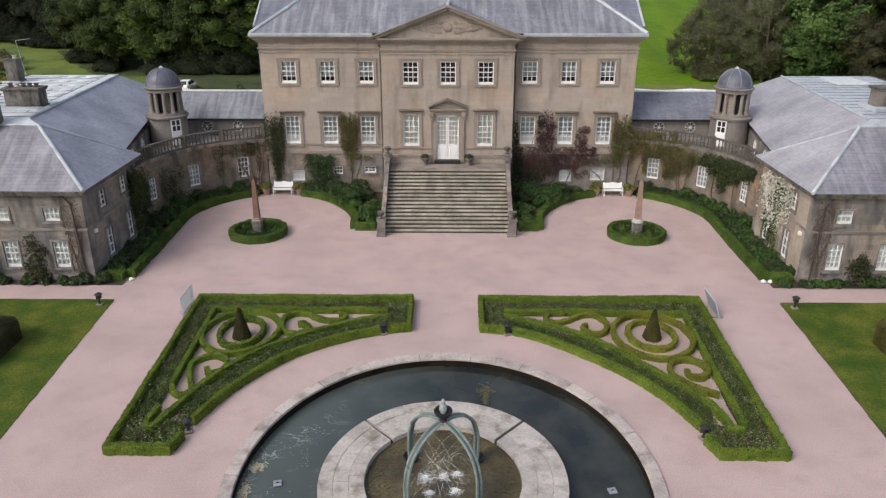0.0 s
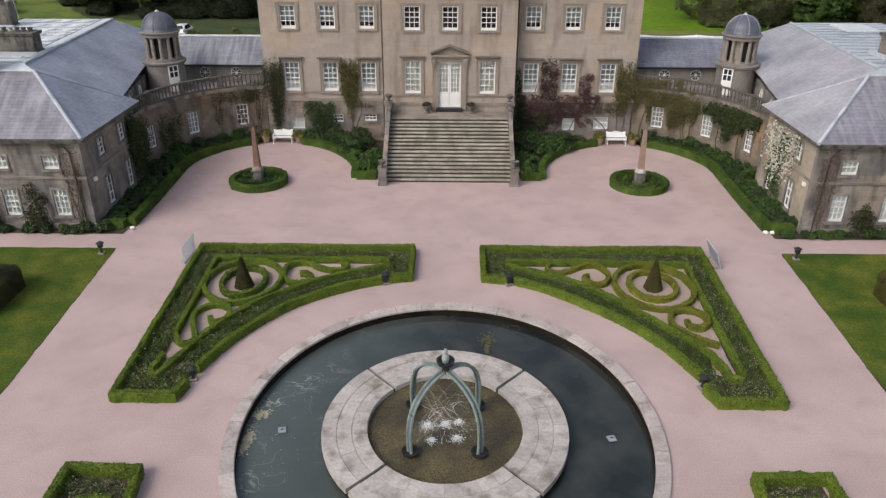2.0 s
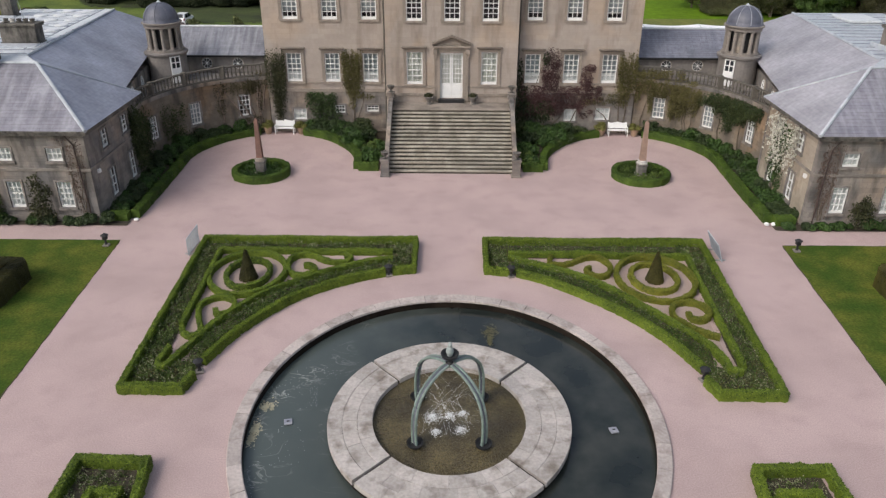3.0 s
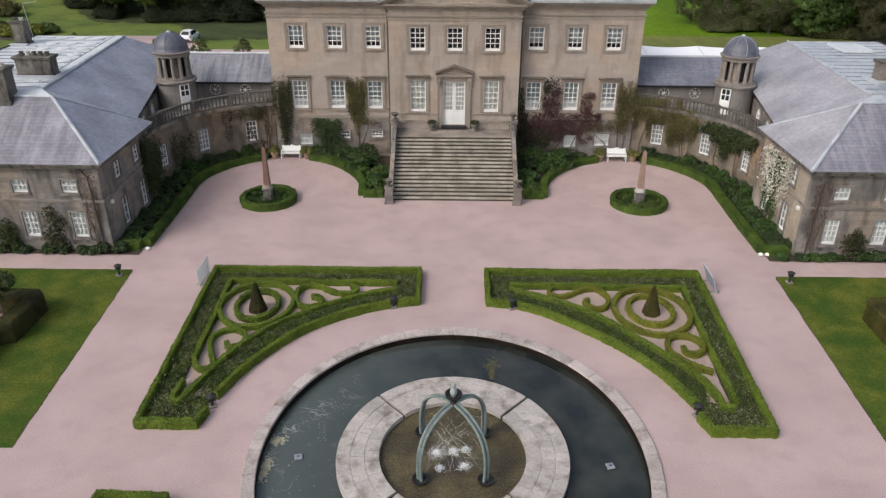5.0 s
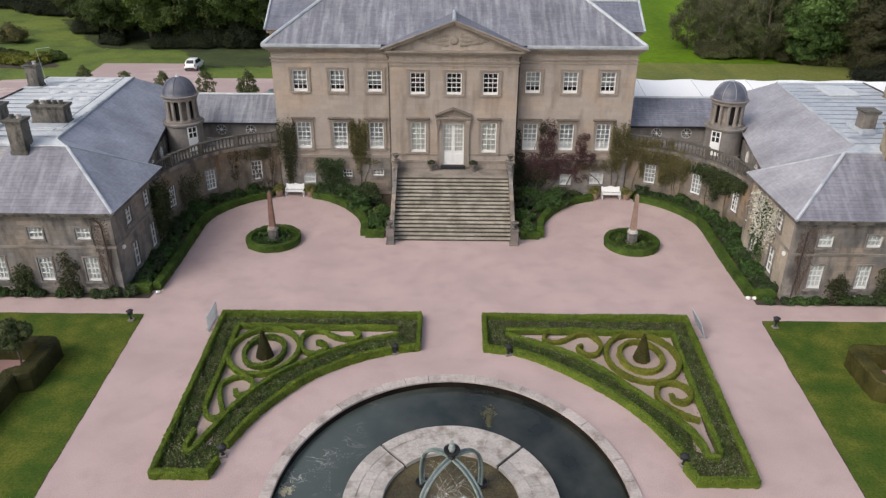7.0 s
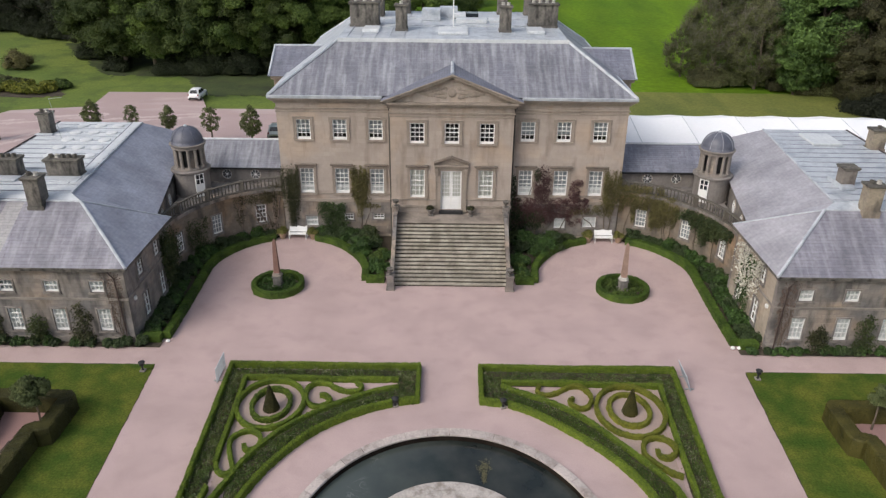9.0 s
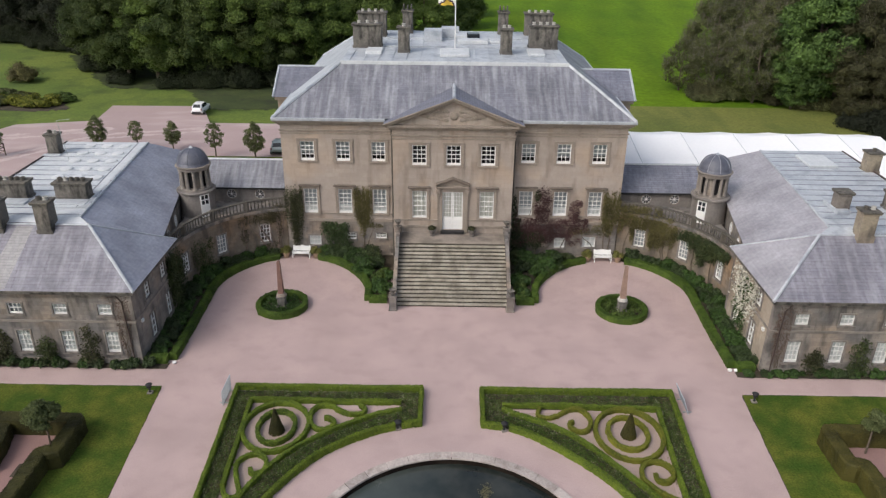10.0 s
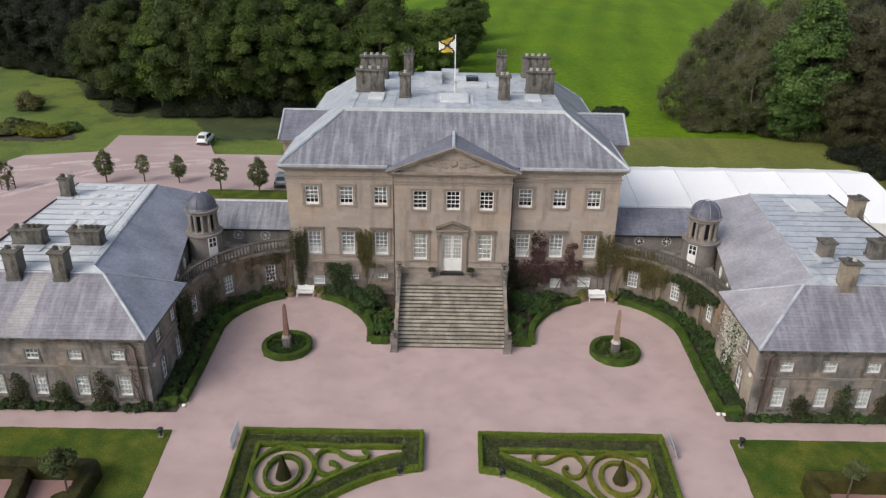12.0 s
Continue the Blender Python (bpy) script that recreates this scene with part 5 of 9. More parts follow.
# rain pipes in the corners of the centre
for s in (-1, 1):
    bm = bmesh.new()
    tube(bm, [(s * (CEN + 0.14), WING_Y - 0.14, 0.2), (s * (CEN + 0.14), WING_Y - 0.14, 11.3)], 0.06)
    box(bm, s * (CEN + 0.14) - 0.14, s * (CEN + 0.14) + 0.14, WING_Y - 0.26, WING_Y - 0.02, 11.2, 11.5)
    part("rain_pipe", bm, RAIL, house)

# ---- front stairs ----
stairs = thing("front_stairs", "broad stained stone stairs with sloping parapets", "stairs", 0, -1.1, 0)
NSTEP, TOP_Z = 17, 2.93
GO = 5.0 / (NSTEP - 1)
for i in range(NSTEP):
    z1 = TOP_Z * (i + 1) / NSTEP
    y0 = -5.9 + GO * i
    y1 = y0 + GO + 0.06 if i < NSTEP - 1 else 1.09
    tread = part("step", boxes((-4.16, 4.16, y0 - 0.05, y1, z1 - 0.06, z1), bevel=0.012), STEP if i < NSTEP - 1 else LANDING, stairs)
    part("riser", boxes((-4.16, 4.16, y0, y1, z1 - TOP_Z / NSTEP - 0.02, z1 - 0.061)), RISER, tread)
part("stair_core", boxes((-4.1, 4.1, -0.9, 1.0, -0.3, TOP_Z - 0.2)), STONE_GREY, stairs)
for s in (-1, 1):
    x0, x1 = sorted((s * 4.17, s * 4.40))
    bm = bmesh.new()
    prof = [(-5.75, -0.3), (1.0, -0.3), (1.0, 3.45), (-0.95, 3.45), (-1.2, 3.3), (-5.75, 0.62)]
    lo = [bm.verts.new((x0, y, z)) for y, z in prof]
    hi = [bm.verts.new((x1, y, z)) for y, z in prof]
    bm.faces.new(lo)
    bm.faces.new(hi[::-1])
    for i in range(len(prof)):
        j = (i + 1) % len(prof)
        bm.faces.new((lo[i], lo[j], hi[j], hi[i]))
    bmesh.ops.recalc_face_normals(bm, faces=bm.faces)
    part("parapet", bm, STONE_GREY, stairs, "grey stone parapet wall")
    bm = bmesh.new()
    for (ya, za), (yb, zb) in (((-5.85, 0.60), (-1.15, 3.34)), ((-1.15, 3.46), (1.0, 3.46))):
        quad = [(ya, za), (yb, zb), (yb, zb + 0.14), (ya, za + 0.14)]
        lo = [bm.verts.new((x0 - 0.03, y, z)) for y, z in quad]
        hi = [bm.verts.new((x1 + 0.03, y, z)) for y, z in quad]
        bm.faces.new(lo)
        bm.faces.new(hi[::-1])
        for i in range(4):
            bm.faces.new((lo[i], lo[(i + 1) % 4], hi[(i + 1) % 4], hi[i]))
    bmesh.ops.recalc_face_normals(bm, faces=bm.faces)
    part("coping", bm, STONE_GREY, stairs, "worn stone coping")
    for y, z0, hh in ((-6.35, -0.05, 1.25), (0.1, 3.46, 0.45)):
        c = s * 4.32
        k = 0.25 if y < -1 else 0.2
        bm = boxes((c - k - 0.07, c + k + 0.07, y - k - 0.07, y + k + 0.07, z0, z0 + 0.16), (c - k, c + k, y - k, y + k, z0 + 0.16, z0 + hh - 0.12), (c - k - 0.06, c + k + 0.06, y - k - 0.06, y + k + 0.06, z0 + hh - 0.12, z0 + hh))
        part("pier", bm, STONE_GREY, stairs)
        urn = thing("stone_urn", "small dark weathered stone urn on a stair pier", "urn", c, y - 1.1, z0 + hh, group="urns on the stair piers")
        bm = lathe(bmesh.new(), [(0, 0), (0.17, 0), (0.17, 0.05), (0.07, 0.1), (0.07, 0.16), (0.2, 0.28), (0.25, 0.42), (0.28, 0.46), (0.24, 0.46), (0.2, 0.4), (0, 0.38)], 14)
        part("bowl", bm, CHIM, urn)

# ---- pavilions ----


def ring_window(parent, m, r, oval=1.0):
    """A round window: stone ring, white frame with spokes, glass."""
    bm = bmesh.new()
    n = 20
    for a, b, y0, y1 in ((r, r * 1.15, -0.05, 0.05),):
        for i in range(n):
            t0, t1 = 2 * math.pi * i / n, 2 * math.pi * (i + 1) / n
            ps = [(b * math.cos(t0), b * oval * math.sin(t0)), (b * math.cos(t1), b * oval * math.sin(t1)), (a * math.cos(t1), a * oval * math.sin(t1)), (a * math.cos(t0), a * oval * math.sin(t0))]
            lo = [bm.verts.new((x, y0, z)) for x, z in ps]
            hi = [bm.verts.new((x, y1, z)) for x, z in ps]
            bm.faces.new(lo)
            bm.faces.new((lo[0], hi[0], hi[1], lo[1]))
            bm.faces.new((lo[2], hi[2], hi[3], lo[3]))
    ob = part("round_window", bm, TRIM, parent, "round window with white spokes", m)
    bm = bmesh.new()
    for k in range(4):
        a = math.pi * k / 4
        d = Vector((math.cos(a), 0, math.sin(a) * oval)) * r
        tube(bm, [(-d.x, -0.025, -d.z), (d.x, -0.025, d.z)], 0.02, segs=4)
    for t0 in range(n):
        a, b = 2 * math.pi * t0 / n, 2 * math.pi * (t0 + 1) / n
        tube(bm, [(r * 0.93 * math.cos(a), -0.03, r * 0.93 * oval * math.sin(a)), (r * 0.93 * math.cos(b), -0.03, r * 0.93 * oval * math.sin(b))], 0.014 if oval == 1.0 else 0.035, segs=4)
    lathe_pts = [(0.08 * math.cos(2 * math.pi * i / 10), -0.04, 0.08 * math.sin(2 * math.pi * i / 10)) for i in range(10)]
    bm.faces.new([bm.verts.new(p) for p in lathe_pts])
    part("spokes", bm, WHITE, ob)
    bm = bmesh.new()
    bm.faces.new([bm.verts.new((r * math.cos(2 * math.pi * i / n), -0.008, r * oval * math.sin(2 * math.pi * i / n))) for i in range(n)])
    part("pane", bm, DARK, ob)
    return ob


PAV_IN, PAV_OUT, PAV_F, PAV_B = 20.0, 39.2, -15.0, -7.9
PZE, PZT = 5.46, 8.2


PIPE = material("dark_red_pipe", (0.07, 0.045, 0.04), (0.05, 0.035, 0.032), 0.6, 2, 12, 0.1, 0.1)


def pavilion(s):
    ob = thing("pavilion", "two-storey grey-brown stone side pavilion under a hipped slate roof", "house", group="pavilions beside the forecourt")
    wins = [21.68 + 2.82 * k for k in range(6)]
    holes = []
    for x in wins:
        holes += [(x + 0.12 - 0.44, x + 0.12 + 0.44, 3.62, 4.4), (x - 0.42, x + 0.42, 0.84, 2.42)]
    part("wall", wall_mesh(PAV_IN, PAV_OUT, -0.3, 5.3, holes, 0.45, lambda u, d, z: (s * u, PAV_F - d, z)), STONE_GREY, ob, "weathered stone wall with dark damp stains")
    for x in wins:
        window(ob, pose(s * (x + 0.12), PAV_F, 3.62), 0.88, 0.78, 3, 2, 0.0, 0.1, blind=("white" if s > 0 or x < 27 else True))
        window(ob, pose(s * x, PAV_F, 0.84), 0.84, 1.58, 3, 4, 0.03, 0.1, blind="white")
    inner = [(-12.65, 3.68, 1.05), (-9.8, 3.68, 1.05), (-12.5, 0.65, 1.7), (-9.6, 0.65, 1.7)]
    holes = [(y - 0.42, y + 0.42, z, z + h) for y, z, h in inner]
    part("wall", wall_mesh(PAV_F + 0.45, PAV_B, -0.3, 5.3, holes, 0.45, lambda u, d, z: (s * (PAV_IN - d), u, z)), STONE_GREY if s < 0 else PALE_STONE, ob, "weathered grey stone wall facing the forecourt" if s < 0 else "ochre stone wall facing the forecourt, coloured paler for its sunlit side")
    for y, z, h in inner:
        window(ob, pose(s * PAV_IN, y, z, 0, 0, -90 if s > 0 else 90), 0.84, h, 2, 3, 0.0, 0.12)
    part("rear_wall", boxes((min(s * PAV_IN, s * PAV_OUT), max(s * PAV_IN, s * PAV_OUT), PAV_B, PAV_B + 0.3, -0.3, 5.3)), STONE_GREY, ob)
    part("end_wall", boxes((min(s * (PAV_OUT - 0.45), s * PAV_OUT), max(s * (PAV_OUT - 0.45), s * PAV_OUT), PAV_F + 0.45, PAV_B, -0.3, 5.3)), STONE_GREY, ob)
    x0, x1 = sorted((s * (PAV_IN - 0.05), s * PAV_OUT))
    part("string_course", boxes((x0, x1, PAV_F - 0.06, PAV_F + 0.005, 3.05, 3.2), (x0, x1, PAV_F - 0.08, PAV_F + 0.004, -0.05, 0.4)), LANTERN, ob)
    x0, x1 = sorted((s * (PAV_IN - 0.06), s * (PAV_IN + 0.004)))
    part("string_course", boxes((x0, x1, PAV_F, PAV_B, 3.05, 3.2)), LANTERN, ob)
    x0, x1 = sorted((s * (PAV_IN - 0.3), s * (PAV_OUT + 0.3)))
    part("eave_moulding", boxes((x0, x1, PAV_F - 0.3, PAV_B + 0.4, 5.18, 5.34), (x0 - 0.08, x1 + 0.08, PAV_F - 0.38, PAV_B + 0.42, 5.34, 5.45)), CHIM, ob, "dark moulded eaves and gutter")
    ei, eo, ef, eb = PAV_IN - 0.4, PAV_OUT + 0.4, PAV_F - 0.4, -7.45
    mid = (ef + eb) / 2
    ri, ro = ei + 3.95, eo - 3.95
    polys = [
        [(s * ei, ef, PZE), (s * eo, ef, PZE), (s * ro, mid, PZT), (s * ri, mid, PZT)],
        [(s * ei, eb, PZE), (s * ei, ef, PZE), (s * ri, mid, PZT)],
        [(s * eo, ef, PZE), (s * eo, eb, PZE), (s * ro, mid, PZT)],
        [(s * eo, eb, PZE), (s * ei, eb, PZE), (s * ri, mid, PZT), (s * ro, mid, PZT)]]
    roof = part("roof", slopes([polys[0], polys[2], polys[3]]), SLATE_FRONT, ob, "grey-violet hipped slate roof with pale streaks")
    part("hip_slope", slopes([polys[1]]), SLATE_BLUE if s < 0 else SLATE_PALE, ob, "smooth blue-grey slate hip" if s < 0 else "smooth lilac slate hip")
    for p0, p1, rad in (((ei, ef, PZE), (ri, mid, PZT), 0.105), ((eo, ef, PZE), (ro, mid, PZT), 0.105), ((ei, eb, PZE), (ri, mid, PZT), 0.06), ((ri, mid, PZT), (ro, mid, PZT), 0.08)):
        part("hip_flashing", tube(bmesh.new(), [(s * p0[0], p0[1], p0[2] + 0.02), (s * p1[0], p1[1], p1[2] + 0.03)], rad, segs=6), LEAD, roof, "pale lead hip flashing")
    if s < 0:
        k0, k1 = 0.02, 0.97
        z = lambda k: PZE + (PZT - PZE) * k + 0.012
        part("slate_repair", slopes([[(-29.0, ef + (mid - ef) * k0, z(k0)), (-27.6, ef + (mid - ef) * k0, z(k0)), (-27.1, ef + (mid - ef) * k1, z(k1)), (-28.2, ef + (mid - ef) * k1, z(k1))]]), SLATE_PATCH, roof, "strip of paler replaced slates")
    # rear range with a flat roof
    fx0, fx1, fy0, fy1, fz = 24.4, 33.0, mid + 0.1, 5.6, 8.45
    bm = bmesh.new()
    foot = [(20.55, PAV_B + 0.3), (23.2, 8.0), (36.4, 8.0), (36.4, PAV_B + 0.3)]
    lo = [bm.verts.new((s * x, y, -0.3)) for x, y in foot]
    hi = [bm.verts.new((s * x, y, 5.62)) for x, y in foot]
    bm.faces.new(hi)
    for i in range(4):
        bm.faces.new((lo[i], lo[(i + 1) % 4], hi[(i + 1) % 4], hi[i]))
    bmesh.ops.recalc_face_normals(bm, faces=bm.faces)
    part("rear_range", bm, STONE_GREY, ob, "stone rear range of the pavilion")
    e_in, e_out, e_b, ez = 22.95 if s > 0 else 23.2, 36.8, 8.4, 5.75
    polys = [
        [(s * e_in, e_b, ez), (s * 20.25, -8.1, 5.93), (s * (ri + 0.1), mid + 0.1, PZT + 0.02), (s * fx0, fy0 + 0.6, fz), (s * (fx0 + 1.65), fy1, fz)],
        [(s * e_out, -7.3, ez), (s * e_out, e_b, ez), (s * fx1, fy1, fz), (s * fx1, fy0, fz)],
        [(s * e_out, e_b, ez), (s * e_in, e_b, ez), (s * (fx0 + 1.65), fy1, fz), (s * fx1, fy1, fz)]]
    part("rear_roof", slopes([polys[1], polys[2]]), SLATE_BLUE if s < 0 else SLATE_DARK, ob)
    a, b, c, d, e = polys[0]
    n = (Vector(d) - Vector(b)).cross(Vector(e) - Vector(b))
    a = (a[0], a[1], b[2] - (n.x * (a[0] - b[0]) + n.y * (a[1] - b[1])) / n.z)
    part("rear_roof", slopes([[a, b, d, e], [b, c, d]]), SLATE_BLUE if s < 0 else SLATE_PALE, ob, "plain slate slope of the rear range")
    flat = part("roof_flat", slopes([[(s * fx0, fy0 + 0.6, fz + 0.02), (s * (ri + 0.1), mid + 0.1, PZT + 0.05), (s * fx1, fy0, fz - 0.1), (s * fx1, fy1, fz + 0.02), (s * (fx0 + 1.65), fy1, fz + 0.02)]]), LEAD_PALE if s < 0 else LEAD, ob, "pale sheet-covered roof flat")
    for k in range(15):
        y = fy0 + 1.0 + k * 1.08
        t = (y - fy0 - 0.6) / (fy1 - fy0 - 0.6)
        a0, a1 = sorted((s * (fx0 + 1.65 * t + 0.1), s * fx1))
        part("sheet_joint", boxes((a0, a1, y - 0.025, y + 0.025, fz, fz + 0.05)), BAR_STEEL, flat, "raised joint across the roof flat")
    bm = bmesh.new()
    tube(bm, [(s * fx0, fy0 + 0.6, fz + 0.03), (s * (fx0 + 1.65), fy1, fz + 0.03)], 0.08, segs=6)
    part("edge_flashing", bm, LEAD, flat)
    bm = tube(bmesh.new(), [(s * fx1, fy0, fz + 0.03), (s * fx1, fy1, fz + 0.03)], 0.07, segs=6)
    part("edge_gutter", bm, PIPE, flat, "dark gutter along the edge of the roof flat")
    if s < 0:
        bm = slopes([[(-25.35, fy0 + 2.2, fz + 0.06), (-24.8, fy0 + 2.2, fz + 0.06), (-26.15, fy1, fz + 0.06), (-26.75, fy1, fz + 0.06)]])
        part("gutter_strip", bm, LEAD_PALE, flat)
        part("sheet_joint", tube(bmesh.new(), [(-25.4, fy0 + 2.2, fz + 0.06), (-26.8, fy1, fz + 0.06)], 0.03, segs=5), BAR_STEEL, flat)
        for i in range(3):
            for j in range(5):
                x, y = -27.55 - i * 1.45 + 0.25 * j, 4.4 - j * 1.93
                bm = lathe(bmesh.new(), [(0.46, 0), (0.46, 0.05), (0.38, 0.1), (0.2, 0.13), (0, 0.14)], 16)
                part("roof_vent", bm, VENT, flat, "low white domed roof vent", pose(x, y, fz + 0.03))
    else:
        part("roof_light", boxes((28.3, 30.6, 1.2, 4.0, fz + 0.02, fz + 0.22), bevel=0.04), LEAD_PALE, flat, "pale flat roof light")
        part("roof_light", boxes((25.9, 26.8, -8.6, -6.4, fz + 0.0, fz + 0.3), bevel=0.04), LEAD, flat)
    # oval windows under the rear slope
    for y in (-5.9, -3.0):
        ring_window(ob, pose(s * (20.55 + 0.1699 * (y - PAV_B - 0.3) - 0.012), y, 4.95, 0, 0, -99.6 if s > 0 else 99.6), 0.42, 1.2)
    # rain pipe and lamp
    bm = bmesh.new()
    tube(bm, [(s * 21.05, PAV_F - 0.1, 5.2), (s * 20.6, PAV_F - 0.1, 4.6), (s * 20.45, PAV_F - 0.1, 0.1)], 0.04)
    part("rain_pipe", bm, PIPE, ob, "thin dark red rain pipe")
    part("alarm_box", boxes((min(s * (PAV_IN - 0.12), s * PAV_IN), max(s * (PAV_IN - 0.12), s * PAV_IN), PAV_F + 0.75, PAV_F + 1.0, 2.65, 2.85)), WHITE, ob)
    return ob


pav_l, pav_r = pavilion(-1), pavilion(1)
for x, y, z, w, d, h, pots in ((-26.34, -7.25, 8.4, 2.2, 0.95, 1.3, 5), (-30.5, -7.25, 8.4, 2.2, 0.95, 1.3, 5), (-26.2, -11.5, 7.85, 0.95, 0.95, 2.1, 2), (-29.35, -11.5, 7.85, 0.95, 0.95, 2.1, 2), (-32.4, 2.5, 8.4, 0.9, 0.85, 1.75, 2)):
    chimney(pav_l, x, y, z, w, d, h, pots, dull=True)
    part("lead_skirt", boxes((-w / 2 - 0.25, w / 2 + 0.25, -d / 2 - (1.0 if w > 2 else 0.5), -d / 2 - 0.06, 0, 0.12), bevel=0.02), LEAD, pav_l, "lead flashing at the foot of a chimney", pose(x, y, z + (0.05 if z > 8 else -0.5)))
for x, y, z, w, d, h, pots, mat in ((26.45, -7.75, 8.4, 0.92, 0.85, 1.5, 0, CHIM_RED), (26.3, -11.4, 8.15, 0.98, 0.9, 1.85, 2, CHIM_PALE), (30.5, -7.2, 8.4, 1.3, 0.9, 1.3, 1, CHIM), (32.9, 0.9, 8.3, 1.05, 0.95, 1.7, 1, CHIM_PALE)):
    chimney(pav_r, x, y, z, w, d, h, pots, mat, dull=True)
bm = tube(bmesh.new(), [(-30.6, 0.9, 8.4), (-31.0, 1.0, 11.6)], 0.018, segs=5)
tube(bm, [(-31.0, 1.0, 11.6), (-30.0, 1.1, 11.7)], 0.02, segs=5)
part("aerial", bm, GREY_METAL, pav_l, "thin grey television aerial")

# ---- curved screen walls, terraces, towers and links ----
QC, QR = (11.92, -7.08), 8.5
A0, A1 = 102.0, 180.6


def quadrant(s):
    ob = thing("screen_wall", "curved stone screen wall with a balustraded terrace", "wall", group="curved screen walls")

    def place(u, d, z):
        a = radians(u / QR * 180 / math.pi + A0)
        r = QR - d
        return (s * -(-QC[0] + r * math.cos(a)), QC[1] + r * math.sin(a), z)

    length = radians(A1 - A0) * QR
    wins = [1.85, 5.6, 9.5]
    holes = [(u - 0.42, u + 0.42, 1.6, 3.15) for u in wins]
    part("wall", wall_mesh(0, length, -0.3, 4.4, holes, 0.45, place, 0.5), OCHRE, ob, "curved tan stone wall, stained and overgrown")
    for u in wins:
        a = radians(u / QR * 180 / math.pi + A0)
        p = place(u, 0, 1.6)
        turn = math.degrees(a) - 90
        window(ob, pose(*p, 0, 0, turn if s < 0 else -turn), 0.84, 1.55, 3, 4, 0.0, 0.1, blind=(u > 2 or s > 0))
    n = 44
    for z0, z1, d0, d1, name in ((4.22, 4.46, -0.5, 0.12, "cornice"), (5.27, 5.36, -0.2, 0.05, "rail"), (4.46, 4.56, -0.2, 0.05, "plinth")):
        bm = bmesh.new()
        rows = []
        for i in range(n + 1):
            u = length * i / n
            rows.append([bm.verts.new(place(u, d, z)) for d, z in ((d1, z0), (d1, z1), (d0, z1), (d0, z0))])
        for r0, r1 in zip(rows, rows[1:]):
            for k in range(4):
                bm.faces.new((r0[k], r0[(k + 1) % 4], r1[(k + 1) % 4], r1[k]))
        bm.faces.new(rows[0])
        bm.faces.new(rows[-1][::-1])
        bmesh.ops.recalc_face_normals(bm, faces=bm.faces)
        part(name, bm, STONE_GREY if name == "cornice" else RAIL, ob)
    bm = lathe(bmesh.new(), [(0.055, 0), (0.035, 0.06), (0.065, 0.24), (0.032, 0.5), (0.055, 0.67), (0.055, 0.71)], 8)
    data = bpy.data.meshes.new("baluster")
    bm.to_mesh(data)
    bm.free()
    data.materials.append(RAIL)
    count = int(length / 0.29)
    for i in range(count):
        u = (i + 0.5) * length / count
        part("baluster", data, None, ob, "", pose(*place(u, -0.07, 4.555)))
    for u in (0.15, length * 0.27, length * 0.52, length * 0.78, length - 0.15):
        p = place(u, -0.07, 4.5)
        part("baluster_pier", boxes((-0.15, 0.15, -0.15, 0.15, 0, 0.92)), RAIL, ob, "", pose(*p))
    # terrace behind the wall
    bm = bmesh.new()
    fan = []
    for i in range(n + 1):
        u = length * i / n
        fan.append(bm.verts.new(place(u, -0.45, 4.42)))
    corner = [bm.verts.new((s * 21.3, -7.6, 4.42)), bm.verts.new((s * 21.3, 2.6, 4.42)), bm.verts.new((s * 13.6, 2.6, 4.42))]
    f = bm.faces.new(fan + corner)
    bmesh.ops.triangulate(bm, faces=[f])
    for q in bm.faces:
        q.normal_update()
        if q.normal.z < 0:
            q.normal_flip()
    part("terrace", bm, STONE_GREY, ob, "dark lead terrace floor")
    return ob


def link(s):
    ob = thing("link_block", "low stone link block with a slate roof and round windows", "building", group="link blocks")
    x0, x1 = sorted((s * 13.62, s * 21.2))
    part("wall", boxes((x0, x1, 2.6, 6.8, -0.3, 5.6)), TOWER, ob, "dark stone wall of the link")
    x0, x1 = sorted((s * 13.62, s * 21.2))
    part("roof", slopes([[(x0, 2.35, 5.72), (x1, 2.35, 5.72), (x1, 4.7, 7.4), (x0, 4.7, 7.4)], [(x0, 7.05, 5.72), (x0, 4.7, 7.4), (x1, 4.7, 7.4), (x1, 7.05, 5.72)]]), SLATE if s < 0 else SLATE_DARK, ob)
    part("eave_moulding", boxes((x0, x1, 2.3, 2.6, 5.58, 5.7)), BLACK, ob)
    bm = tube(bmesh.new(), [(x0, 4.7, 7.42), (x1, 4.7, 7.42)], 0.09, segs=6)
    part("ridge_flashing", bm, LEAD_PALE, ob)
    for x in (16.1, 18.45):
        ring_window(ob, pose(s * x, 2.6, 5.08), 0.40)
    return ob


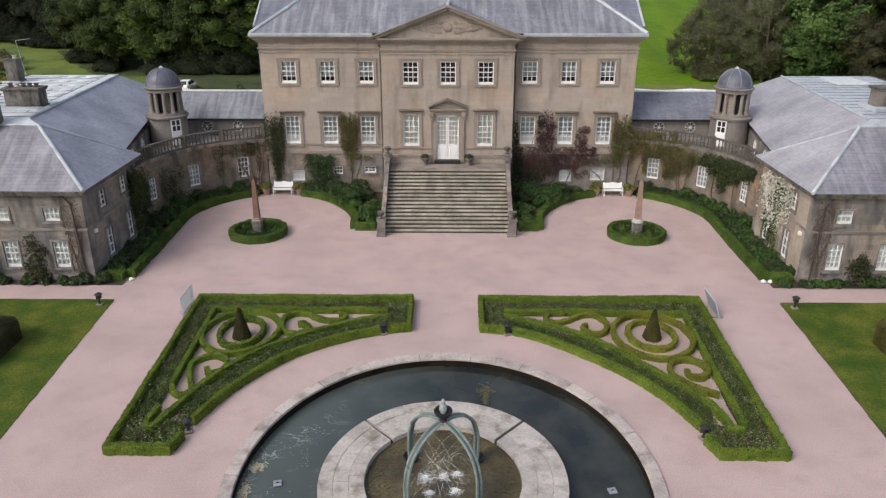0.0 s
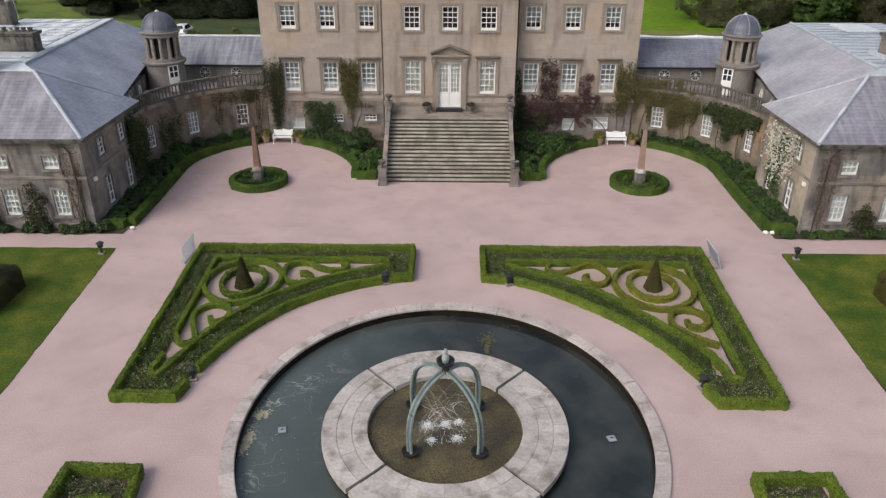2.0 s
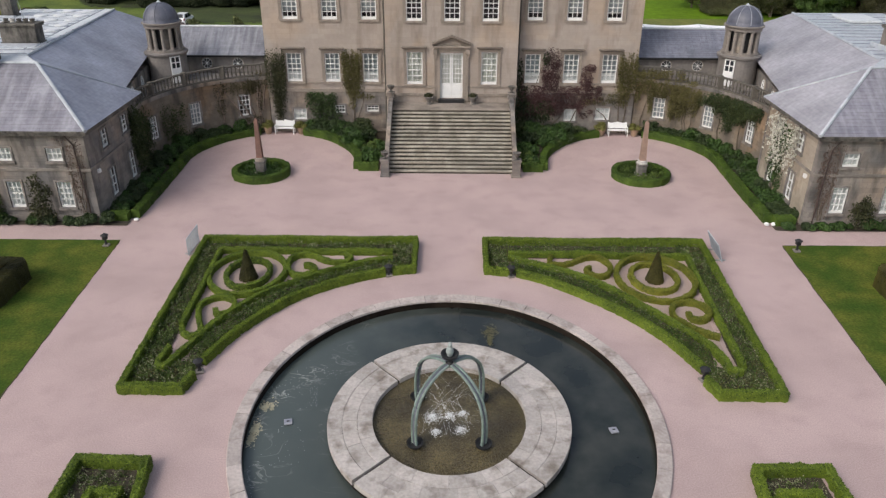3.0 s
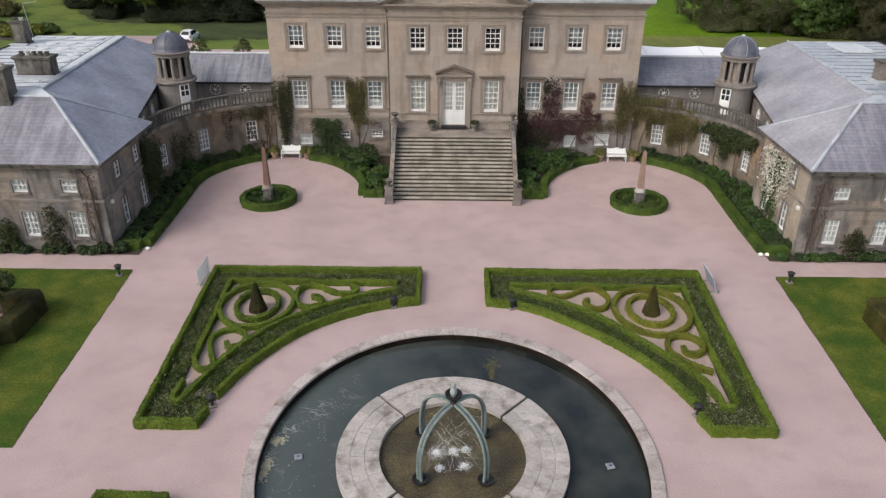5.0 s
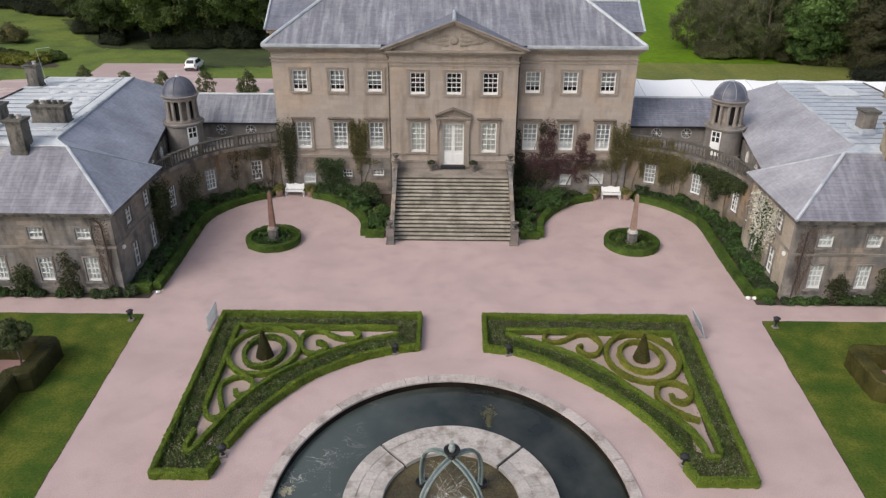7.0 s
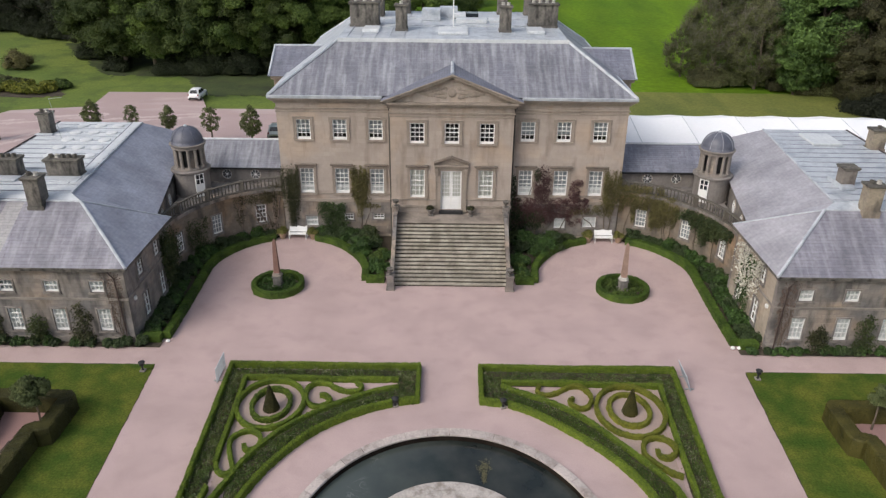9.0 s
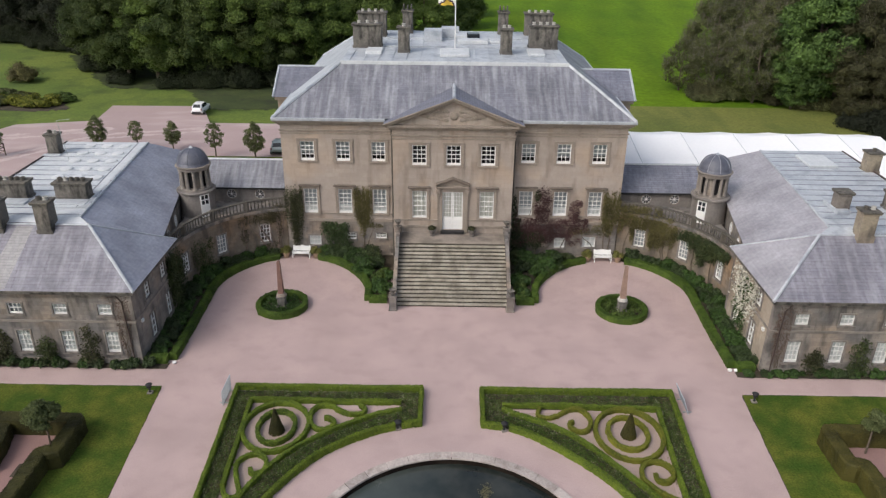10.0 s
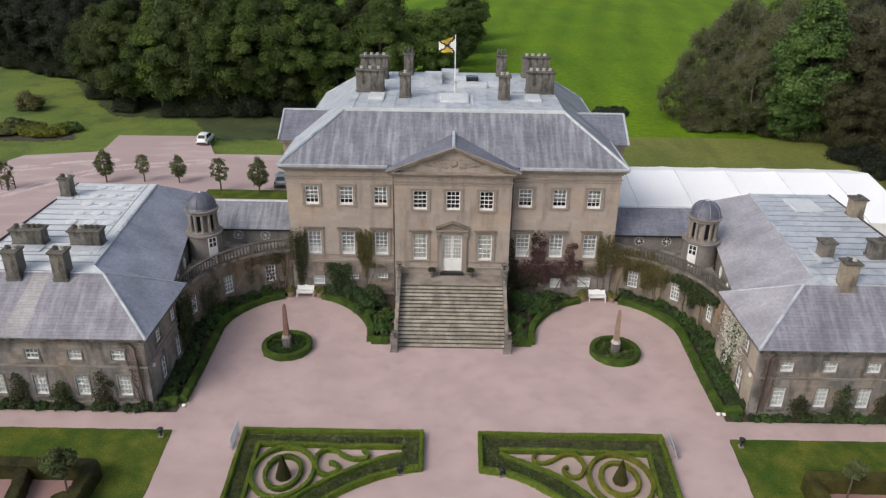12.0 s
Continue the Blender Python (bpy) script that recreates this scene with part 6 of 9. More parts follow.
def tower(s):
    ob = thing("cupola_tower", "round stone tower with a colonnaded lantern and lead dome", "tower", s * 20.45, 0.1, 0, group="domed towers")
    part("shaft", lathe(bmesh.new(), [(1.42, -0.3), (1.42, 4.4), (1.34, 4.45), (1.34, 6.3), (1.48, 6.36), (1.52, 6.5), (1.45, 6.56), (0, 6.58)], 32), TOWER, ob, "round grey stone tower shaft")
    # solid drum painted near black in place of shade between the columns
    part("lantern_core", lathe(bmesh.new(), [(0.78, 6.56), (0.78, 8.2)], 24), DARK, ob, "near-black core standing for shade in the lantern's openings")
    part("lantern_base", lathe(bmesh.new(), [(1.28, 6.56), (1.28, 6.72), (0.7, 6.74)], 28), LANTERN, ob)
    for k in range(12):
        a = 2 * math.pi * (k + 0.5) / 12
        bm = lathe(bmesh.new(), [(0.17, 6.72), (0.17, 6.8), (0.13, 6.84), (0.115, 8.1), (0.16, 8.16), (0.18, 8.22)], 10)
        col = part("column", bm, LANTERN, ob, "", pose(1.06 * math.cos(a), 1.06 * math.sin(a), 0))
        if k % 2:
            bm = bmesh.new()
            b = 2 * math.pi / 12
            quad = [(0.9 * math.cos(a + t), 0.9 * math.sin(a + t)) for t in (0, b * 0.5, b)]
            for p, q in zip(quad, quad[1:]):
                bm.faces.new([bm.verts.new((*p, 6.72)), bm.verts.new((*q, 6.72)), bm.verts.new((*q, 8.2)), bm.verts.new((*p, 8.2))])
            part("lantern_wall", bm, STONE_GREY, ob)
    part("entablature", lathe(bmesh.new(), [(1.18, 8.2), (1.24, 8.22), (1.24, 8.4), (1.36, 8.46), (1.38, 8.54), (1.2, 8.58)], 32), LANTERN, ob)
    dome = part("dome", lathe(bmesh.new(), [(1.24, 8.55), (1.24, 8.66)] + [(1.2 * math.cos(t), 8.66 + 1.16 * math.sin(t)) for t in np.linspace(0, math.pi / 2, 12)], 32), DOME, ob, "dark lead dome with pale ribs")
    dome.data.shade_smooth()
    for k in range(8):
        a = 2 * math.pi * k / 8
        bm = tube(bmesh.new(), [(1.21 * math.cos(t) * math.cos(a), 1.21 * math.cos(t) * math.sin(a), 8.66 + 1.17 * math.sin(t)) for t in np.linspace(0.02, math.pi / 2, 9)], 0.035, 0.02, segs=5)
        part("rib", bm, DOME if s < 0 else DOME_RIB, dome)
    part("finial", lathe(bmesh.new(), [(0.14, 9.8), (0.16, 9.86), (0.06, 9.94), (0, 10.0)], 12), LEAD, dome)
    # small door onto the terrace
    a = radians(-48 if s < 0 else 228)
    m = pose(1.36 * math.cos(a), 1.36 * math.sin(a), 4.46, 0, 0, math.degrees(a) + 90)
    d = part("door", boxes((-0.36, 0.36, -0.03, 0.06, 0, 1.05), (-0.36, -0.28, -0.03, 0.06, 1.05, 1.9), (0.28, 0.36, -0.03, 0.06, 1.05, 1.9), (-0.28, 0.28, -0.03, 0.06, 1.8, 1.9), (-0.03, 0.03, -0.03, 0.06, 1.05, 1.8), (-0.28, 0.28, -0.03, 0.06, 1.4, 1.46)), WHITE, ob, "white half-glazed door", m)
    part("glass", boxes((-0.3, 0.3, -0.005, 0.02, 1.05, 1.82)), CAR_GLASS, d)
    return ob


for s in (-1, 1):
    quadrant(s)
    link(s)
    tower(s)

# ---- fountain pool ----
pool = thing("fountain_pool", "round stone-edged pool with a paved island", "pool", POOL[0], POOL[1], 0, kind="structure")
pool.scale = (1, OVAL, 1)


def arc_stone(r0, r1, a0, a1, z0, z1, rng, steps=4, gap=0.012, chip=0.012, e=0.025):
    """One curved stone between two radii and two angles, with its top edges eased."""
    bm = bmesh.new()
    rows = []
    g0, g1 = a0 + gap / r1, a1 - gap / r1
    dz = rng.uniform(-chip, chip)
    for i in range(steps + 1):
        a = g0 + (g1 - g0) * i / steps
        c, s = math.cos(a), math.sin(a)
        rows.append([bm.verts.new((r * c, r * s, z)) for r, z in ((r1 - gap, z0), (r1 - gap, z1 - e + dz), (r1 - gap - e, z1 + dz), (r0 + gap + e, z1 + dz), (r0 + gap, z1 - e + dz), (r0 + gap, z0))])
    for p, q in zip(rows, rows[1:]):
        for k in range(5):
            bm.faces.new((p[k], q[k], q[k + 1], p[k + 1]))
    bm.faces.new(rows[0])
    bm.faces.new(rows[-1][::-1])
    bmesh.ops.recalc_face_normals(bm, faces=bm.faces)
    return bm


rng = random.Random(11)
KERB_OUT, KERB_IN, KERB_Z, WATER_Z = 7.86, 7.33, 0.11, -0.3
RIM = Matrix.Diagonal((1, RIM_OVAL / OVAL, 1, 1))
n = 40
for i in range(n):
    part("kerb_stone", arc_stone(KERB_IN, KERB_OUT, 2 * math.pi * i / n, 2 * math.pi * (i + 1) / n, 0.0, KERB_Z, rng, 4), KERB, pool, "", RIM)
bm = bmesh.new()
lathe(bm, [(KERB_OUT - 0.05, -0.01), (KERB_IN + 0.04, 0.0), (KERB_IN + 0.04, -0.8), (0, -0.8)], 96)
part("basin", bm, BASIN, pool, "dark stained basin wall", RIM)
water = part("pool_water", raw("pool_water", [(7.36 * math.cos(2 * math.pi * i / 96), 7.36 * math.sin(2 * math.pi * i / 96), WATER_Z) for i in range(96)], [tuple(range(96))], WATER), None, None, "dark still grey-green water in the round pool", pose(POOL[0], POOL[1], 0) @ Matrix.Diagonal((1, RIM_OVAL, 1, 1)))
tagged(water, category="water", kind="structure")
island = part("island", lathe(bmesh.new(), [(4.36, -0.8), (4.36, 0.0), (2.86, 0.0), (2.86, -0.3), (0, -0.3)], 72), BASIN, pool, "dark island drum under the paving")
for q in range(4):
    b0 = math.pi / 4 + q * math.pi / 2
    for r0, r1, k in ((3.9, 4.44, 6), (3.36, 3.9, 9), (2.8, 3.36, 8)):
        gap = 0.055 / r0
        for i in range(k):
            w = math.pi / 2 - 2 * gap
            part("paving_stone", arc_stone(r0, r1, b0 + gap + w * i / k, b0 + gap + w * (i + 1) / k, -0.08, 0.13 if r0 > 3.8 else 0.118, rng, 3, 0.004, 0.008, 0.012), PAVE, island)
pebbles = part("pebble_bed", lathe(bmesh.new(), [(2.92, -0.12), (1.5, -0.1), (0, -0.08)], 48), PEBBLE, pool, "wet brown pebble bed inside the island")
r2 = np.random.default_rng(3)
m = 8000
a, r = r2.uniform(0, 2 * math.pi, m), 2.85 * np.sqrt(r2.random(m))
cube = np.array([(-1, -1, -0.6), (1, -1, -0.6), (1, 1, -0.6), (-1, 1, -0.6), (-0.6, -0.6, 0.6), (0.6, -0.6, 0.6), (0.6, 0.6, 0.6), (-0.6, 0.6, 0.6)])
sz = r2.uniform(0.015, 0.035, (m, 1, 1))
pv = cube[None] * sz * r2.uniform(0.7, 1.3, (m, 1, 3)) + np.c_[r * np.cos(a), r * np.sin(a), -0.1 + 0 * r][:, None]
pf = np.array([(4, 5, 6, 7), (0, 1, 5, 4), (1, 2, 6, 5), (2, 3, 7, 6), (3, 0, 4, 7)])
pf = (pf[None] + 8 * np.arange(m)[:, None, None]).reshape(-1, 4)
stones = part("pebbles", raw("pebbles", pv.reshape(-1, 3).tolist(), pf.tolist(), PEBBLE), None, pebbles)
tagged(stones, kind="stuff")
for x, y in ((-5.95, 0.0), (6.0, -0.27)):
    cover = thing("pool_hatch", "small grey metal hatch cover in the pool", "hatch", POOL[0] + x, POOL[1] + y, -0.24, 12, group="pool hatches")
    part("lid", boxes((-0.15, 0.15, -0.15, 0.15, -0.04, 0.02), bevel=0.012), DOME_RIB, cover)
    part("grip", boxes((-0.05, 0.05, -0.02, 0.02, 0.02, 0.04)), BLACK, cover)
    part("base", boxes((-0.12, 0.12, -0.12, 0.12, -0.52, -0.04)), BASIN, cover)

# scum and weed that drift against the rim
r3 = np.random.default_rng(41)
for label, mat, n, spots in (("pale yellow scum floating at the pool's rim", SCUM, 170, ((-7.0, 0.95, 0.22, 0.14), (-7.1, -0.35, 0.10, 0.18), (-7.15, -0.9, 0.08, 0.2))), ("white flecks of foam drifting on the pool", FOAM, 34, ((-6.6, 1.7, 0.5, 0.25), (-5.9, 2.4, 0.45, 0.25), (-5.1, 3.1, 0.35, 0.2), (-5.3, 1.6, 0.12, 0.5), (-5.8, -1.2, 0.5, 0.7), (-6.4, -3.3, 0.3, 0.8))), ("yellow-brown weed showing under the water", WEED, 150, ((1.8, 6.25, 0.16, 0.26), (1.75, 5.55, 0.05, 0.2)))):
    for cx, cy, sx, sy in spots:
        p = np.c_[r3.normal(0, sx, n), r3.normal(0, sy, n), np.zeros(n)] + np.array([cx, cy, WATER_Z + 0.006])
        p = p[np.hypot(p[:, 0], p[:, 1] / RIM_OVAL) < KERB_IN - 0.05]
        v, f = leaf_quads(p, 0.05 if mat is SCUM else (0.02 if mat is FOAM else 0.045), r3, np.array([0, 0, 1.0]), 0.03)
        v[:, 2] = WATER_Z + 0.004 + 0.014 * np.repeat(r3.random(len(p)), 4)
        tagged(part("pool_scum", raw("pool_scum", (v + np.array([POOL[0], POOL[1], 0])).tolist(), f.tolist(), mat), None), label, "scum", "scum on the pool", "stuff")

# ---- crown fountain ----
crown = thing("crown_fountain", "green bronze crown-shaped fountain with four arched ribs", "fountain", POOL[0], POOL[1] - 0.1, -0.08)
crown.scale = (1, OVAL, 1)
for k in range(4):
    a = radians(45 + 90 * k)
    d = Vector((math.cos(a), math.sin(a), 0))
    side = Vector((-d.y, d.x, 0))
    rail = [(1.70, 0.0), (1.73, 0.65), (1.68, 1.3), (1.48, 1.86), (1.10, 2.27), (0.6, 2.53), (0.14, 2.62)]
    fine = smooth_path(rail, step=0.12)
    bm = bmesh.new()
    for off in (-0.085, 0.085):
        tube(bm, [d * r + side * off + Vector((0, 0, z)) for r, z in fine], 0.056, 0.045, segs=8)
    rib = part("rib", bm, BRONZE, crown, "weathered green bronze rib")
    bm = tube(bmesh.new(), [d * (r - 0.02) + Vector((0, 0, z - 0.02)) for r, z in fine], 0.06, 0.045, segs=6)
    part("groove", bm, DOME, rib, "dark groove between the rib's two bars")
    foot = lathe(bmesh.new(), [(0.09, 0.0), (0.22, 0.02), (0.28, 0.08), (0.30, 0.17), (0.265, 0.17), (0.21, 0.1), (0, 0.09)], 18)
    part("foot_bowl", foot, BLACK, crown, "dark bowl at the foot of a rib", pose(*(d * 1.70), 0, 0, 0))
part("top_bowl", lathe(bmesh.new(), [(0.10, 2.5), (0.13, 2.64), (0.09, 2.72), (0.18, 2.83), (0.29, 2.93), (0.325, 3.03), (0.28, 3.03), (0.18, 2.95), (0, 2.93)], 22), BLACK, crown, "dark bowl on top of the ribs")
part("finial", lathe(bmesh.new(), [(0, 2.93), (0.10, 2.95), (0.14, 3.10), (0.11, 3.24), (0.065, 3.30), (0.085, 3.38), (0.05, 3.47), (0, 3.50)], 16), GREY_METAL, crown, "pale grey finial")
jets = thing("water_jets", "thin white jets of water crossing inside the fountain", "water", POOL[0], POOL[1] - 0.1, -0.08)
rj = random.Random(5)
for k in range(26):
    a = math.pi / 4 + math.pi / 2 * (k % 4) + rj.uniform(-0.12, 0.12)
    r0, hgt = 1.55, rj.uniform(-0.1, 1.1)
    b = a + math.pi + rj.uniform(-1.0, 1.0)
    p0, p1 = Vector((r0 * math.cos(a), r0 * math.sin(a), 0.3 + 1.1 * rj.random())), Vector((0.8 * math.cos(b), 0.8 * math.sin(b), 0.05))
    pts = [p0.lerp(p1, t) + Vector((0, 0, hgt * 4 * t * (1 - t) * 0.8)) for t in np.linspace(0, 1, 12)]
    part("jet", tube(bmesh.new(), pts, 0.0016, 0.003, segs=4), SPRAY, jets)
r2 = np.random.default_rng(8)
for k, (cx, cy) in enumerate(((-0.48, -0.62), (0.42, -0.5), (-0.62, 0.2), (0.5, 0.42), (0.02, 0.3))):
    m = 850
    rr_ = np.abs(r2.normal(0, 0.1 + 0.05 * (k % 3), m))
    th_ = r2.uniform(0, 2 * math.pi, m)
    p = np.c_[cx + rr_ * np.cos(th_), cy + rr_ * np.sin(th_), 0.02 + 0.14 * r2.random(m) * np.exp(-(rr_ / 0.12) ** 2)]
    v, f = leaf_quads(p, 0.015, r2, np.array([0, 0, 1.0]), 0.5)
    ob = part("splash", raw("splash", v.tolist(), f.tolist(), SPRAY), None, jets, "white splash where jets meet the water")
    tagged(ob, kind="stuff")

# ---- parterres ----


def mirror(path, s):
    return [(x * -s, y) for x, y in path] if s > 0 else path


def line(*pts):
    return even(pts)


def strip(name, a, b, mat, label, category, lift=0.035):
    """A sheet of ground between two paths."""
    a, b = even(a, 0.3), even(b, 0.3)
    k = max(len(a), len(b))
    t = np.linspace(0, 1, k)
    a = np.c_[np.interp(t, np.linspace(0, 1, len(a)), a[:, 0]), np.interp(t, np.linspace(0, 1, len(a)), a[:, 1])]
    b = np.c_[np.interp(t, np.linspace(0, 1, len(b)), b[:, 0]), np.interp(t, np.linspace(0, 1, len(b)), b[:, 1])]
    verts = [(x, y, rise(x, y) + lift) for p, q in zip(a, b) for x, y in (p, (p + q) / 2, q)]
    faces = []
    for i in range(k - 1):
        for j in range(2):
            faces.append((3 * i + j, 3 * i + j + 1, 3 * i + 4 + j, 3 * i + 3 + j))
    data = raw(name, verts, faces, mat)
    bm = bmesh.new()
    bm.from_mesh(data)
    for f in bm.faces:
        f.normal_update()
        if f.normal.z < 0:
            f.normal_flip()
    bm.to_mesh(data)
    bm.free()
    return tagged(new(name, data), label, category, kind="structure")


def planting(name, spots, rng, leaf, mat, label, group="", per=16, height=0.17, spread=0.10):
    """Low tufts of leaves at spots, one mass of plants."""
    pts, ups = [], []
    for x, y in spots:
        h = height * rng.uniform(0.5, 1.3)
        q = rng.normal(size=(per, 3)) * np.array([spread, spread, h * 0.35]) + np.array([x, y, rise(x, y) + h * 0.6])
        q[:, 2] = np.maximum(q[:, 2], rise(x, y) + 0.05)
        pts.append(q)
    v, f = leaf_quads(np.concatenate(pts), leaf, rng, np.array([0, 0, 0.6]), 0.8)
    return tagged(new(name, raw(name, v.tolist(), f.tolist(), mat)), label, "plants", group, "stuff")


# lines of the two parterres, which differ a little from one another
PLANS = {
    -1: {
        "outer": [(-10.06, -29.77), (-10.26, -30.66), (-12.58, -30.66), (-13.15, -17.62), (-1.83, -17.64), (-1.8, -20.85), (-2.84, -21.1)],
        "arc": [(-3.21, -21.2), (-4.49, -21.75), (-5.85, -22.57), (-7.12, -23.62), (-8.28, -25.13), (-9.25, -26.88), (-9.95, -28.82)],
        "top": [(-2.99, -18.9), (-6.16, -18.95), (-8.31, -18.88), (-11.37, -18.85), (-12.01, -18.86)],
        "side": [(-12.01, -18.86), (-11.9, -21.21), (-11.8, -23.57), (-11.77, -24.98), (-11.69, -26.21)],
        "inner": [(-2.94, -19.61), (-4.37, -20.1), (-5.51, -20.8), (-6.62, -21.53), (-7.81, -22.45), (-8.97, -23.66), (-9.7, -24.8), (-10.35, -26.1), (-10.85, -27.6), (-11.3, -29.1), (-11.55, -29.28), (-11.7, -28.99), (-11.64, -27.88)],
        "scrolls": [
            [(-6.67, -19.81), (-6.94, -19.47), (-7.65, -19.36), (-8.13, -19.84), (-8.12, -20.74), (-7.75, -21.44), (-7.15, -21.55), (-6.69, -21.1), (-6.91, -20.66), (-7.34, -20.5)],
            [(-11.69, -26.21), (-11.4, -26.8), (-11.0, -27.0), (-10.75, -26.6), (-11.25, -25.24), (-11.4, -24.42), (-11.08, -23.9), (-10.48, -23.7), (-9.95, -24.1), (-9.8, -24.71), (-9.98, -25.1), (-10.39, -25.2), (-10.62, -24.82)],
            [(-6.68, -19.75), (-6.0, -20.1), (-5.25, -20.1), (-5.07, -19.66), (-5.43, -19.26)]],
        "rings": [(-10.0, -21.32, 1.84, 2.16), (-9.95, -21.4, 1.04, 1.4)], "cone": (-9.9, -21.62)},
    1: {
        "outer": [(10.06, -29.8), (10.33, -30.72), (12.76, -30.72), (13.43, -17.68), (1.87, -17.65), (1.82, -20.9), (2.98, -21.12)],
        "arc": [(3.33, -21.15), (4.63, -21.86), (5.91, -22.88), (7.22, -24.1), (8.3, -25.37), (9.24, -26.83), (9.86, -28.3), (10.16, -29.1)],
        "top": [(3.05, -19.08), (5.42, -19.07), (8.39, -19.14), (10.45, -19.2), (12.36, -19.23)],
        "side": [(12.29, -19.23), (12.15, -21.56), (12.0, -24.13), (11.94, -25.99), (11.9, -27.73), (11.79, -29.04)],
        "inner": [(3.03, -19.4), (3.86, -19.95), (5.23, -20.65), (6.57, -21.55), (7.75, -22.75), (8.8, -24.19), (9.79, -25.5), (10.53, -26.61), (10.99, -27.56), (11.2, -28.47), (11.25, -29.2), (11.66, -29.29)],
        "scrolls": [
            [(5.26, -19.32), (5.08, -19.85), (5.32, -20.18), (6.04, -20.08), (6.87, -19.5), (7.61, -19.38), (8.06, -20.12), (7.99, -20.9), (7.57, -21.4), (7.02, -21.25), (6.8, -20.76), (7.08, -20.53)],
            [(10.77, -24.79), (10.8, -25.2), (11.23, -25.38), (11.67, -25.0), (11.74, -24.46), (11.39, -23.95), (10.74, -23.83), (10.26, -24.16), (10.07, -24.72), (10.1, -25.25), (10.47, -25.81), (11.07, -26.43), (11.6, -26.71)]],
        "rings": [(10.08, -21.54, 1.86, 2.2), (10.03, -21.48, 1.1, 1.4)], "cone": (10.05, -21.54)},
}


def parterre(s):
    g = "parterre hedges"
    lbl = "low clipped green box hedge edging the parterre bed"
    gold = HEDGE_GOLD if s > 0 else HEDGE
    M = lambda p: mirror(p, s)
    plan = PLANS[s]
    hedge_runs(plan["outer"], 0.22, 0.42, 21 + s, lbl, g)
    hedge(smooth_path(plan["arc"]), 0.22, 0.42, 31 + s, lbl, group=g, leaves=700)
    hedge(line(*plan["top"]), 0.2, 0.35, 41 + s, lbl, group=g)
    hedge(smooth_path(plan["side"]), 0.2, 0.35, 45 + s, lbl, group=g)
    inner_arc = plan["inner"]
    hedge(smooth_path(inner_arc), 0.21, 0.35, 51 + s, lbl, group=g)
    for k, (cx, cy, rx, ry) in enumerate(plan["rings"]):
        t = np.linspace(0, 2 * math.pi, round(math.pi * (rx + ry) / 0.13), endpoint=False)
        hedge(np.c_[cx + rx * np.cos(t), cy + ry * np.sin(t)], 0.21, 0.33, 60 + 2 * k + s, "round clipped box hedge in the parterre", gold, True, g, 420)
    for k, path in enumerate(plan["scrolls"]):
        hedge(smooth_path(path), 0.19, 0.31, 71 + 3 * k + s, "scrolled clipped box hedge in the parterre", gold if k < 3 else HEDGE, group=g)
    # bed soil, plants and gravel
    rr = np.random.default_rng(90 + s)
    spots = []
    x0, x1, yt = (-13.1, -12.56, -18.9) if s < 0 else (13.4, 12.76, -19.25)
    foot = -30.5 if s < 0 else -30.68
    beds = [
        ([(x0, -17.8), (x1, foot)], [(s * 12.15, yt), (s * 11.97, -23.8), (s * 11.7, -27.5), (s * 11.68, foot)], 1000, 0.04),
        ([(x0, -17.8), (s * 1.86, -17.8)], [(s * 12.1, yt), (s * 2.4, yt)], 800, 0.035),
        ([(s * 1.86, -17.9), (s * 1.88, -20.7)], [(s * 3.05, yt), (s * 3.0, -20.8)], 190, 0.045),
        (smooth_path([(s * 2.5, -20.8)] + plan["arc"] + [(s * 10.35, foot)]), smooth_path(plan["inner"][:9]), 800, 0.05),
        ([(x1, foot), (s * 10.36, foot)], [(s * 11.8, -29.0), (s * 10.1, -28.4)], 300, 0.055)]
    for a, b, n, up in beds:
        strip("bed_soil", a, b, SOIL, "dark planted soil between the parterre hedges", "soil", up)
        a, b = even(a, 0.02), even(b, 0.02)
        for _ in range(n):
            i, t = rr.random(), rr.uniform(0.1, 0.9)
            p, q = a[int(i * (len(a) - 1))], b[int(i * (len(b) - 1))]
            spots.append((p[0] + (q[0] - p[0]) * t, p[1] + (q[1] - p[1]) * t))
    strip("bed_gravel", even(smooth_path(M([(-11.8, -19.2), (-8.5, -19.4), (-3.6, -19.6)]))), even(smooth_path(M([(-11.5, -28.4), (-9.6, -25.0), (-6.8, -21.9), (-3.6, -19.8)]))), GRAVEL_TAN, "tan gravel inside the parterre", "gravel", 0.03)
    a, b = even(smooth_path(plan["arc"]), 0.02), even(smooth_path(plan["inner"][:9]), 0.02)
    row = []
    for _ in range(330):
        i, t = rr.random(), rr.uniform(0.25, 0.75)
        p, q = a[int(i * (len(a) - 1))], b[int(i * (len(b) - 1))]
        row.append((p[0] + (q[0] - p[0]) * t, p[1] + (q[1] - p[1]) * t))
    planting("bedding_plants", row, rr, 0.04, HEDGE_DEEP, "bushy green bedding plants along the curved hedge", per=12, height=0.24, spread=0.09)
    rr.shuffle(spots)
    k = len(spots)
    planting("bedding_plants", spots[: k // 2], rr, 0.04, PLANTS, "mixed green bedding plants in dark soil", per=14, height=0.24, spread=0.11)
    planting("bedding_plants", spots[k // 2: k * 7 // 10], rr, 0.04, ROUGH_SHRUB, "brown fading bedding plants in dark soil", per=10, height=0.2, spread=0.12)
    planting("bedding_plants", spots[k * 7 // 10:], rr, 0.034, PALE_PLANTS, "pale dried bedding plants in dark soil", per=6, height=0.3, spread=0.06)
    cx, cy = plan["cone"]
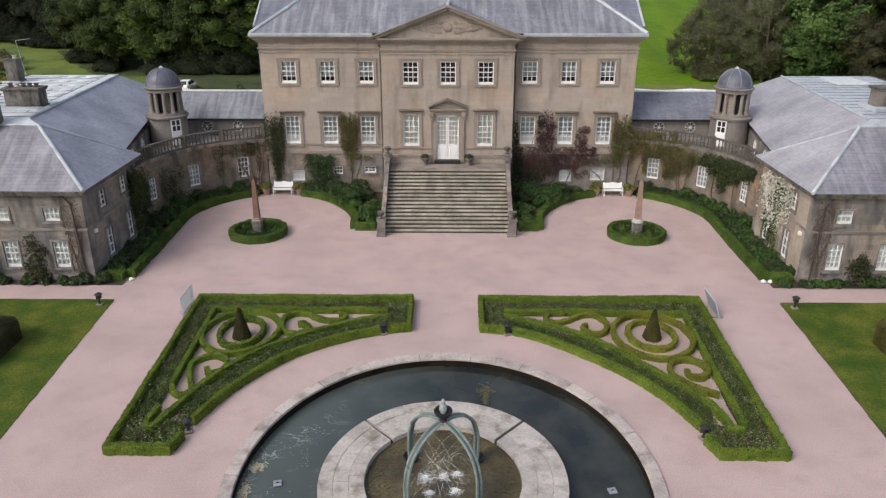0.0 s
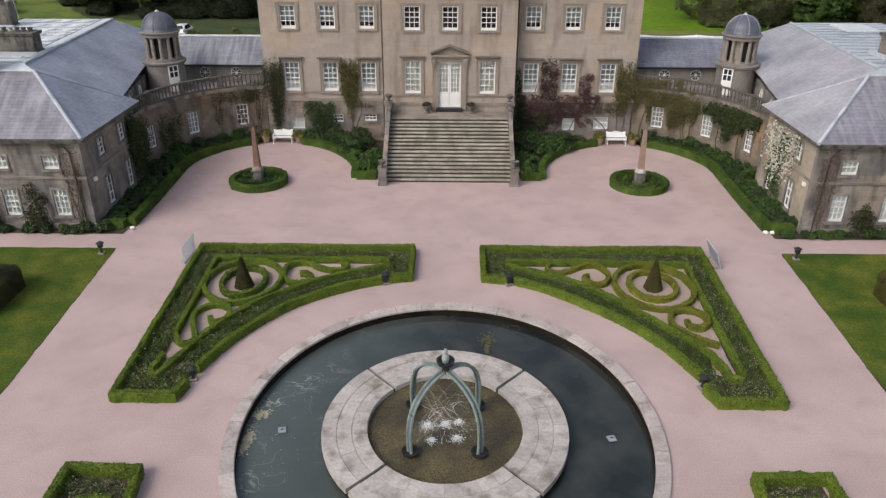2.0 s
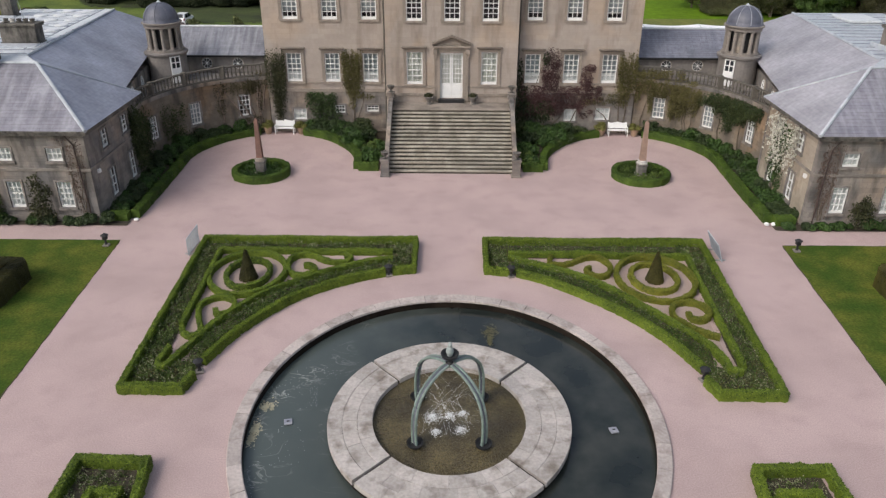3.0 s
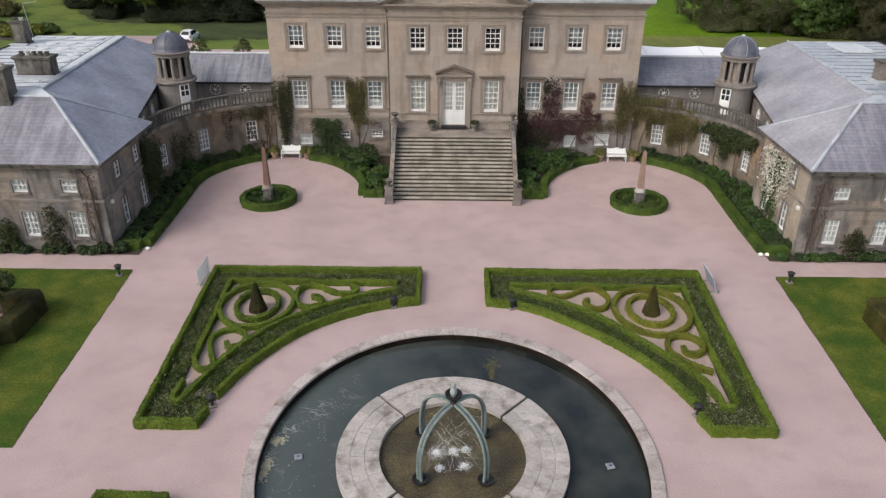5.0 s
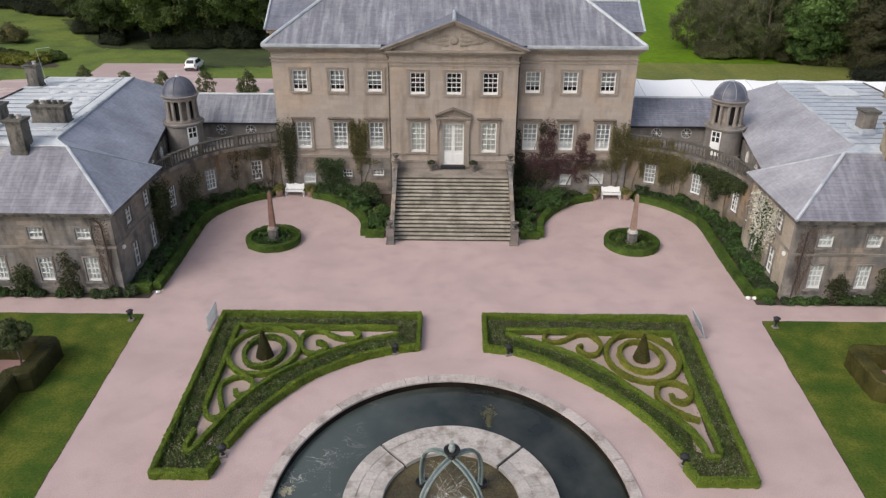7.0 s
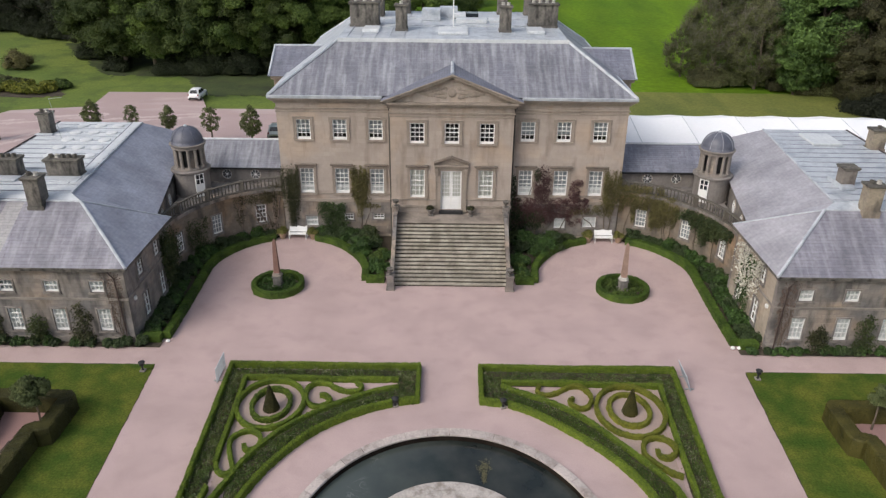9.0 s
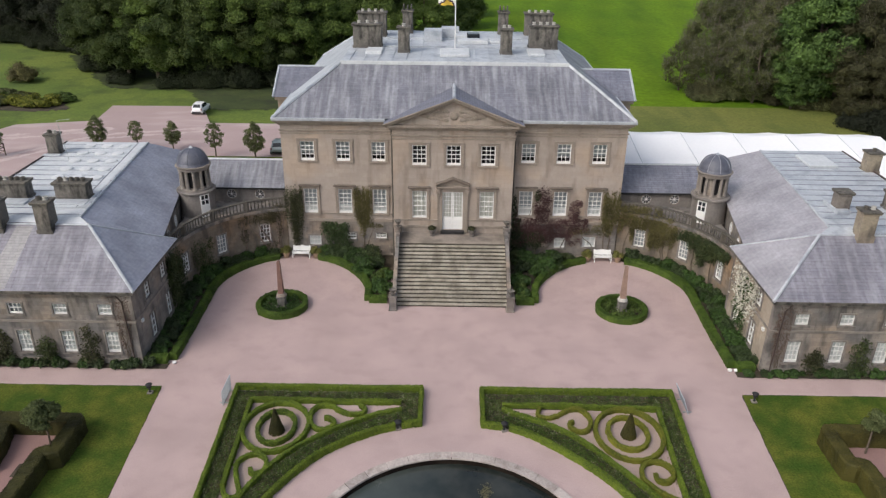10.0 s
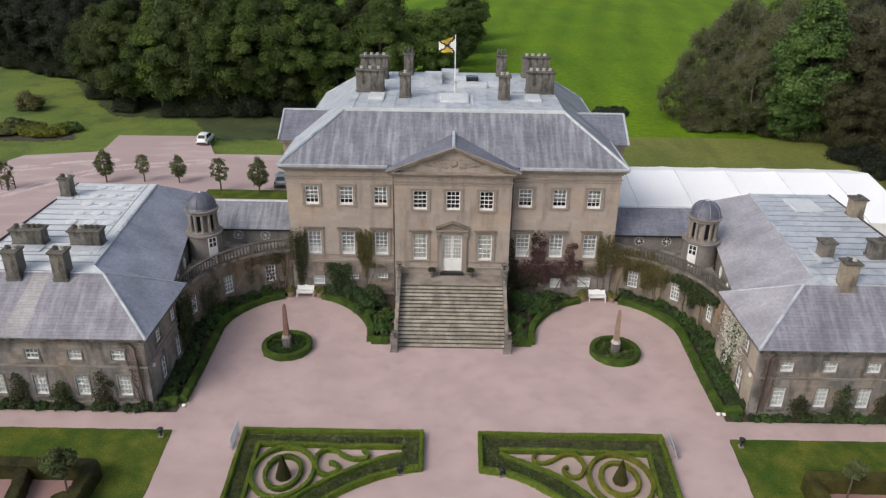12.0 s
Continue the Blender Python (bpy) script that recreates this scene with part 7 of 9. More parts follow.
    cone = thing("cone_topiary", "dark clipped cone-shaped yew in a round hedge" if s < 0 else "bronzed clipped cone-shaped yew in a round hedge", "topiary", cx, cy, 0, group="cone topiaries")
    rr = np.random.default_rng(99 + s)
    k = 4200
    z = 1.62 * (1 - np.sqrt(rr.random(k)))
    a = rr.uniform(0, 2 * math.pi, k)
    rad = 0.42 * (1 - z / 1.68) * rr.uniform(0.94, 1.06, k) + 0.02
    p = np.c_[rad * np.cos(a), rad * np.sin(a), z + 0.06]
    v, f = leaf_quads(p, 0.035, rr, np.c_[np.cos(a), np.sin(a), 0.35 + 0 * a], 0.7)
    core = lathe(bmesh.new(), [(0.26, 0.0), (0.4, 0.1), (0.27, 0.6), (0.13, 1.2), (0.0, 1.62)], 16)
    part("leaves", raw("leaves", v.tolist(), f.tolist(), HEDGE_DARK if s < 0 else HEDGE_BRONZE), None, cone)
    part("core", core, HEDGE_DARK if s < 0 else HEDGE_BRONZE, cone)
    # lower garden beds beyond the pool
    low = [(-9.72, -37.0), (-10.05, -34.68), (-12.38, -34.62), (-12.28, -47.0)] if s < 0 else [(9.88, -37.0), (10.2, -34.74), (12.58, -34.68), (12.4, -47.0)]
    hedge_runs(low, 0.26, 0.44, 121 + s, lbl, g)
    strip("bed_soil", M([(-10.1, -34.72), (-12.35, -34.72)]), M([(-9.5, -40.0), (-12.3, -40.0)]), SOIL, "dark planted soil of the lower parterre", "soil")
    spots = M([(rr.uniform(-12.15, -10.1), rr.uniform(-39.0, -34.95)) for _ in range(360)])
    planting("bedding_plants", spots[::2], rr, 0.034, PALE_PLANTS, "pale dried bedding plants in dark soil", per=9, height=0.3, spread=0.06)
    planting("bedding_plants", spots[1::2], rr, 0.04, PLANTS, "mixed green bedding plants in dark soil", per=12, height=0.2)
    low = [(-10.4, -40.0), (-10.45, -36.05), (-11.35, -36.05), (-11.4, -40.0)] if s < 0 else [(10.5, -40.0), (10.6, -35.8), (11.75, -35.8), (11.7, -40.0)]
    hedge_runs(low, 0.24, 0.4, 131 + s, lbl, g)


parterre(-1)
parterre(1)

# small lanterns at the gaps of the hedges and corners of the lawns


def ground_lantern(x, y, rz, h, label, group):
    ob = thing("garden_lantern", label, "lantern", x, y, 0.0 if abs(x) < 17 else 0.012, rz, group)
    part("base", boxes((-0.16, 0.16, -0.16, 0.16, 0, 0.1), bevel=0.02), LANTERN, ob, "grey stone base")
    part("post", lathe(bmesh.new(), [(0.09, 0.1), (0.06, 0.16), (0.05, h * 0.5), (0.09, h * 0.55)], 10), BLACK, ob)
    part("housing", boxes((-0.12, 0.12, -0.12, 0.12, h * 0.55, h * 0.9), bevel=0.03), BLACK, ob)
    part("roof", lathe(bmesh.new(), [(0.22, h * 0.9), (0.16, h * 0.96), (0.04, h * 1.05), (0, h * 1.1)], 8), BLACK, ob)


for s in (-1, 1):
    ground_lantern(-9.97 if s < 0 else 10.05, -29.3 if s < 0 else -29.52, 20, 0.62, "dark metal garden lantern in a hedge gap", "lanterns beside the parterre")
    ground_lantern(s * 3.03, -21.2, 20, 0.62, "dark metal garden lantern in a hedge gap", "lanterns beside the parterre")
    ground_lantern(s * 18.4, -18.15, 0, 0.7, "black lantern on a pale block at a lawn corner", "lanterns on the lawns")


def barrier(x, y, half, lean, bar, mat):
    ob = thing("metal_barrier", "grey metal crowd barrier standing against a hedge", "barrier", x, y, 0, 0, "metal barriers")
    frame_bar = tube(bmesh.new(), [(0, -half, 0.05), (0, half, 0.05), (lean, half, 1.0), (lean, -half, 1.0), (0, -half, 0.05)], 0.028, segs=6)
    part("frame", frame_bar, LEAD, ob)
    n = round(half * 24)
    for k in range(n + 1):
        at = half * (0.94 - 1.88 * k / n)
        part("bar", tube(bmesh.new(), [(lean * 0.03, at, 0.08), (lean * 0.98, at, 0.98)], bar, segs=5), mat, ob)
    for at in (-0.7 * half, 0.7 * half):
        part("foot", boxes((-0.25, 0.25, at - 0.03, at + 0.03, 0, 0.05)), GREY_METAL, ob)


barrier(-13.62, -18.4, 0.88, 0.02, 0.014, LEAD)
barrier(14.03, -18.62, 0.88, -0.34, 0.026, BAR_STEEL)

# ---- obelisks in round beds ----
for s in (-1, 1):
    cx, cy = s * 12.55, -7.38
    t = np.linspace(0, 2 * math.pi, 86, endpoint=False)
    hedge(np.c_[cx + 1.72 * np.cos(t), cy + 1.72 * np.sin(t)], 0.34, 0.46, 140 + s, "ring of clipped box hedge round an obelisk", HEDGE_DEEP, True, "hedge rings", 560)
    strip("bed_soil", np.c_[cx + 1.5 * np.cos(np.r_[t, 0]), cy + 1.5 * np.sin(np.r_[t, 0])], np.c_[cx + 0.05 * np.cos(np.r_[t, 0]), cy + 0.05 * np.sin(np.r_[t, 0])], SOIL, "dark soil in the round bed", "soil")
    rr = np.random.default_rng(150 + s)
    spots = []
    while len(spots) < 130:
        x, y = rr.uniform(-1.4, 1.4, 2)
        if 0.4 < math.hypot(x, y) < 1.42:
            spots.append((cx + x, cy + y))
    planting("bedding_plants", spots, rr, 0.075, PLANTS if s > 0 else SHRUB, "leafy green plants round the obelisk", per=24, height=0.3)
    lab = "pale stone obelisk with a white collar" if s > 0 else "weathered reddish stone obelisk"
    ob = thing("obelisk", lab, "obelisk", cx, cy, 0, 0, "obelisks in the forecourt")
    base = boxes((-0.36, 0.36, -0.36, 0.36, 0.0, 0.25), (-0.28, 0.28, -0.28, 0.28, 0.25, 0.85), (-0.34, 0.34, -0.34, 0.34, 0.85, 0.97), bevel=0.02)
    part("pedestal", base, STONE_GREY, ob, "grey stone pedestal")
    part("collar", lathe(bmesh.new(), [(0.34, 0.97), (0.36, 1.04), (0.29, 1.1), (0.31, 1.17), (0.24, 1.22)], 20), material("pale_collar_stone", (0.58, 0.56, 0.52), (0.44, 0.42, 0.39), 0.85, 2, 9, 0.2, 0.15) if s > 0 else TRIM, ob)
    bm = bmesh.new()
    lo = [bm.verts.new((x * 0.2, y * 0.2, 1.2)) for x, y in ((-1, -1), (1, -1), (1, 1), (-1, 1))]
    hi = [bm.verts.new((x * 0.105, y * 0.105, 3.72)) for x, y in ((-1, -1), (1, -1), (1, 1), (-1, 1))]
    tip = bm.verts.new((0, 0, 3.88))
    for i in range(4):
        j = (i + 1) % 4
        bm.faces.new((lo[i], lo[j], hi[j], hi[i]))
        bm.faces.new((hi[i], hi[j], tip))
    part("shaft", bm, material("obelisk_stone", (0.23, 0.125, 0.10), (0.17, 0.10, 0.082), 0.9, 1.2, 8, 0.3, 0.15, stain=(0.10, 0.085, 0.07), stain_amount=0.6) if s < 0 else material("pale_obelisk_stone", (0.35, 0.235, 0.185), (0.27, 0.185, 0.145), 0.9, 1.2, 8, 0.3, 0.12, stain=(0.2, 0.15, 0.12), stain_amount=0.5), ob, "tapering square shaft")

# ---- forecourt beds ----
SHRUBS = {}


def shrub(x, y, w, d, h, mat, seed, name="shrub", label="dark leafy garden shrub in a bed", category="shrub", z=None, leaf=0.09, per=110):
    key = (round(w, 1), round(d, 1), round(h, 1), mat.name, seed % 3, leaf)
    if key not in SHRUBS:
        SHRUBS[key] = shrub_data(seed, w, d, h, mat, leaf, per, max(6, int(5 + 5 * w * d)))
    ob = new(name, SHRUBS[key])
    ob.matrix_basis = pose(x, y, (rise(x, y) + 0.03 if z is None else z), 0, 0, seed * 47 % 360 if abs(w - d) < 0.3 else 0)
    return tagged(ob, label, category)


for s in (-1, 1):
    g = "forecourt hedges"
    curve = [(-14.35, 0.2), (-15.6, -0.45), (-16.9, -1.65), (-17.9, -3.1), (-18.35, -4.6), (-18.35, -7.0), (-18.25, -10.5), (-18.2, -14.55)]
    path = smooth_path(mirror(curve, s))
    hedge(path, 0.5, 0.5, 160 + s, "long clipped green hedge curving along the forecourt", HEDGE_DEEP, group=g, leaves=600)
    wall_side = [(-13.9, 1.0), (-16.0, 0.35), (-17.9, -1.1), (-19.2, -2.9), (-20.0, -5.0), (-20.3, -7.3), (-19.95, -10.5), (-19.95, -15.0)]
    strip("bed_soil", smooth_path(mirror(curve, s)), smooth_path(mirror(wall_side, s)), SOIL, "dark soil of the border along the screen wall", "soil")
    stair = [(-11.0, 0.25), (-9.7, -0.35), (-8.4, -1.35), (-7.1, -3.0), (-6.45, -4.6), (-6.3, -6.3)]
    hedge(smooth_path(mirror(stair, s)), 0.5, 0.5, 164 + s, "clipped green hedge curving beside the stairs", HEDGE_DEEP, group=g, leaves=600)
    hedge(line(*mirror([(-6.2, -6.4), (-4.85, -6.4)], s)), 0.5, 0.5, 168 + s, "short clipped green hedge beside the stairs", HEDGE_DEEP, group=g, leaves=600)
    strip("bed_soil", smooth_path(mirror(stair, s)), smooth_path(mirror([(-11.0, 1.05), (-8.0, 1.05), (-4.8, 0.9), (-4.8, -2.5), (-4.8, -5.0), (-4.8, -6.3)], s)), SOIL, "dark soil of the bed beside the stairs", "soil")
    hedge(line(*mirror([(-18.45, -14.75), (-19.6, -14.75)], s)), 0.6, 0.5, 170 + s, "short clipped green hedge at the corner of the pavilion", HEDGE_DEEP, group=g)
    rr = random.Random(200 + s)
    inner, outer = smooth_path(mirror(curve, s), step=0.9), smooth_path(mirror(wall_side, s), step=1.05)
    k = min(len(inner), len(outer))
    for i in range(1, k - 1):
        a, b = inner[i * len(inner) // k], outer[i * len(outer) // k]
        for t in (0.62, 0.86):
            w, h = rr.uniform(0.7, 1.0), rr.uniform(0.5, 0.8) if t < 0.7 else (rr.uniform(0.8, 1.5) if i < k * 0.55 else rr.uniform(0.5, 0.9))
            mat = rr.choice([SHRUB, SHRUB_DARK, SHRUB_DARK, SHRUB] if s < 0 else [SHRUB, SHRUB, SHRUB_DARK])
            shrub(a[0] + (b[0] - a[0]) * t, a[1] + (b[1] - a[1]) * t, w, w, h, mat, rr.randrange(3))
    for i in range(17):
        x = rr.uniform(5.2, 10.6)
        y = rr.uniform(max(-4.2, 1.3 - (10.9 - x) * 0.9), 0.6)
        w = rr.uniform(0.8, 1.2)
        mat = rr.choice([SHRUB, SHRUB_DARK, SHRUB_DARK, OLIVE, SHRUB])
        shrub(s * x, y, w, w, rr.uniform(0.8, 1.7), mat, rr.randrange(3))
    for i in range(7):
        shrub(s * rr.uniform(4.95, 5.9), rr.uniform(-5.9, -2.0), 0.7, 0.7, rr.uniform(0.5, 0.9), rr.choice([SHRUB, PLANTS, SHRUB]), rr.randrange(3))
    # bushes along the pavilion front
    strip("bed_soil", mirror([(-18.3, -15.62), (-40, -15.62)], s), mirror([(-18.3, -14.95), (-40, -14.95)], s), SOIL, "dark soil of the border below the pavilion", "soil")
    for i in range(26):
        x = 19.0 + 20 * (i + rr.random()) / 26
        w = rr.uniform(0.5, 0.9)
        shrub(s * x, -15.3 - 0.15 * rr.random(), w, 0.5, rr.uniform(0.35, 0.8), rr.choice([SHRUB_DARK, SHRUB_DARK, SHRUB]), rr.randrange(3), label="low dark shrub in the pavilion border")
    # bench with a pot at either end
    bench = thing("garden_bench", "white-painted wooden garden bench with a shaped back", "bench", s * 12.55, 0.55, rise(0, 0.55), 0, "white benches")
    part("seat", boxes(*[(-0.72, 0.72, -0.28 + 0.1 * k, -0.2 + 0.1 * k, 0.42, 0.455) for k in range(5)]), WHITE, bench)
    bm = bmesh.new()
    nb = 16
    top = [0.88 + (0.09 * math.exp(-((i / nb - 0.5) / 0.16) ** 2) + 0.05 * (abs(i / nb - 0.5) > 0.42)) for i in range(nb + 1)]
    xs = [-0.72 + 1.44 * i / nb for i in range(nb + 1)]
    f0 = [[bm.verts.new((x, 0.20 + 0.1 * (z > 0.6), z)) for z in (0.5, t)] for x, t in zip(xs, top)]
    f1 = [[bm.verts.new((x, 0.24 + 0.1 * (z > 0.6), z)) for z in (0.5, t)] for x, t in zip(xs, top)]
    for p, q, u, v in zip(f0, f0[1:], f1, f1[1:]):
        bm.faces.new((p[0], q[0], q[1], p[1]))
        bm.faces.new((u[0], u[1], v[1], v[0]))
        bm.faces.new((p[1], q[1], v[1], u[1]))
    part("backrest", bm, WHITE, bench)
    for x in (-0.69, 0.69):
        part("armrest", boxes((x - 0.03, x + 0.03, -0.3, 0.25, 0.62, 0.66), (x - 0.03, x + 0.03, -0.3, -0.24, 0.455, 0.62)), WHITE, bench)
        for y in (-0.27, 0.24):
            part("leg", boxes((x - 0.03, x + 0.03, y - 0.03, y + 0.03, 0, 0.42)), WHITE, bench)
    for x in (-1.25, 1.25):
        pot = thing("planted_pot", "clay pot holding a yellow-green bushy plant", "plant pot", s * 12.55 + x, 0.45, rise(0, 0.45), 0, "pots beside the benches")
        part("pot", lathe(bmesh.new(), [(0, 0), (0.2, 0), (0.3, 0.42), (0.33, 0.45), (0.33, 0.52), (0.27, 0.52), (0.26, 0.44), (0, 0.44)], 18), TERRACOTTA, pot)
        part("plant", shrub_data(int(7 + x), 0.6, 0.6, 0.7, leafy("pot_plant_leaves", (0.07, 0.075, 0.02), (0.25, 0.24, 0.07)), 0.06, 90, 7), None, pot, "", pose(0, 0, 0.42))
    for x in (1.6,):
        pot = thing("door_pot", "grey stone pot with a small dark plant beside the door", "plant pot", s * x, -0.6, TOP_Z, 0, "pots beside the door")
        part("pot", lathe(bmesh.new(), [(0, 0), (0.2, 0), (0.2, 0.08), (0.14, 0.14), (0.3, 0.45), (0.34, 0.48), (0.34, 0.56), (0.27, 0.56), (0, 0.5)], 16), STONE_GREY, pot)
        part("plant", shrub_data(5, 0.45, 0.45, 0.42, IVY, 0.05, 70, 6), None, pot, "", pose(0, 0, 0.46))
    for k in range(2 if s > 0 else 1):
        bm = bmesh.new()
        bmesh.ops.create_icosphere(bm, subdivisions=2, radius=0.16)
        for v in bm.verts:
            v.co *= 0.85 + 0.3 * noise.noise(v.co * 4 + Vector((k, s, 0)))
            v.co.z *= 0.75
        ob = part("white_stone", bm, WHITE, None, "white-painted round stone at the corner of the bed", pose(s * (18.0 + 0.42 * k), -14.95, 0.12))
        tagged(ob, category="stone", group="white stones")

# ---- climbers on the walls ----


def climber(name, place, patches, rng, mat, label, leaf=0.07, dens=150, stems=None, thick=0.18, avoid=(), stem=0.05, wood=None):
    """Leaves over rounded patches (u, z, half-width, half-height) of a wall."""
    pts, ups = [], []
    for u, z, w, h in patches:
        k = int(dens * w * h * 4)
        a, r = rng.uniform(0, 2 * math.pi, k), np.sqrt(rng.random(k)) * rng.uniform(0.75, 1.1, k)
        for uu, zz, dd in zip(u + w * r * np.cos(a), z + h * r * np.sin(a), rng.random(k)):
            if zz < 0.1 or any(a - 0.05 < uu < b + 0.05 and c - 0.1 < zz < d + 0.05 for a, b, c, d in avoid):
                continue
            p = place(uu, 0.03 + thick * dd * dd, zz)
            q = place(uu, 1.03, zz)
            pts.append(p)
            ups.append((q[0] - p[0], q[1] - p[1], 0.3))
    v, f = leaf_quads(np.array(pts), leaf, rng, np.array(ups), 0.8)
    ob = thing(name, label, "climber", *place(patches[0][0], 0.05, 0.1))
    inv = ob.matrix_basis.inverted()
    lv = part("leaves", raw("leaves", v.tolist(), f.tolist(), mat), None, ob, "", inv)
    r = random.Random(7)
    for u0, u1, z1 in stems or [(patches[0][0], patches[-1][0], patches[-1][1])]:
        pts = [Vector(place(u0 + (u1 - u0) * t + r.uniform(-0.1, 0.1), 0.05, 0.1 + (z1 - 0.1) * t)) for t in np.linspace(0, 1, 8)]
        part("stem", tube(bmesh.new(), pts, stem, stem * 0.4, segs=5), wood or BARK, ob, "", inv)
    return ob


wing = lambda u, d, z: (u, WING_Y - d, z)
rng = np.random.default_rng(31)


def strands(u0, u1, top, low, n, r, w=0.14):
    """Hanging strands as narrow patches of uneven length between u0 and u1."""
    out = []
    for _ in range(n):
        u = r.uniform(u0, u1)
        mid = 1 - abs((u - u0) / (u1 - u0) * 2 - 1) ** 2
        z1 = top - r.uniform(0, 0.5)
        z0 = low + (z1 - low) * (1 - mid) * r.uniform(0.2, 0.8)
        out.append((u, (z0 + z1) / 2, r.uniform(0.6, 1.4) * w, max(0.2, (z1 - z0) / 2)))
    return out


pr_ = random.Random(17)
climber("climbing_plant", wing, strands(-13.65, -12.2, 6.6, 1.1, 30, pr_), rng, IVY, "dark green climber hanging at the corner of the mansion", dens=105, leaf=0.055, thick=0.4, avoid=holes)
YELLOW = leafy("yellow_climber_leaves", (0.05, 0.048, 0.02), (0.19, 0.168, 0.065))
climber("climbing_plant", wing, strands(-8.05, -6.55, 6.6, 2.6, 30, pr_, 0.17) + [(-7.3, 3.7, 0.3, 0.5), (-7.0, 3.2, 0.6, 0.4), (-6.3, 3.0, 0.7, 0.25), (-7.4, 2.5, 0.35, 0.6)], rng, YELLOW, "yellow-green climber between windows of the mansion", dens=150, leaf=0.05, thick=0.3, stems=[(-7.3, -7.3, 6.2), (-7.2, -6.4, 3.6)], avoid=holes)
climber("climbing_plant", wing, [(-9.7, 2.5, 1.1, 0.8), (-9.4, 1.6, 1.1, 0.9), (-10.2, 3.0, 0.7, 0.4), (-8.9, 2.9, 0.4, 0.4)], rng, SHRUB_DARK, "dense dark shrub trained on the basement wall", dens=230, thick=0.7)
red = [(7.35, 5.4, 0.75, 1.35), (8.7, 2.6, 1.6, 0.6), (10.4, 3.3, 0.8, 0.7), (7.3, 4.3, 0.7, 0.8), (7.2, 3.3, 1.2, 0.7), (6.0, 3.2, 1.0, 0.6), (8.6, 3.4, 1.1, 0.5), (9.9, 4.4, 0.5, 0.8), (9.9, 3.6, 0.8, 0.5), (6.3, 2.4, 1.3, 0.8), (7.7, 2.3, 0.9, 0.7), (5.3, 4.0, 0.35, 0.9)]
for _ in range(90):
    u = pr_.uniform(5.0, 11.2)
    red.append((u, pr_.uniform(1.6, 6.4 if abs(u - 7.3) < 0.7 else (5.4 if abs(u - 10.1) < 0.6 else 4.2)), pr_.uniform(0.12, 0.4), pr_.uniform(0.12, 0.4)))
climber("red_creeper", wing, red, rng, IVY_RED, "dull red creeper spreading over the mansion's wall", dens=200, leaf=0.05, thick=0.3, stems=[(7.0, 7.2, 6.0), (6.4, 8.0, 4.0), (8.5, 10.5, 4.5), (7.0, 9.6, 3.4), (7.1, 5.6, 3.0)], avoid=holes)
climber("climbing_plant", wing, [(5.05, 5.0, 0.25, 0.9), (5.2, 3.0, 0.5, 1.6), (5.5, 1.8, 0.9, 1.2), (6.9, 2.0, 0.9, 0.9), (6.9, 5.9, 0.25, 0.6)], rng, SHRUB_DARK, "dark climber in the corner of the mansion", dens=150, thick=0.4, avoid=holes)
brown_hang = strands(12.1, 13.65, 6.6, 2.2, 20, pr_, 0.15) + [(11.2, 2.8, 0.9, 0.3), (10.2, 2.7, 0.7, 0.25), (12.4, 3.0, 0.9, 0.7), (12.9, 3.9, 0.7, 0.8)]
climber("climbing_plant", wing, brown_hang, rng, YELLOW, "brown-green climber at the mansion's corner", dens=150, leaf=0.05, thick=0.4, stems=[(13.0, 13.2, 6.4), (12.8, 12.4, 4.5), (12.9, 10.2, 2.9)], avoid=holes)


def quad_place(s):
    def place(u, d, z):
        a = radians(u / QR * 180 / math.pi + A0)
        r = QR - d
        return (s * -(-QC[0] + r * math.cos(a)), QC[1] + r * math.sin(a), z)
    return place


rng = np.random.default_rng(37)
QL, QRT = quad_place(-1), quad_place(1)
quad_avoid = [(u - 0.42, u + 0.42, 1.6, 3.15) for u in (1.85, 5.6, 9.5)]
climber("climbing_plant", QL, [(1.0, 4.1, 1.0, 0.4), (2.6, 3.8, 1.3, 0.4), (0.7, 2.8, 0.3, 1.2), (3.6, 2.6, 0.4, 0.9), (0.6, 4.6, 0.6, 0.3), (1.4, 1.2, 1.0, 0.5)] + strands(0.1, 4.2, 4.5, 3.0, 16, pr_, 0.2), rng, VINE_BROWN, "thin brown climber over the curved wall", dens=120, leaf=0.05, stems=[(1.0, 0.6, 4.0), (1.0, 2.6, 4.0), (1.0, 1.6, 4.1), (0.9, 0.2, 3.8), (0.95, 0.8, 4.2), (1.2, 3.4, 3.9), (3.4, 3.7, 3.8)], avoid=quad_avoid, stem=0.09, wood=PALE_BARK)
climber("climbing_plant", QL, strands(10.2, 11.7, 4.3, 0.3, 22, pr_, 0.2) + strands(6.6, 8.9, 3.9, 0.4, 18, pr_, 0.2) + [(7.2, 1.1, 1.2, 0.6)], rng, OLIVE, "dark climber round the end of the curved wall", dens=55, thick=0.5, leaf=0.06, avoid=quad_avoid)
climber("climbing_plant", QRT, [(pr_.uniform(0, 4.6), pr_.uniform(3.6, 5.1), pr_.uniform(0.2, 0.5), pr_.uniform(0.12, 0.3)) for _ in range(26)] + [(0.7, 4.0, 0.9, 0.7), (2.2, 3.9, 1.1, 0.55), (3.3, 4.0, 0.8, 0.5), (0.5, 4.8, 0.6, 0.4)] + strands(0.1, 4.8, 4.4, 1.6, 34, pr_, 0.2), rng, YELLOW, "brown-green climber along the curved wall's top", dens=250, leaf=0.05, thick=0.45, stems=[(4.0, 3.8, 4.0), (0.6, 1.0, 4.0), (3.9, 3.4, 3.9), (4.1, 4.6, 3.6)], avoid=quad_avoid)
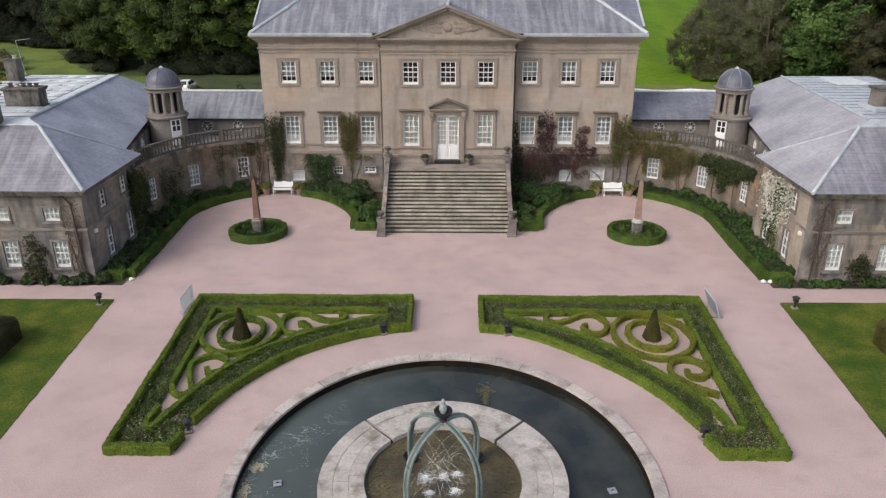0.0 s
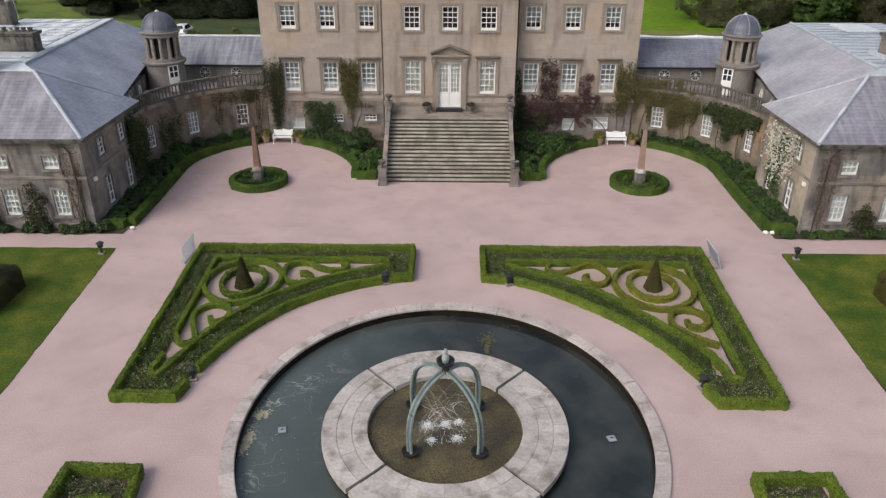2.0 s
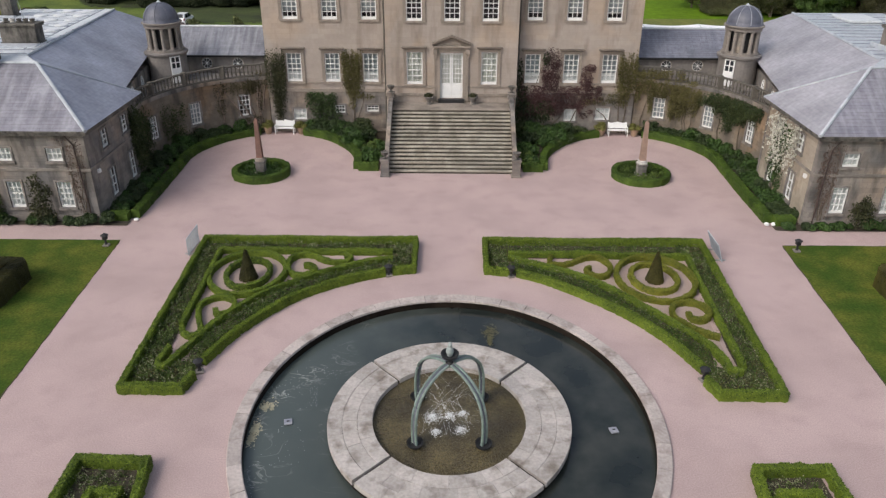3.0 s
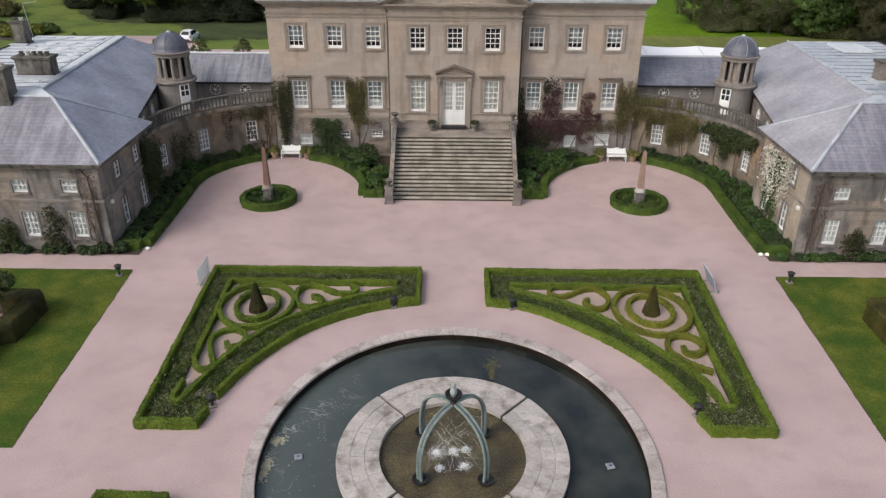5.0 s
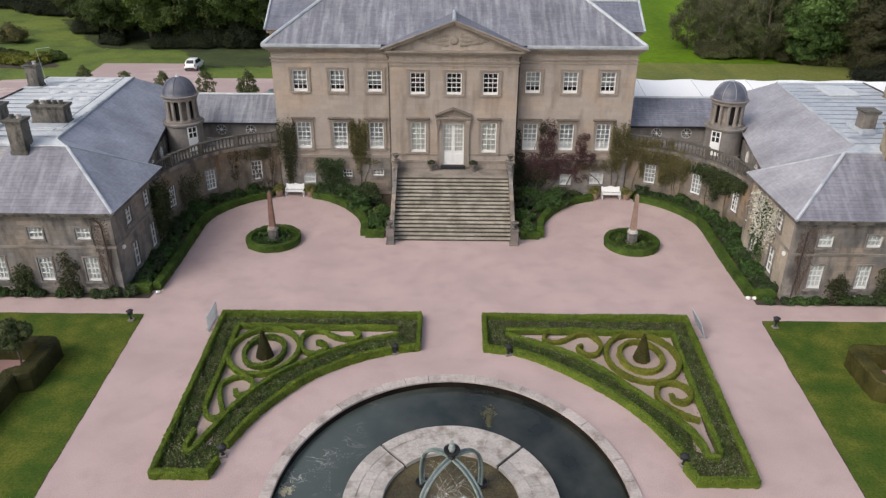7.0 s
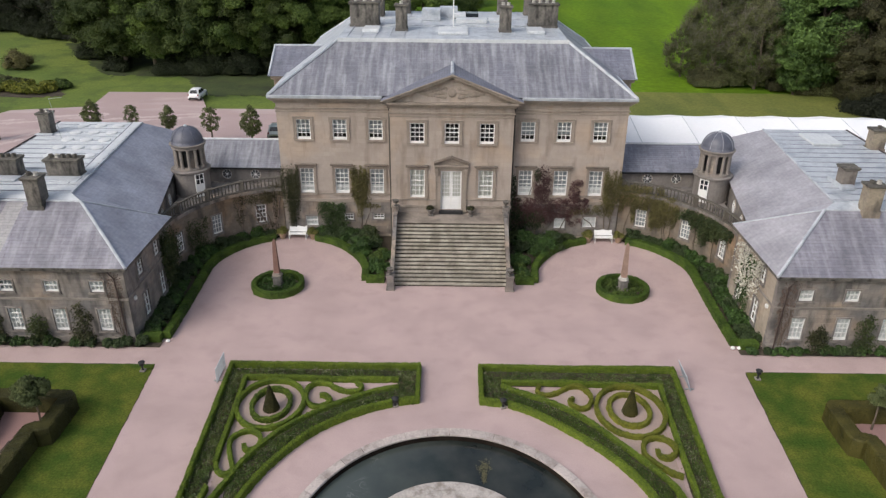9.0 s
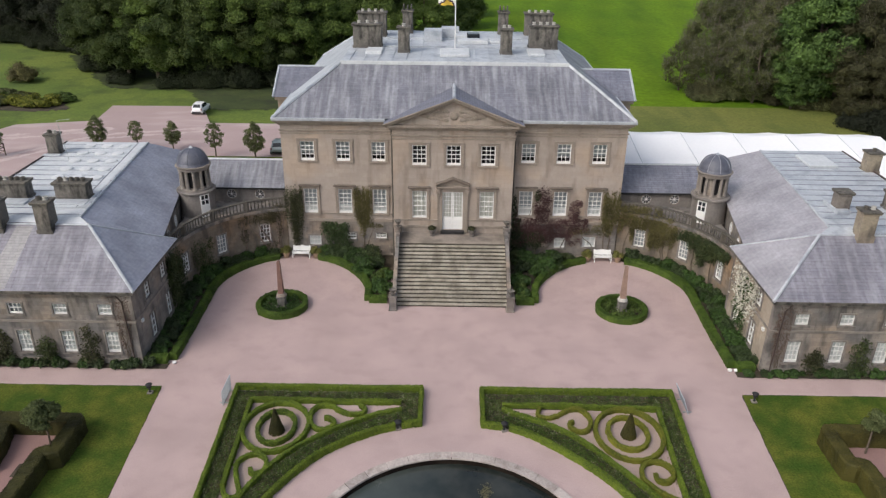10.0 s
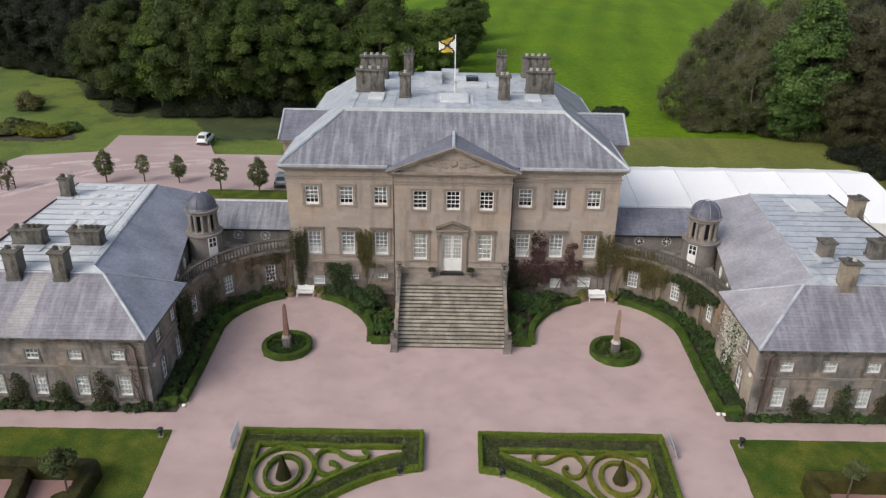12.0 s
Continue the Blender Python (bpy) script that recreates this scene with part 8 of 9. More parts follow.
climber("climbing_plant", QRT, strands(5.2, 10.6, 4.5, 2.4, 26, pr_, 0.26) + [(8.6, 3.9, 1.2, 0.5), (7.3, 2.4, 0.5, 0.9)], rng, SHRUB_DARK, "dark inner leaves of the climber on the curved wall", dens=110, thick=0.4, stems=[(6.6, 6.6, 3.6)], avoid=quad_avoid)
climber("climbing_plant", QRT, strands(5.0, 10.4, 4.5, 2.5, 24, pr_, 0.26) + [(7.2, 3.7, 1.0, 0.6), (7.6, 2.8, 0.7, 1.0)], rng, OLIVE, "dense green climber on the curved wall", dens=105, thick=0.6, stems=[(6.6, 6.6, 3.6), (8.7, 8.3, 3.6)], avoid=quad_avoid)
pr = lambda u, d, z: (PAV_IN - d, u, z)
pl = lambda u, d, z: (-PAV_IN + d, u, z)
white = strands(-12.6, -8.7, 5.25, 1.6, 30, pr_, 0.11) + [(pr_.uniform(-12.6, -8.8), pr_.uniform(3.9, 5.2), pr_.uniform(0.1, 0.3), pr_.uniform(0.08, 0.2)) for _ in range(22)]
climber("white_climber", pr, white, rng, BLOSSOM, "white-flowering climber spilling down the pavilion wall", leaf=0.08, dens=78, thick=0.5)
climber("climbing_plant", pr, [(-10.2, 2.4, 1.0, 1.5), (-10.9, 1.2, 0.7, 0.9), (-11.0, 3.9, 1.0, 0.9)], rng, SHRUB, "green leaves below the white-flowering climber", dens=90, thick=0.3)
climber("climbing_plant", pl, strands(-9.2, -7.5, 5.2, 0.3, 20, pr_, 0.24) + [(-8.2, 1.4, 0.9, 1.2)], rng, OLIVE, "dark climber up the pavilion's inner corner", dens=65, thick=0.5)

# shrubs trained on the pavilion fronts
for s in (-1, 1):
    place = (lambda sg: lambda u, d, z: (sg * u, PAV_F - d, z))(s)
    rng = np.random.default_rng(60 + s)
    pav_avoid = [(21.68 + 2.82 * k - 0.42, 21.68 + 2.82 * k + 0.42, 0.84, 2.42) for k in range(6)]
    for i in range(6):
        u = 23.1 + 2.82 * i
        top = (2.5, 1.7, 2.2, 1.5, 2.4, 1.8)[(i + (s > 0) * 3) % 6]
        patch = [(u, 0.5, 0.72, 0.5), (u + 0.1, 1.0, 0.65, 0.6), (u - 0.14, top * 0.75, 0.55, 0.6), (u + 0.1, top, 0.34, 0.5)]
        climber("wall_shrub", place, patch, rng, OLIVE if i % 2 else IVY, "tall dark shrub trained between pavilion windows", dens=170, leaf=0.07, thick=0.75, avoid=pav_avoid)
    climber("dry_climber", place, [(20.75, 2.6, 0.4, 2.0), (20.7, 4.4, 0.5, 0.7), (21.0, 1.2, 0.5, 1.0), (21.1, 4.6, 0.7, 0.4), (20.55, 3.4, 0.3, 1.2)] + strands(20.2, 21.3, 5.1, 0.4, 12, pr_, 0.12), rng, DRY_VINE, "thin bare climber at the corner of the pavilion", dens=36 if s < 0 else 62, leaf=0.04, avoid=pav_avoid, stems=[(20.8, 20.6, 5.0), (20.9, 21.1, 3.6), (20.7, 20.3, 4.0), (20.8, 21.4, 4.8), (20.6, 20.4, 3.0)], thick=0.08, stem=0.022)

# ---- topiary squares on the lawns ----


def topiary_square(s):
    M = lambda p: mirror(p, s)
    lbl = "tall dark clipped yew hedge round a gravel square" if s < 0 else "tall bronzed clipped yew hedge round a gravel square"
    run = [(-40, -21.85), (-20.95, -21.85), (-20.95, -24.6), (-21.65, -24.6), (-21.6, -31.0), (-40, -31.0)]
    verts, faces = hedge_data(even(M(run), 0.2), 0.82, 1.05, np.random.default_rng(300 + s), 900, False, 0.04, 0.014, lambda x, y: 0.02)
    tagged(new("yew_hedge", raw("yew_hedge", verts, faces, HEDGE_DARK if s < 0 else HEDGE_BRONZE)), lbl, "hedge", "yew hedges on the lawns")
    outline = [(-40, -22.2), (-21.2, -22.2), (-21.2, -24.4), (-22.0, -24.4), (-22.0, -30.6), (-40, -30.6)]
    flat_patch("square_gravel", M(outline), 0.05, RED_GRAVEL, "dull red gravel inside the yew hedges", "gravel")
    run = [(-24.9, -22.3), (-24.5, -23.6), (-24.2, -25.4)] if s < 0 else [(-40, -25.6), (-24.4, -25.6), (-24.2, -24.6)]
    verts, faces = hedge_data(even(M(run), 0.2), 0.7, 0.9, np.random.default_rng(310 + s), 700, False, 0.04, 0.014, lambda x, y: 0.04)
    tagged(new("yew_hedge", raw("yew_hedge", verts, faces, HEDGE_DARK if s < 0 else HEDGE_GOLD)), "low bronzed clipped hedge inside the yew square", "hedge", "yew hedges on the lawns")
    flat_patch("bed_soil", M([(-23.0, -25.6), (-22.0, -25.6), (-22.0, -24.6), (-23.0, -24.6)]), 0.06, SOIL, "strip of dark soil by the yew hedge", "soil")
    tree = thing("standard_tree", "small round-headed tree on a thin stem", "tree", -22.0 if s < 0 else 22.85, -23.2 if s < 0 else -22.7, 0.04, 0, "standard trees on the lawns")
    part("trunk", tube(bmesh.new(), [(0, 0, 0), (0.03, 0.02, 0.7), (0, 0, 1.5)], 0.06, 0.045), BARK, tree)
    rr = np.random.default_rng(320 + s)
    clumps = []
    for _ in range(44 if s < 0 else 17):
        d = rr.normal(size=3)
        d /= np.linalg.norm(d)
        clumps.append(((d * (np.array([0.85, 0.85, 0.8]) if s < 0 else np.array([0.55, 0.55, 0.5])) * rr.uniform(0.5, 1) + np.array([0, 0, 2.15])).tolist(), rr.uniform(0.2, 0.34)))
    v, f = clump_cloud(rr, clumps, 120, 0.06)
    part("crown", raw("crown", v, f, YOUNG if s > 0 else YOUNG_DARK), None, tree, "clipped round leafy crown")


topiary_square(-1)
topiary_square(1)

# ---- flag on the roof ----
flag = thing("flagpole", "white flagpole with a small heraldic flag", "flagpole", 0.05, 12.25, ROOF_TOP + 0.05)
part("pole", tube(bmesh.new(), [(0, 0, 0), (0, 0, 5.2)], 0.06, 0.04), WHITE, flag)
nx, nz = 14, 10


def flag_point(u, w):
    return (-1.5 * u, 0.2 * math.sin(u * 7.5) * u + 0.05 * math.sin(w * 4), 4.95 - (1.42 - 0.5 * u) * (1 - w) - 0.28 * u + 0.06 * math.sin(u * 6))


sets = {"w": [], "y": [], "d": []}
verts = [flag_point(i / nx, j / nz) for j in range(nz + 1) for i in range(nx + 1)]
for j in range(nz):
    for i in range(nx):
        u, w = (i + 0.5) / nx, (j + 0.5) / nz
        near = min(abs(u - w), abs(u + w - 1))
        kind = "d" if near < 0.09 else ("y" if abs(w - 0.5) > abs(u - 0.5) else "w")
        a = j * (nx + 1) + i
        sets[kind].append((a, a + 1, a + nx + 2, a + nx + 1))
for kind, mat, lab in (("w", FLAG_WHITE, "white flag cloth"), ("y", FLAG_YELLOW, "yellow flag cloth"), ("d", FLAG_DARK, "dark diagonal cross")):
    part("flag", raw("flag", verts, sets[kind], mat), None, flag, lab)

# ---- white marquee ----
tent = thing("marquee", "long white marquee with a ridged canvas roof", "marquee", 33.0, 22.0, 0)
x0, x1 = -19.2, 15.5
bays = 6
for i in range(bays):
    a, b = x0 + (x1 - x0) * i / bays, x0 + (x1 - x0) * (i + 1) / bays
    k = 6
    rows = []
    bm = bmesh.new()
    for j in range(k + 1):
        x = a + (b - a) * j / k
        sag = 0.16 * math.sin(math.pi * j / k)
        drop = 1.4 if (i == bays - 1 and j == k) else 0.0
        rows.append([bm.verts.new((x, y, z)) for y, z in ((-7.5, 2.3 - 0.3 * drop), (-3.7, 3.2 - sag - drop * 0.6), (3.2, 4.2 - sag - drop), (7.5, 3.2 - sag - drop * 0.6), (10.0, 2.3 - 0.3 * drop))])
    for p, q in zip(rows, rows[1:]):
        for m in range(4):
            bm.faces.new((p[m], q[m], q[m + 1], p[m + 1]))
    canvas = part("roof_panel", bm, CANVAS, tent)
    part("side_panel", boxes((a + 0.03, b - 0.03, -7.5, -7.44, -0.2, 2.28)), CANVAS, tent)
    part("side_panel", boxes((a + 0.03, b - 0.03, 9.94, 10.0, -0.2, 2.28)), CANVAS, tent)
    part("seam", tube(bmesh.new(), [(a, -7.5, 2.33), (a, -3.7, 3.23), (a, 3.2, 4.23)], 0.035, segs=5), LEAD_PALE if i else CANVAS, tent)
part("end_panel", boxes((x1 - 0.02, x1 + 0.05, -7.5, 10.0, -0.2, 2.2)), CANVAS, tent)
part("end_panel", boxes((x0 - 0.05, x0 + 0.02, -7.5, 10.0, -0.2, 2.3)), CANVAS, tent)

# ---- cars ----


def loft(rows, close=True):
    """Skin over a row of cross-sections of equal length."""
    bm = bmesh.new()
    rows = [[bm.verts.new(p) for p in row] for row in rows]
    n = len(rows[0])
    for p, q in zip(rows, rows[1:]):
        for k in range(n if close else n - 1):
            bm.faces.new((p[k], q[k], q[(k + 1) % n], p[(k + 1) % n]))
    if close:
        bm.faces.new(rows[0][::-1])
        bm.faces.new(rows[-1])
    bmesh.ops.recalc_face_normals(bm, faces=bm.faces)
    return bm


def car(x, y, z, rz, paint, label):
    """A small hatchback, its nose towards +x: rounded body, cabin with glass set on it, wheels, lamps."""
    ob = thing("parked_car", label, "car", x, y, z, rz)
    stations = ((-1.98, 0.62, 0.42, 0.74), (-1.93, 0.76, 0.3, 0.88), (-1.7, 0.84, 0.24, 0.94), (-0.9, 0.87, 0.22, 0.95), (0.3, 0.87, 0.22, 0.93), (1.1, 0.85, 0.22, 0.88), (1.65, 0.80, 0.26, 0.78), (1.9, 0.68, 0.32, 0.66), (1.97, 0.52, 0.4, 0.56))
    body = loft([[(xx, sy * w * k, lo + (hi - lo) * f) for sy, k, f in ((-1, 0.9, 0), (-1, 1.0, 0.3), (-1, 1.0, 0.65), (-1, 0.95, 0.9), (-1, 0.82, 1.0), (1, 0.82, 1.0), (1, 0.95, 0.9), (1, 1.0, 0.65), (1, 1.0, 0.3), (1, 0.9, 0))] for xx, w, lo, hi in stations])
    ob_body = part("body", body, paint, ob)
    ob_body.data.shade_smooth()
    cab = ((-1.86, 0.72, 0.90, 0.66), (-1.62, 0.73, 1.24, 0.60), (-1.3, 0.73, 1.44, 0.56), (-0.5, 0.74, 1.50, 0.56), (0.15, 0.74, 1.46, 0.56), (0.62, 0.74, 1.2, 0.6), (1.12, 0.73, 0.86, 0.66))
    part("cabin", loft([[(xx, -w, 0.86), (xx, -t - 0.02, z1 - 0.04), (xx, -t * 0.8, z1), (xx, t * 0.8, z1), (xx, t + 0.02, z1 - 0.04), (xx, w, 0.86)] for xx, w, z1, t in cab]), paint, ob)
    glass = {"rear_window": [(-1.80, -0.52, 1.02), (-1.80, 0.52, 1.02), (-1.44, 0.44, 1.40), (-1.44, -0.44, 1.40)], "windscreen": [(1.02, -0.58, 0.96), (1.02, 0.58, 0.96), (0.24, 0.45, 1.44), (0.24, -0.45, 1.44)]}
    for name, quad in glass.items():
        out = 0.03 if name == "windscreen" else -0.03
        part(name, loft([[(px + out, py, pz + 0.03) for px, py, pz in quad[:2]], [(px + out, py, pz + 0.03) for px, py, pz in quad[3:1:-1]]], False), CAR_GLASS, ob, "dark car window")
    for sy in (-1, 1):
        for x0, x1, t0, t1 in ((-1.45, -0.5, -1.2, -0.5), (-0.42, 0.72, -0.42, 0.2)):
            part("side_window", loft([[(x0, sy * 0.762, 0.95), (x1, sy * 0.762, 0.95)], [(t0, sy * 0.612, 1.38), (t1, sy * 0.612, 1.38)]], False), CAR_GLASS, ob, "dark car window")
        part("mirror", boxes((0.62, 0.74, sy * 0.88 - 0.09, sy * 0.88 + 0.09, 0.92, 1.04), bevel=0.03), paint, ob)
        for sx in (-1.25, 1.25):
            wheel = part("wheel", lathe(bmesh.new(), [(0, -0.1), (0.28, -0.1), (0.31, -0.06), (0.31, 0.06), (0.28, 0.1), (0, 0.1)], 20), RUBBER, ob, "", pose(sx, sy * 0.79, 0.31, 90, 0, 0))
            part("rim", lathe(bmesh.new(), [(0.2, -0.105), (0.19, -0.115), (0, -0.11)] if sy > 0 else [(0.2, 0.105), (0.19, 0.115), (0, 0.11)], 14), GREY_METAL, wheel)
        part("headlight", boxes((1.70, 1.86, sy * 0.6 - 0.12, sy * 0.6 + 0.12, 0.60, 0.74), bevel=0.03), GREY_METAL, ob)
        part("tail_light", boxes((-1.97, -1.84, sy * 0.66 - 0.08, sy * 0.66 + 0.08, 0.70, 0.95), bevel=0.02), TAIL_RED, ob, "red tail light")
    part("bumper", boxes((-2.02, -1.9, -0.6, 0.6, 0.34, 0.5), bevel=0.03), RUBBER, ob)
    return ob


car(-35.3, 46.9, 0.16, 90, CAR_WHITE, "white hatchback parked on pink gravel by the grass")
car(-20.6, 29.6, 0.16, 95, CAR_SILVER, "silver car parked behind the mansion")

# ---- trees ----


def tree_thing(seed, height, crown_r, mat, leaf, per, clumps_n, low=0.25, name="tree", label="", spread=1.0, group="", puff=(0.13, 0.26), core=0.66, twigs=0):
    """A tapered trunk, limbs and an uneven crown of leaf clumps."""
    rr = np.random.default_rng(seed)
    ob = thing(name, label, "tree", group=group)
    th = height * 0.55
    bm = bmesh.new()
    tr = height * 0.018 + 0.03
    tube(bm, [(0, 0, -0.3), (0.02 * height * rr.uniform(-1, 1), 0.02 * height * rr.uniform(-1, 1), th * 0.5), (0, 0, th), (0, 0, height * 0.8)], tr, tr * 0.3, segs=8)
    for k in range(7):
        a = 2 * math.pi * k / 7 + rr.uniform(-0.3, 0.3)
        z = height * rr.uniform(low + 0.05, 0.6)
        e = crown_r * rr.uniform(0.5, 0.8)
        tube(bm, [(0, 0, z), (e * 0.5 * math.cos(a), e * 0.5 * math.sin(a), z + height * 0.08), (e * math.cos(a), e * math.sin(a), z + height * 0.16)], tr * 0.4, tr * 0.12, segs=5)
    part("trunk", bm, BARK, ob)
    clumps = []
    zc, zr = height * (1 + low) / 2, height * (1 - low) / 2
    for _ in range(clumps_n):
        d = rr.normal(size=3)
        d /= np.linalg.norm(d)
        r = rr.uniform(0.55, 1.0) ** 0.6
        shape = 1 - 0.35 * max(0, d[2]) - 0.15 * abs(math.sin(3 * math.atan2(d[1], d[0]) + seed))
        c = (d[0] * r * crown_r * shape * spread, d[1] * r * crown_r * shape * spread, zc + d[2] * r * zr * 0.92)
        clumps.append((c, crown_r * rr.uniform(*puff)))
    v, f = clump_cloud(rr, clumps, per, leaf, 0.8, core)
    part("crown", raw("crown", v, f, mat), None, ob)
    if twigs:
        base = np.array([c for c, _ in clumps])[rr.integers(0, len(clumps), twigs)]
        way = base * np.array([1, 1, 0.5]) / crown_r * 0.5 + rr.normal(size=(twigs, 3)) * 0.35 + np.array([0, 0, 0.9])
        way *= (rr.uniform(1.0, 2.6, twigs) / np.linalg.norm(way, axis=1))[:, None]
        wide = np.cross(way, rr.normal(size=(twigs, 3)))
        wide *= 0.028 / np.linalg.norm(wide, axis=1)[:, None]
        tv = np.stack([base - wide, base + wide, base + way], 1).reshape(-1, 3)
        tagged(part("twig_mass", raw("twig_mass", tv.tolist(), np.arange(3 * twigs).reshape(-1, 3).tolist(), TWIG), None, ob, "fine bare twigs"), kind="stuff")
    return ob


def put_tree(kind, x, y, z, rz, sc, used):
    m = Matrix.Translation((x, y, z)) @ Matrix.Rotation(radians(rz), 4, "Z") @ Matrix.Scale(sc, 4)
    if kind not in used:
        used.add(kind)
        kind.matrix_basis = m
        return kind
    return copy_thing_scaled(kind, m)


def copy_thing_scaled(kind, m):
    old = kind.scale.copy()
    kind.scale = (1, 1, 1)
    ob = copy_thing(kind, m)
    kind.scale = old
    return ob


TWIG = material("grey_twigs", (0.17, 0.155, 0.115), (0.12, 0.11, 0.085), 0.9, 1, 6, 0.1, 0.15)
used = set()
wood = "trees of the wood behind the house"
dark_a = tree_thing(401, 20, 7.0, TREE_DARK, 0.15, 380, 120, 0.06, label="tall dark green woodland tree in full leaf", group=wood)
dark_b = tree_thing(402, 17, 6.5, TREE_DARK, 0.15, 380, 110, 0.05, label="broad dark green woodland tree in full leaf", group=wood)
deep_a = tree_thing(407, 20, 7.0, TREE_DEEP, 0.15, 380, 125, 0.04, label="tall deep green broadleaf woodland tree", group=wood)
deep_b = tree_thing(408, 17, 6.8, TREE_DEEP, 0.15, 380, 115, 0.02, label="broad deep green broadleaf woodland tree", group=wood)
mid_a = tree_thing(403, 19, 6.6, TREE_MID, 0.15, 380, 120, 0.08, label="mid-green broadleaf woodland tree", group=wood)
mid_b = tree_thing(404, 15, 6.0, TREE_MID, 0.15, 380, 105, 0.05, label="spreading mid-green broadleaf tree", group=wood)
brown = tree_thing(405, 15, 6.2, TREE_BROWN, 0.10, 190, 150, 0.0, label="thin brownish tree with sparse leaves", group="trees at the edge of the field", core=0.3, twigs=3500, puff=(0.09, 0.24))
bronze = tree_thing(409, 15, 6.2, TREE_BRONZE, 0.12, 320, 120, 0.02, label="bronzed dark broadleaf tree", group="trees at the edge of the field", core=0.6, twigs=1200)
syc = tree_thing(406, 19, 5.6, TREE_SYC, 0.2, 240, 200, 0.0, label="large bright green sycamore with dense clumped leaves", group="trees at the edge of the field", core=0.8)
rt = random.Random(9)


def lawn_z(x, y):
    return -0.12 + 0.02 * max(0, y - 60) + (0.04 * max(0.0, -x - 50) if y > 40 else 0)


# front row of the wood, then rows behind it
front_row = [(-104, 104, dark_b), (-95, 100, dark_a), (-86, 95, dark_b), (-78, 90, dark_a), (-70, 86, dark_b), (-64, 78, dark_b), (-58, 71, deep_b), (-53, 66.5, deep_a), (-48, 66, mid_a), (-43.5, 65, deep_b), (-38, 66, deep_a), (-33.5, 65, mid_a), (-28.5, 66, deep_a), (-24.5, 66, mid_a), (-19, 66.5, mid_b), (-12, 69, mid_a), (-5, 76, mid_b)]
for x, y, kind in front_row:
    put_tree(kind, x, y, lawn_z(x, y) - 0.2, rt.uniform(0, 360), rt.uniform(0.9, 1.12), used)
for row in range(1, 5):
    for k in range(13):
        x = -112 + k * 9.2 + rt.uniform(-2.5, 2.5) + (row % 2) * 4
        y = 104 - 0.36 * (x + 112) + row * 11 + rt.uniform(-2.5, 2.5)
        if x > (-14 if row == 1 else -28):
            continue
        kind = rt.choice([dark_a, dark_b, dark_a]) if x < -56 else rt.choice([deep_a, deep_b, deep_a, mid_a])
        put_tree(kind, x, y, lawn_z(x, y) - 0.2, rt.uniform(0, 360), rt.uniform(0.95, 1.2), used)
for x, y, sc in ((3, 128, 1.0), (1, 112, 0.85), (4, 146, 1.0), (-2, 98, 0.95)):
    put_tree(mid_b, x, y, FIELD_Z, rt.uniform(0, 360), sc, used)
# right-hand wood
for x, y, kind, sc in ((41, 62, brown, 0.72), (46, 58, brown, 0.85), (37, 66, brown, 0.55), (52, 66, brown, 1.1), (45, 75, brown, 1.0), (52.6, 54.5, syc, 1.12), (50.3, 54, syc, 0.62), (61, 46, bronze, 0.95), (61, 38, bronze, 0.9), (64, 31, bronze, 0.9), (58.8, 49, bronze, 1.15), (57.0, 45, bronze, 0.7), (61, 63, bronze, 1.2), (70, 44, bronze, 1.0), (72, 57, dark_b, 1.1), (68, 70, brown, 1.2), (80, 64, brown, 1.2), (59, 78, brown, 1.2), (78, 82, dark_b, 1.2), (55, 92, brown, 1.1), (68, 98, mid_b, 1.2), (86, 100, brown, 1.3), (82, 48, brown, 1.1), (92, 74, dark_b, 1.2), (80, 122, mid_b, 1.3), (98, 128, brown, 1.3), (110, 104, dark_b, 1.3), (66, 116, brown, 1.0)):
    put_tree(kind, x, y, -0.3, rt.uniform(0, 360), sc, used)
for x, y, w, h in ((55.5, 44.0, 3.4, 2.8), (58.0, 41.0, 4.2, 4.6), (57.0, 37.0, 3.4, 2.8), (59.0, 33.5, 4.2, 4.6), (57.6, 30.0, 3.4, 2.8)):
    shrub(x, y, w, w, h, TREE_DARK, int(x * 3) % 3, name="bush", label="dark undergrowth bush beside the side lawn", category="bush", z=-0.3, leaf=0.13, per=260)
# young trees beside the car park
young_a = tree_thing(411, 4.0, 1.1, YOUNG, 0.075, 44, 110, 0.16, "young_tree", "slender grey-green young tree beside the car park", group="young trees", puff=(0.12, 0.3), core=0)
young_b = tree_thing(412, 3.6, 0.95, YOUNG, 0.07, 34, 70, 0.26, "young_tree", "sparse young tree beside the car park", group="young trees", puff=(0.12, 0.3), core=0)
for x, y, kind, sc in ((-42.0, 29.2, young_a, 1.04), (-37.55, 29.7, young_b, 1.0), (-33.15, 29.4, young_a, 0.9), (-27.3, 26.6, young_b, 1.2), (-22.6, 26.2, young_a, 1.12), (-52.4, 26.3, young_b, 1.0)):
    put_tree(kind, x, y, 0.1, rt.uniform(0, 360), sc, used)
guard = thing("tree_guard", "wooden guard round a young tree", "tree guard", -52.4, 26.3, 0.15)
for i in range(4):
    a = math.pi / 2 * i + 0.4
    part("post", boxes((-0.05, 0.05, -0.05, 0.05, 0, 1.5)), BARK, guard, "", pose(0.7 * math.cos(a), 0.7 * math.sin(a), 0))
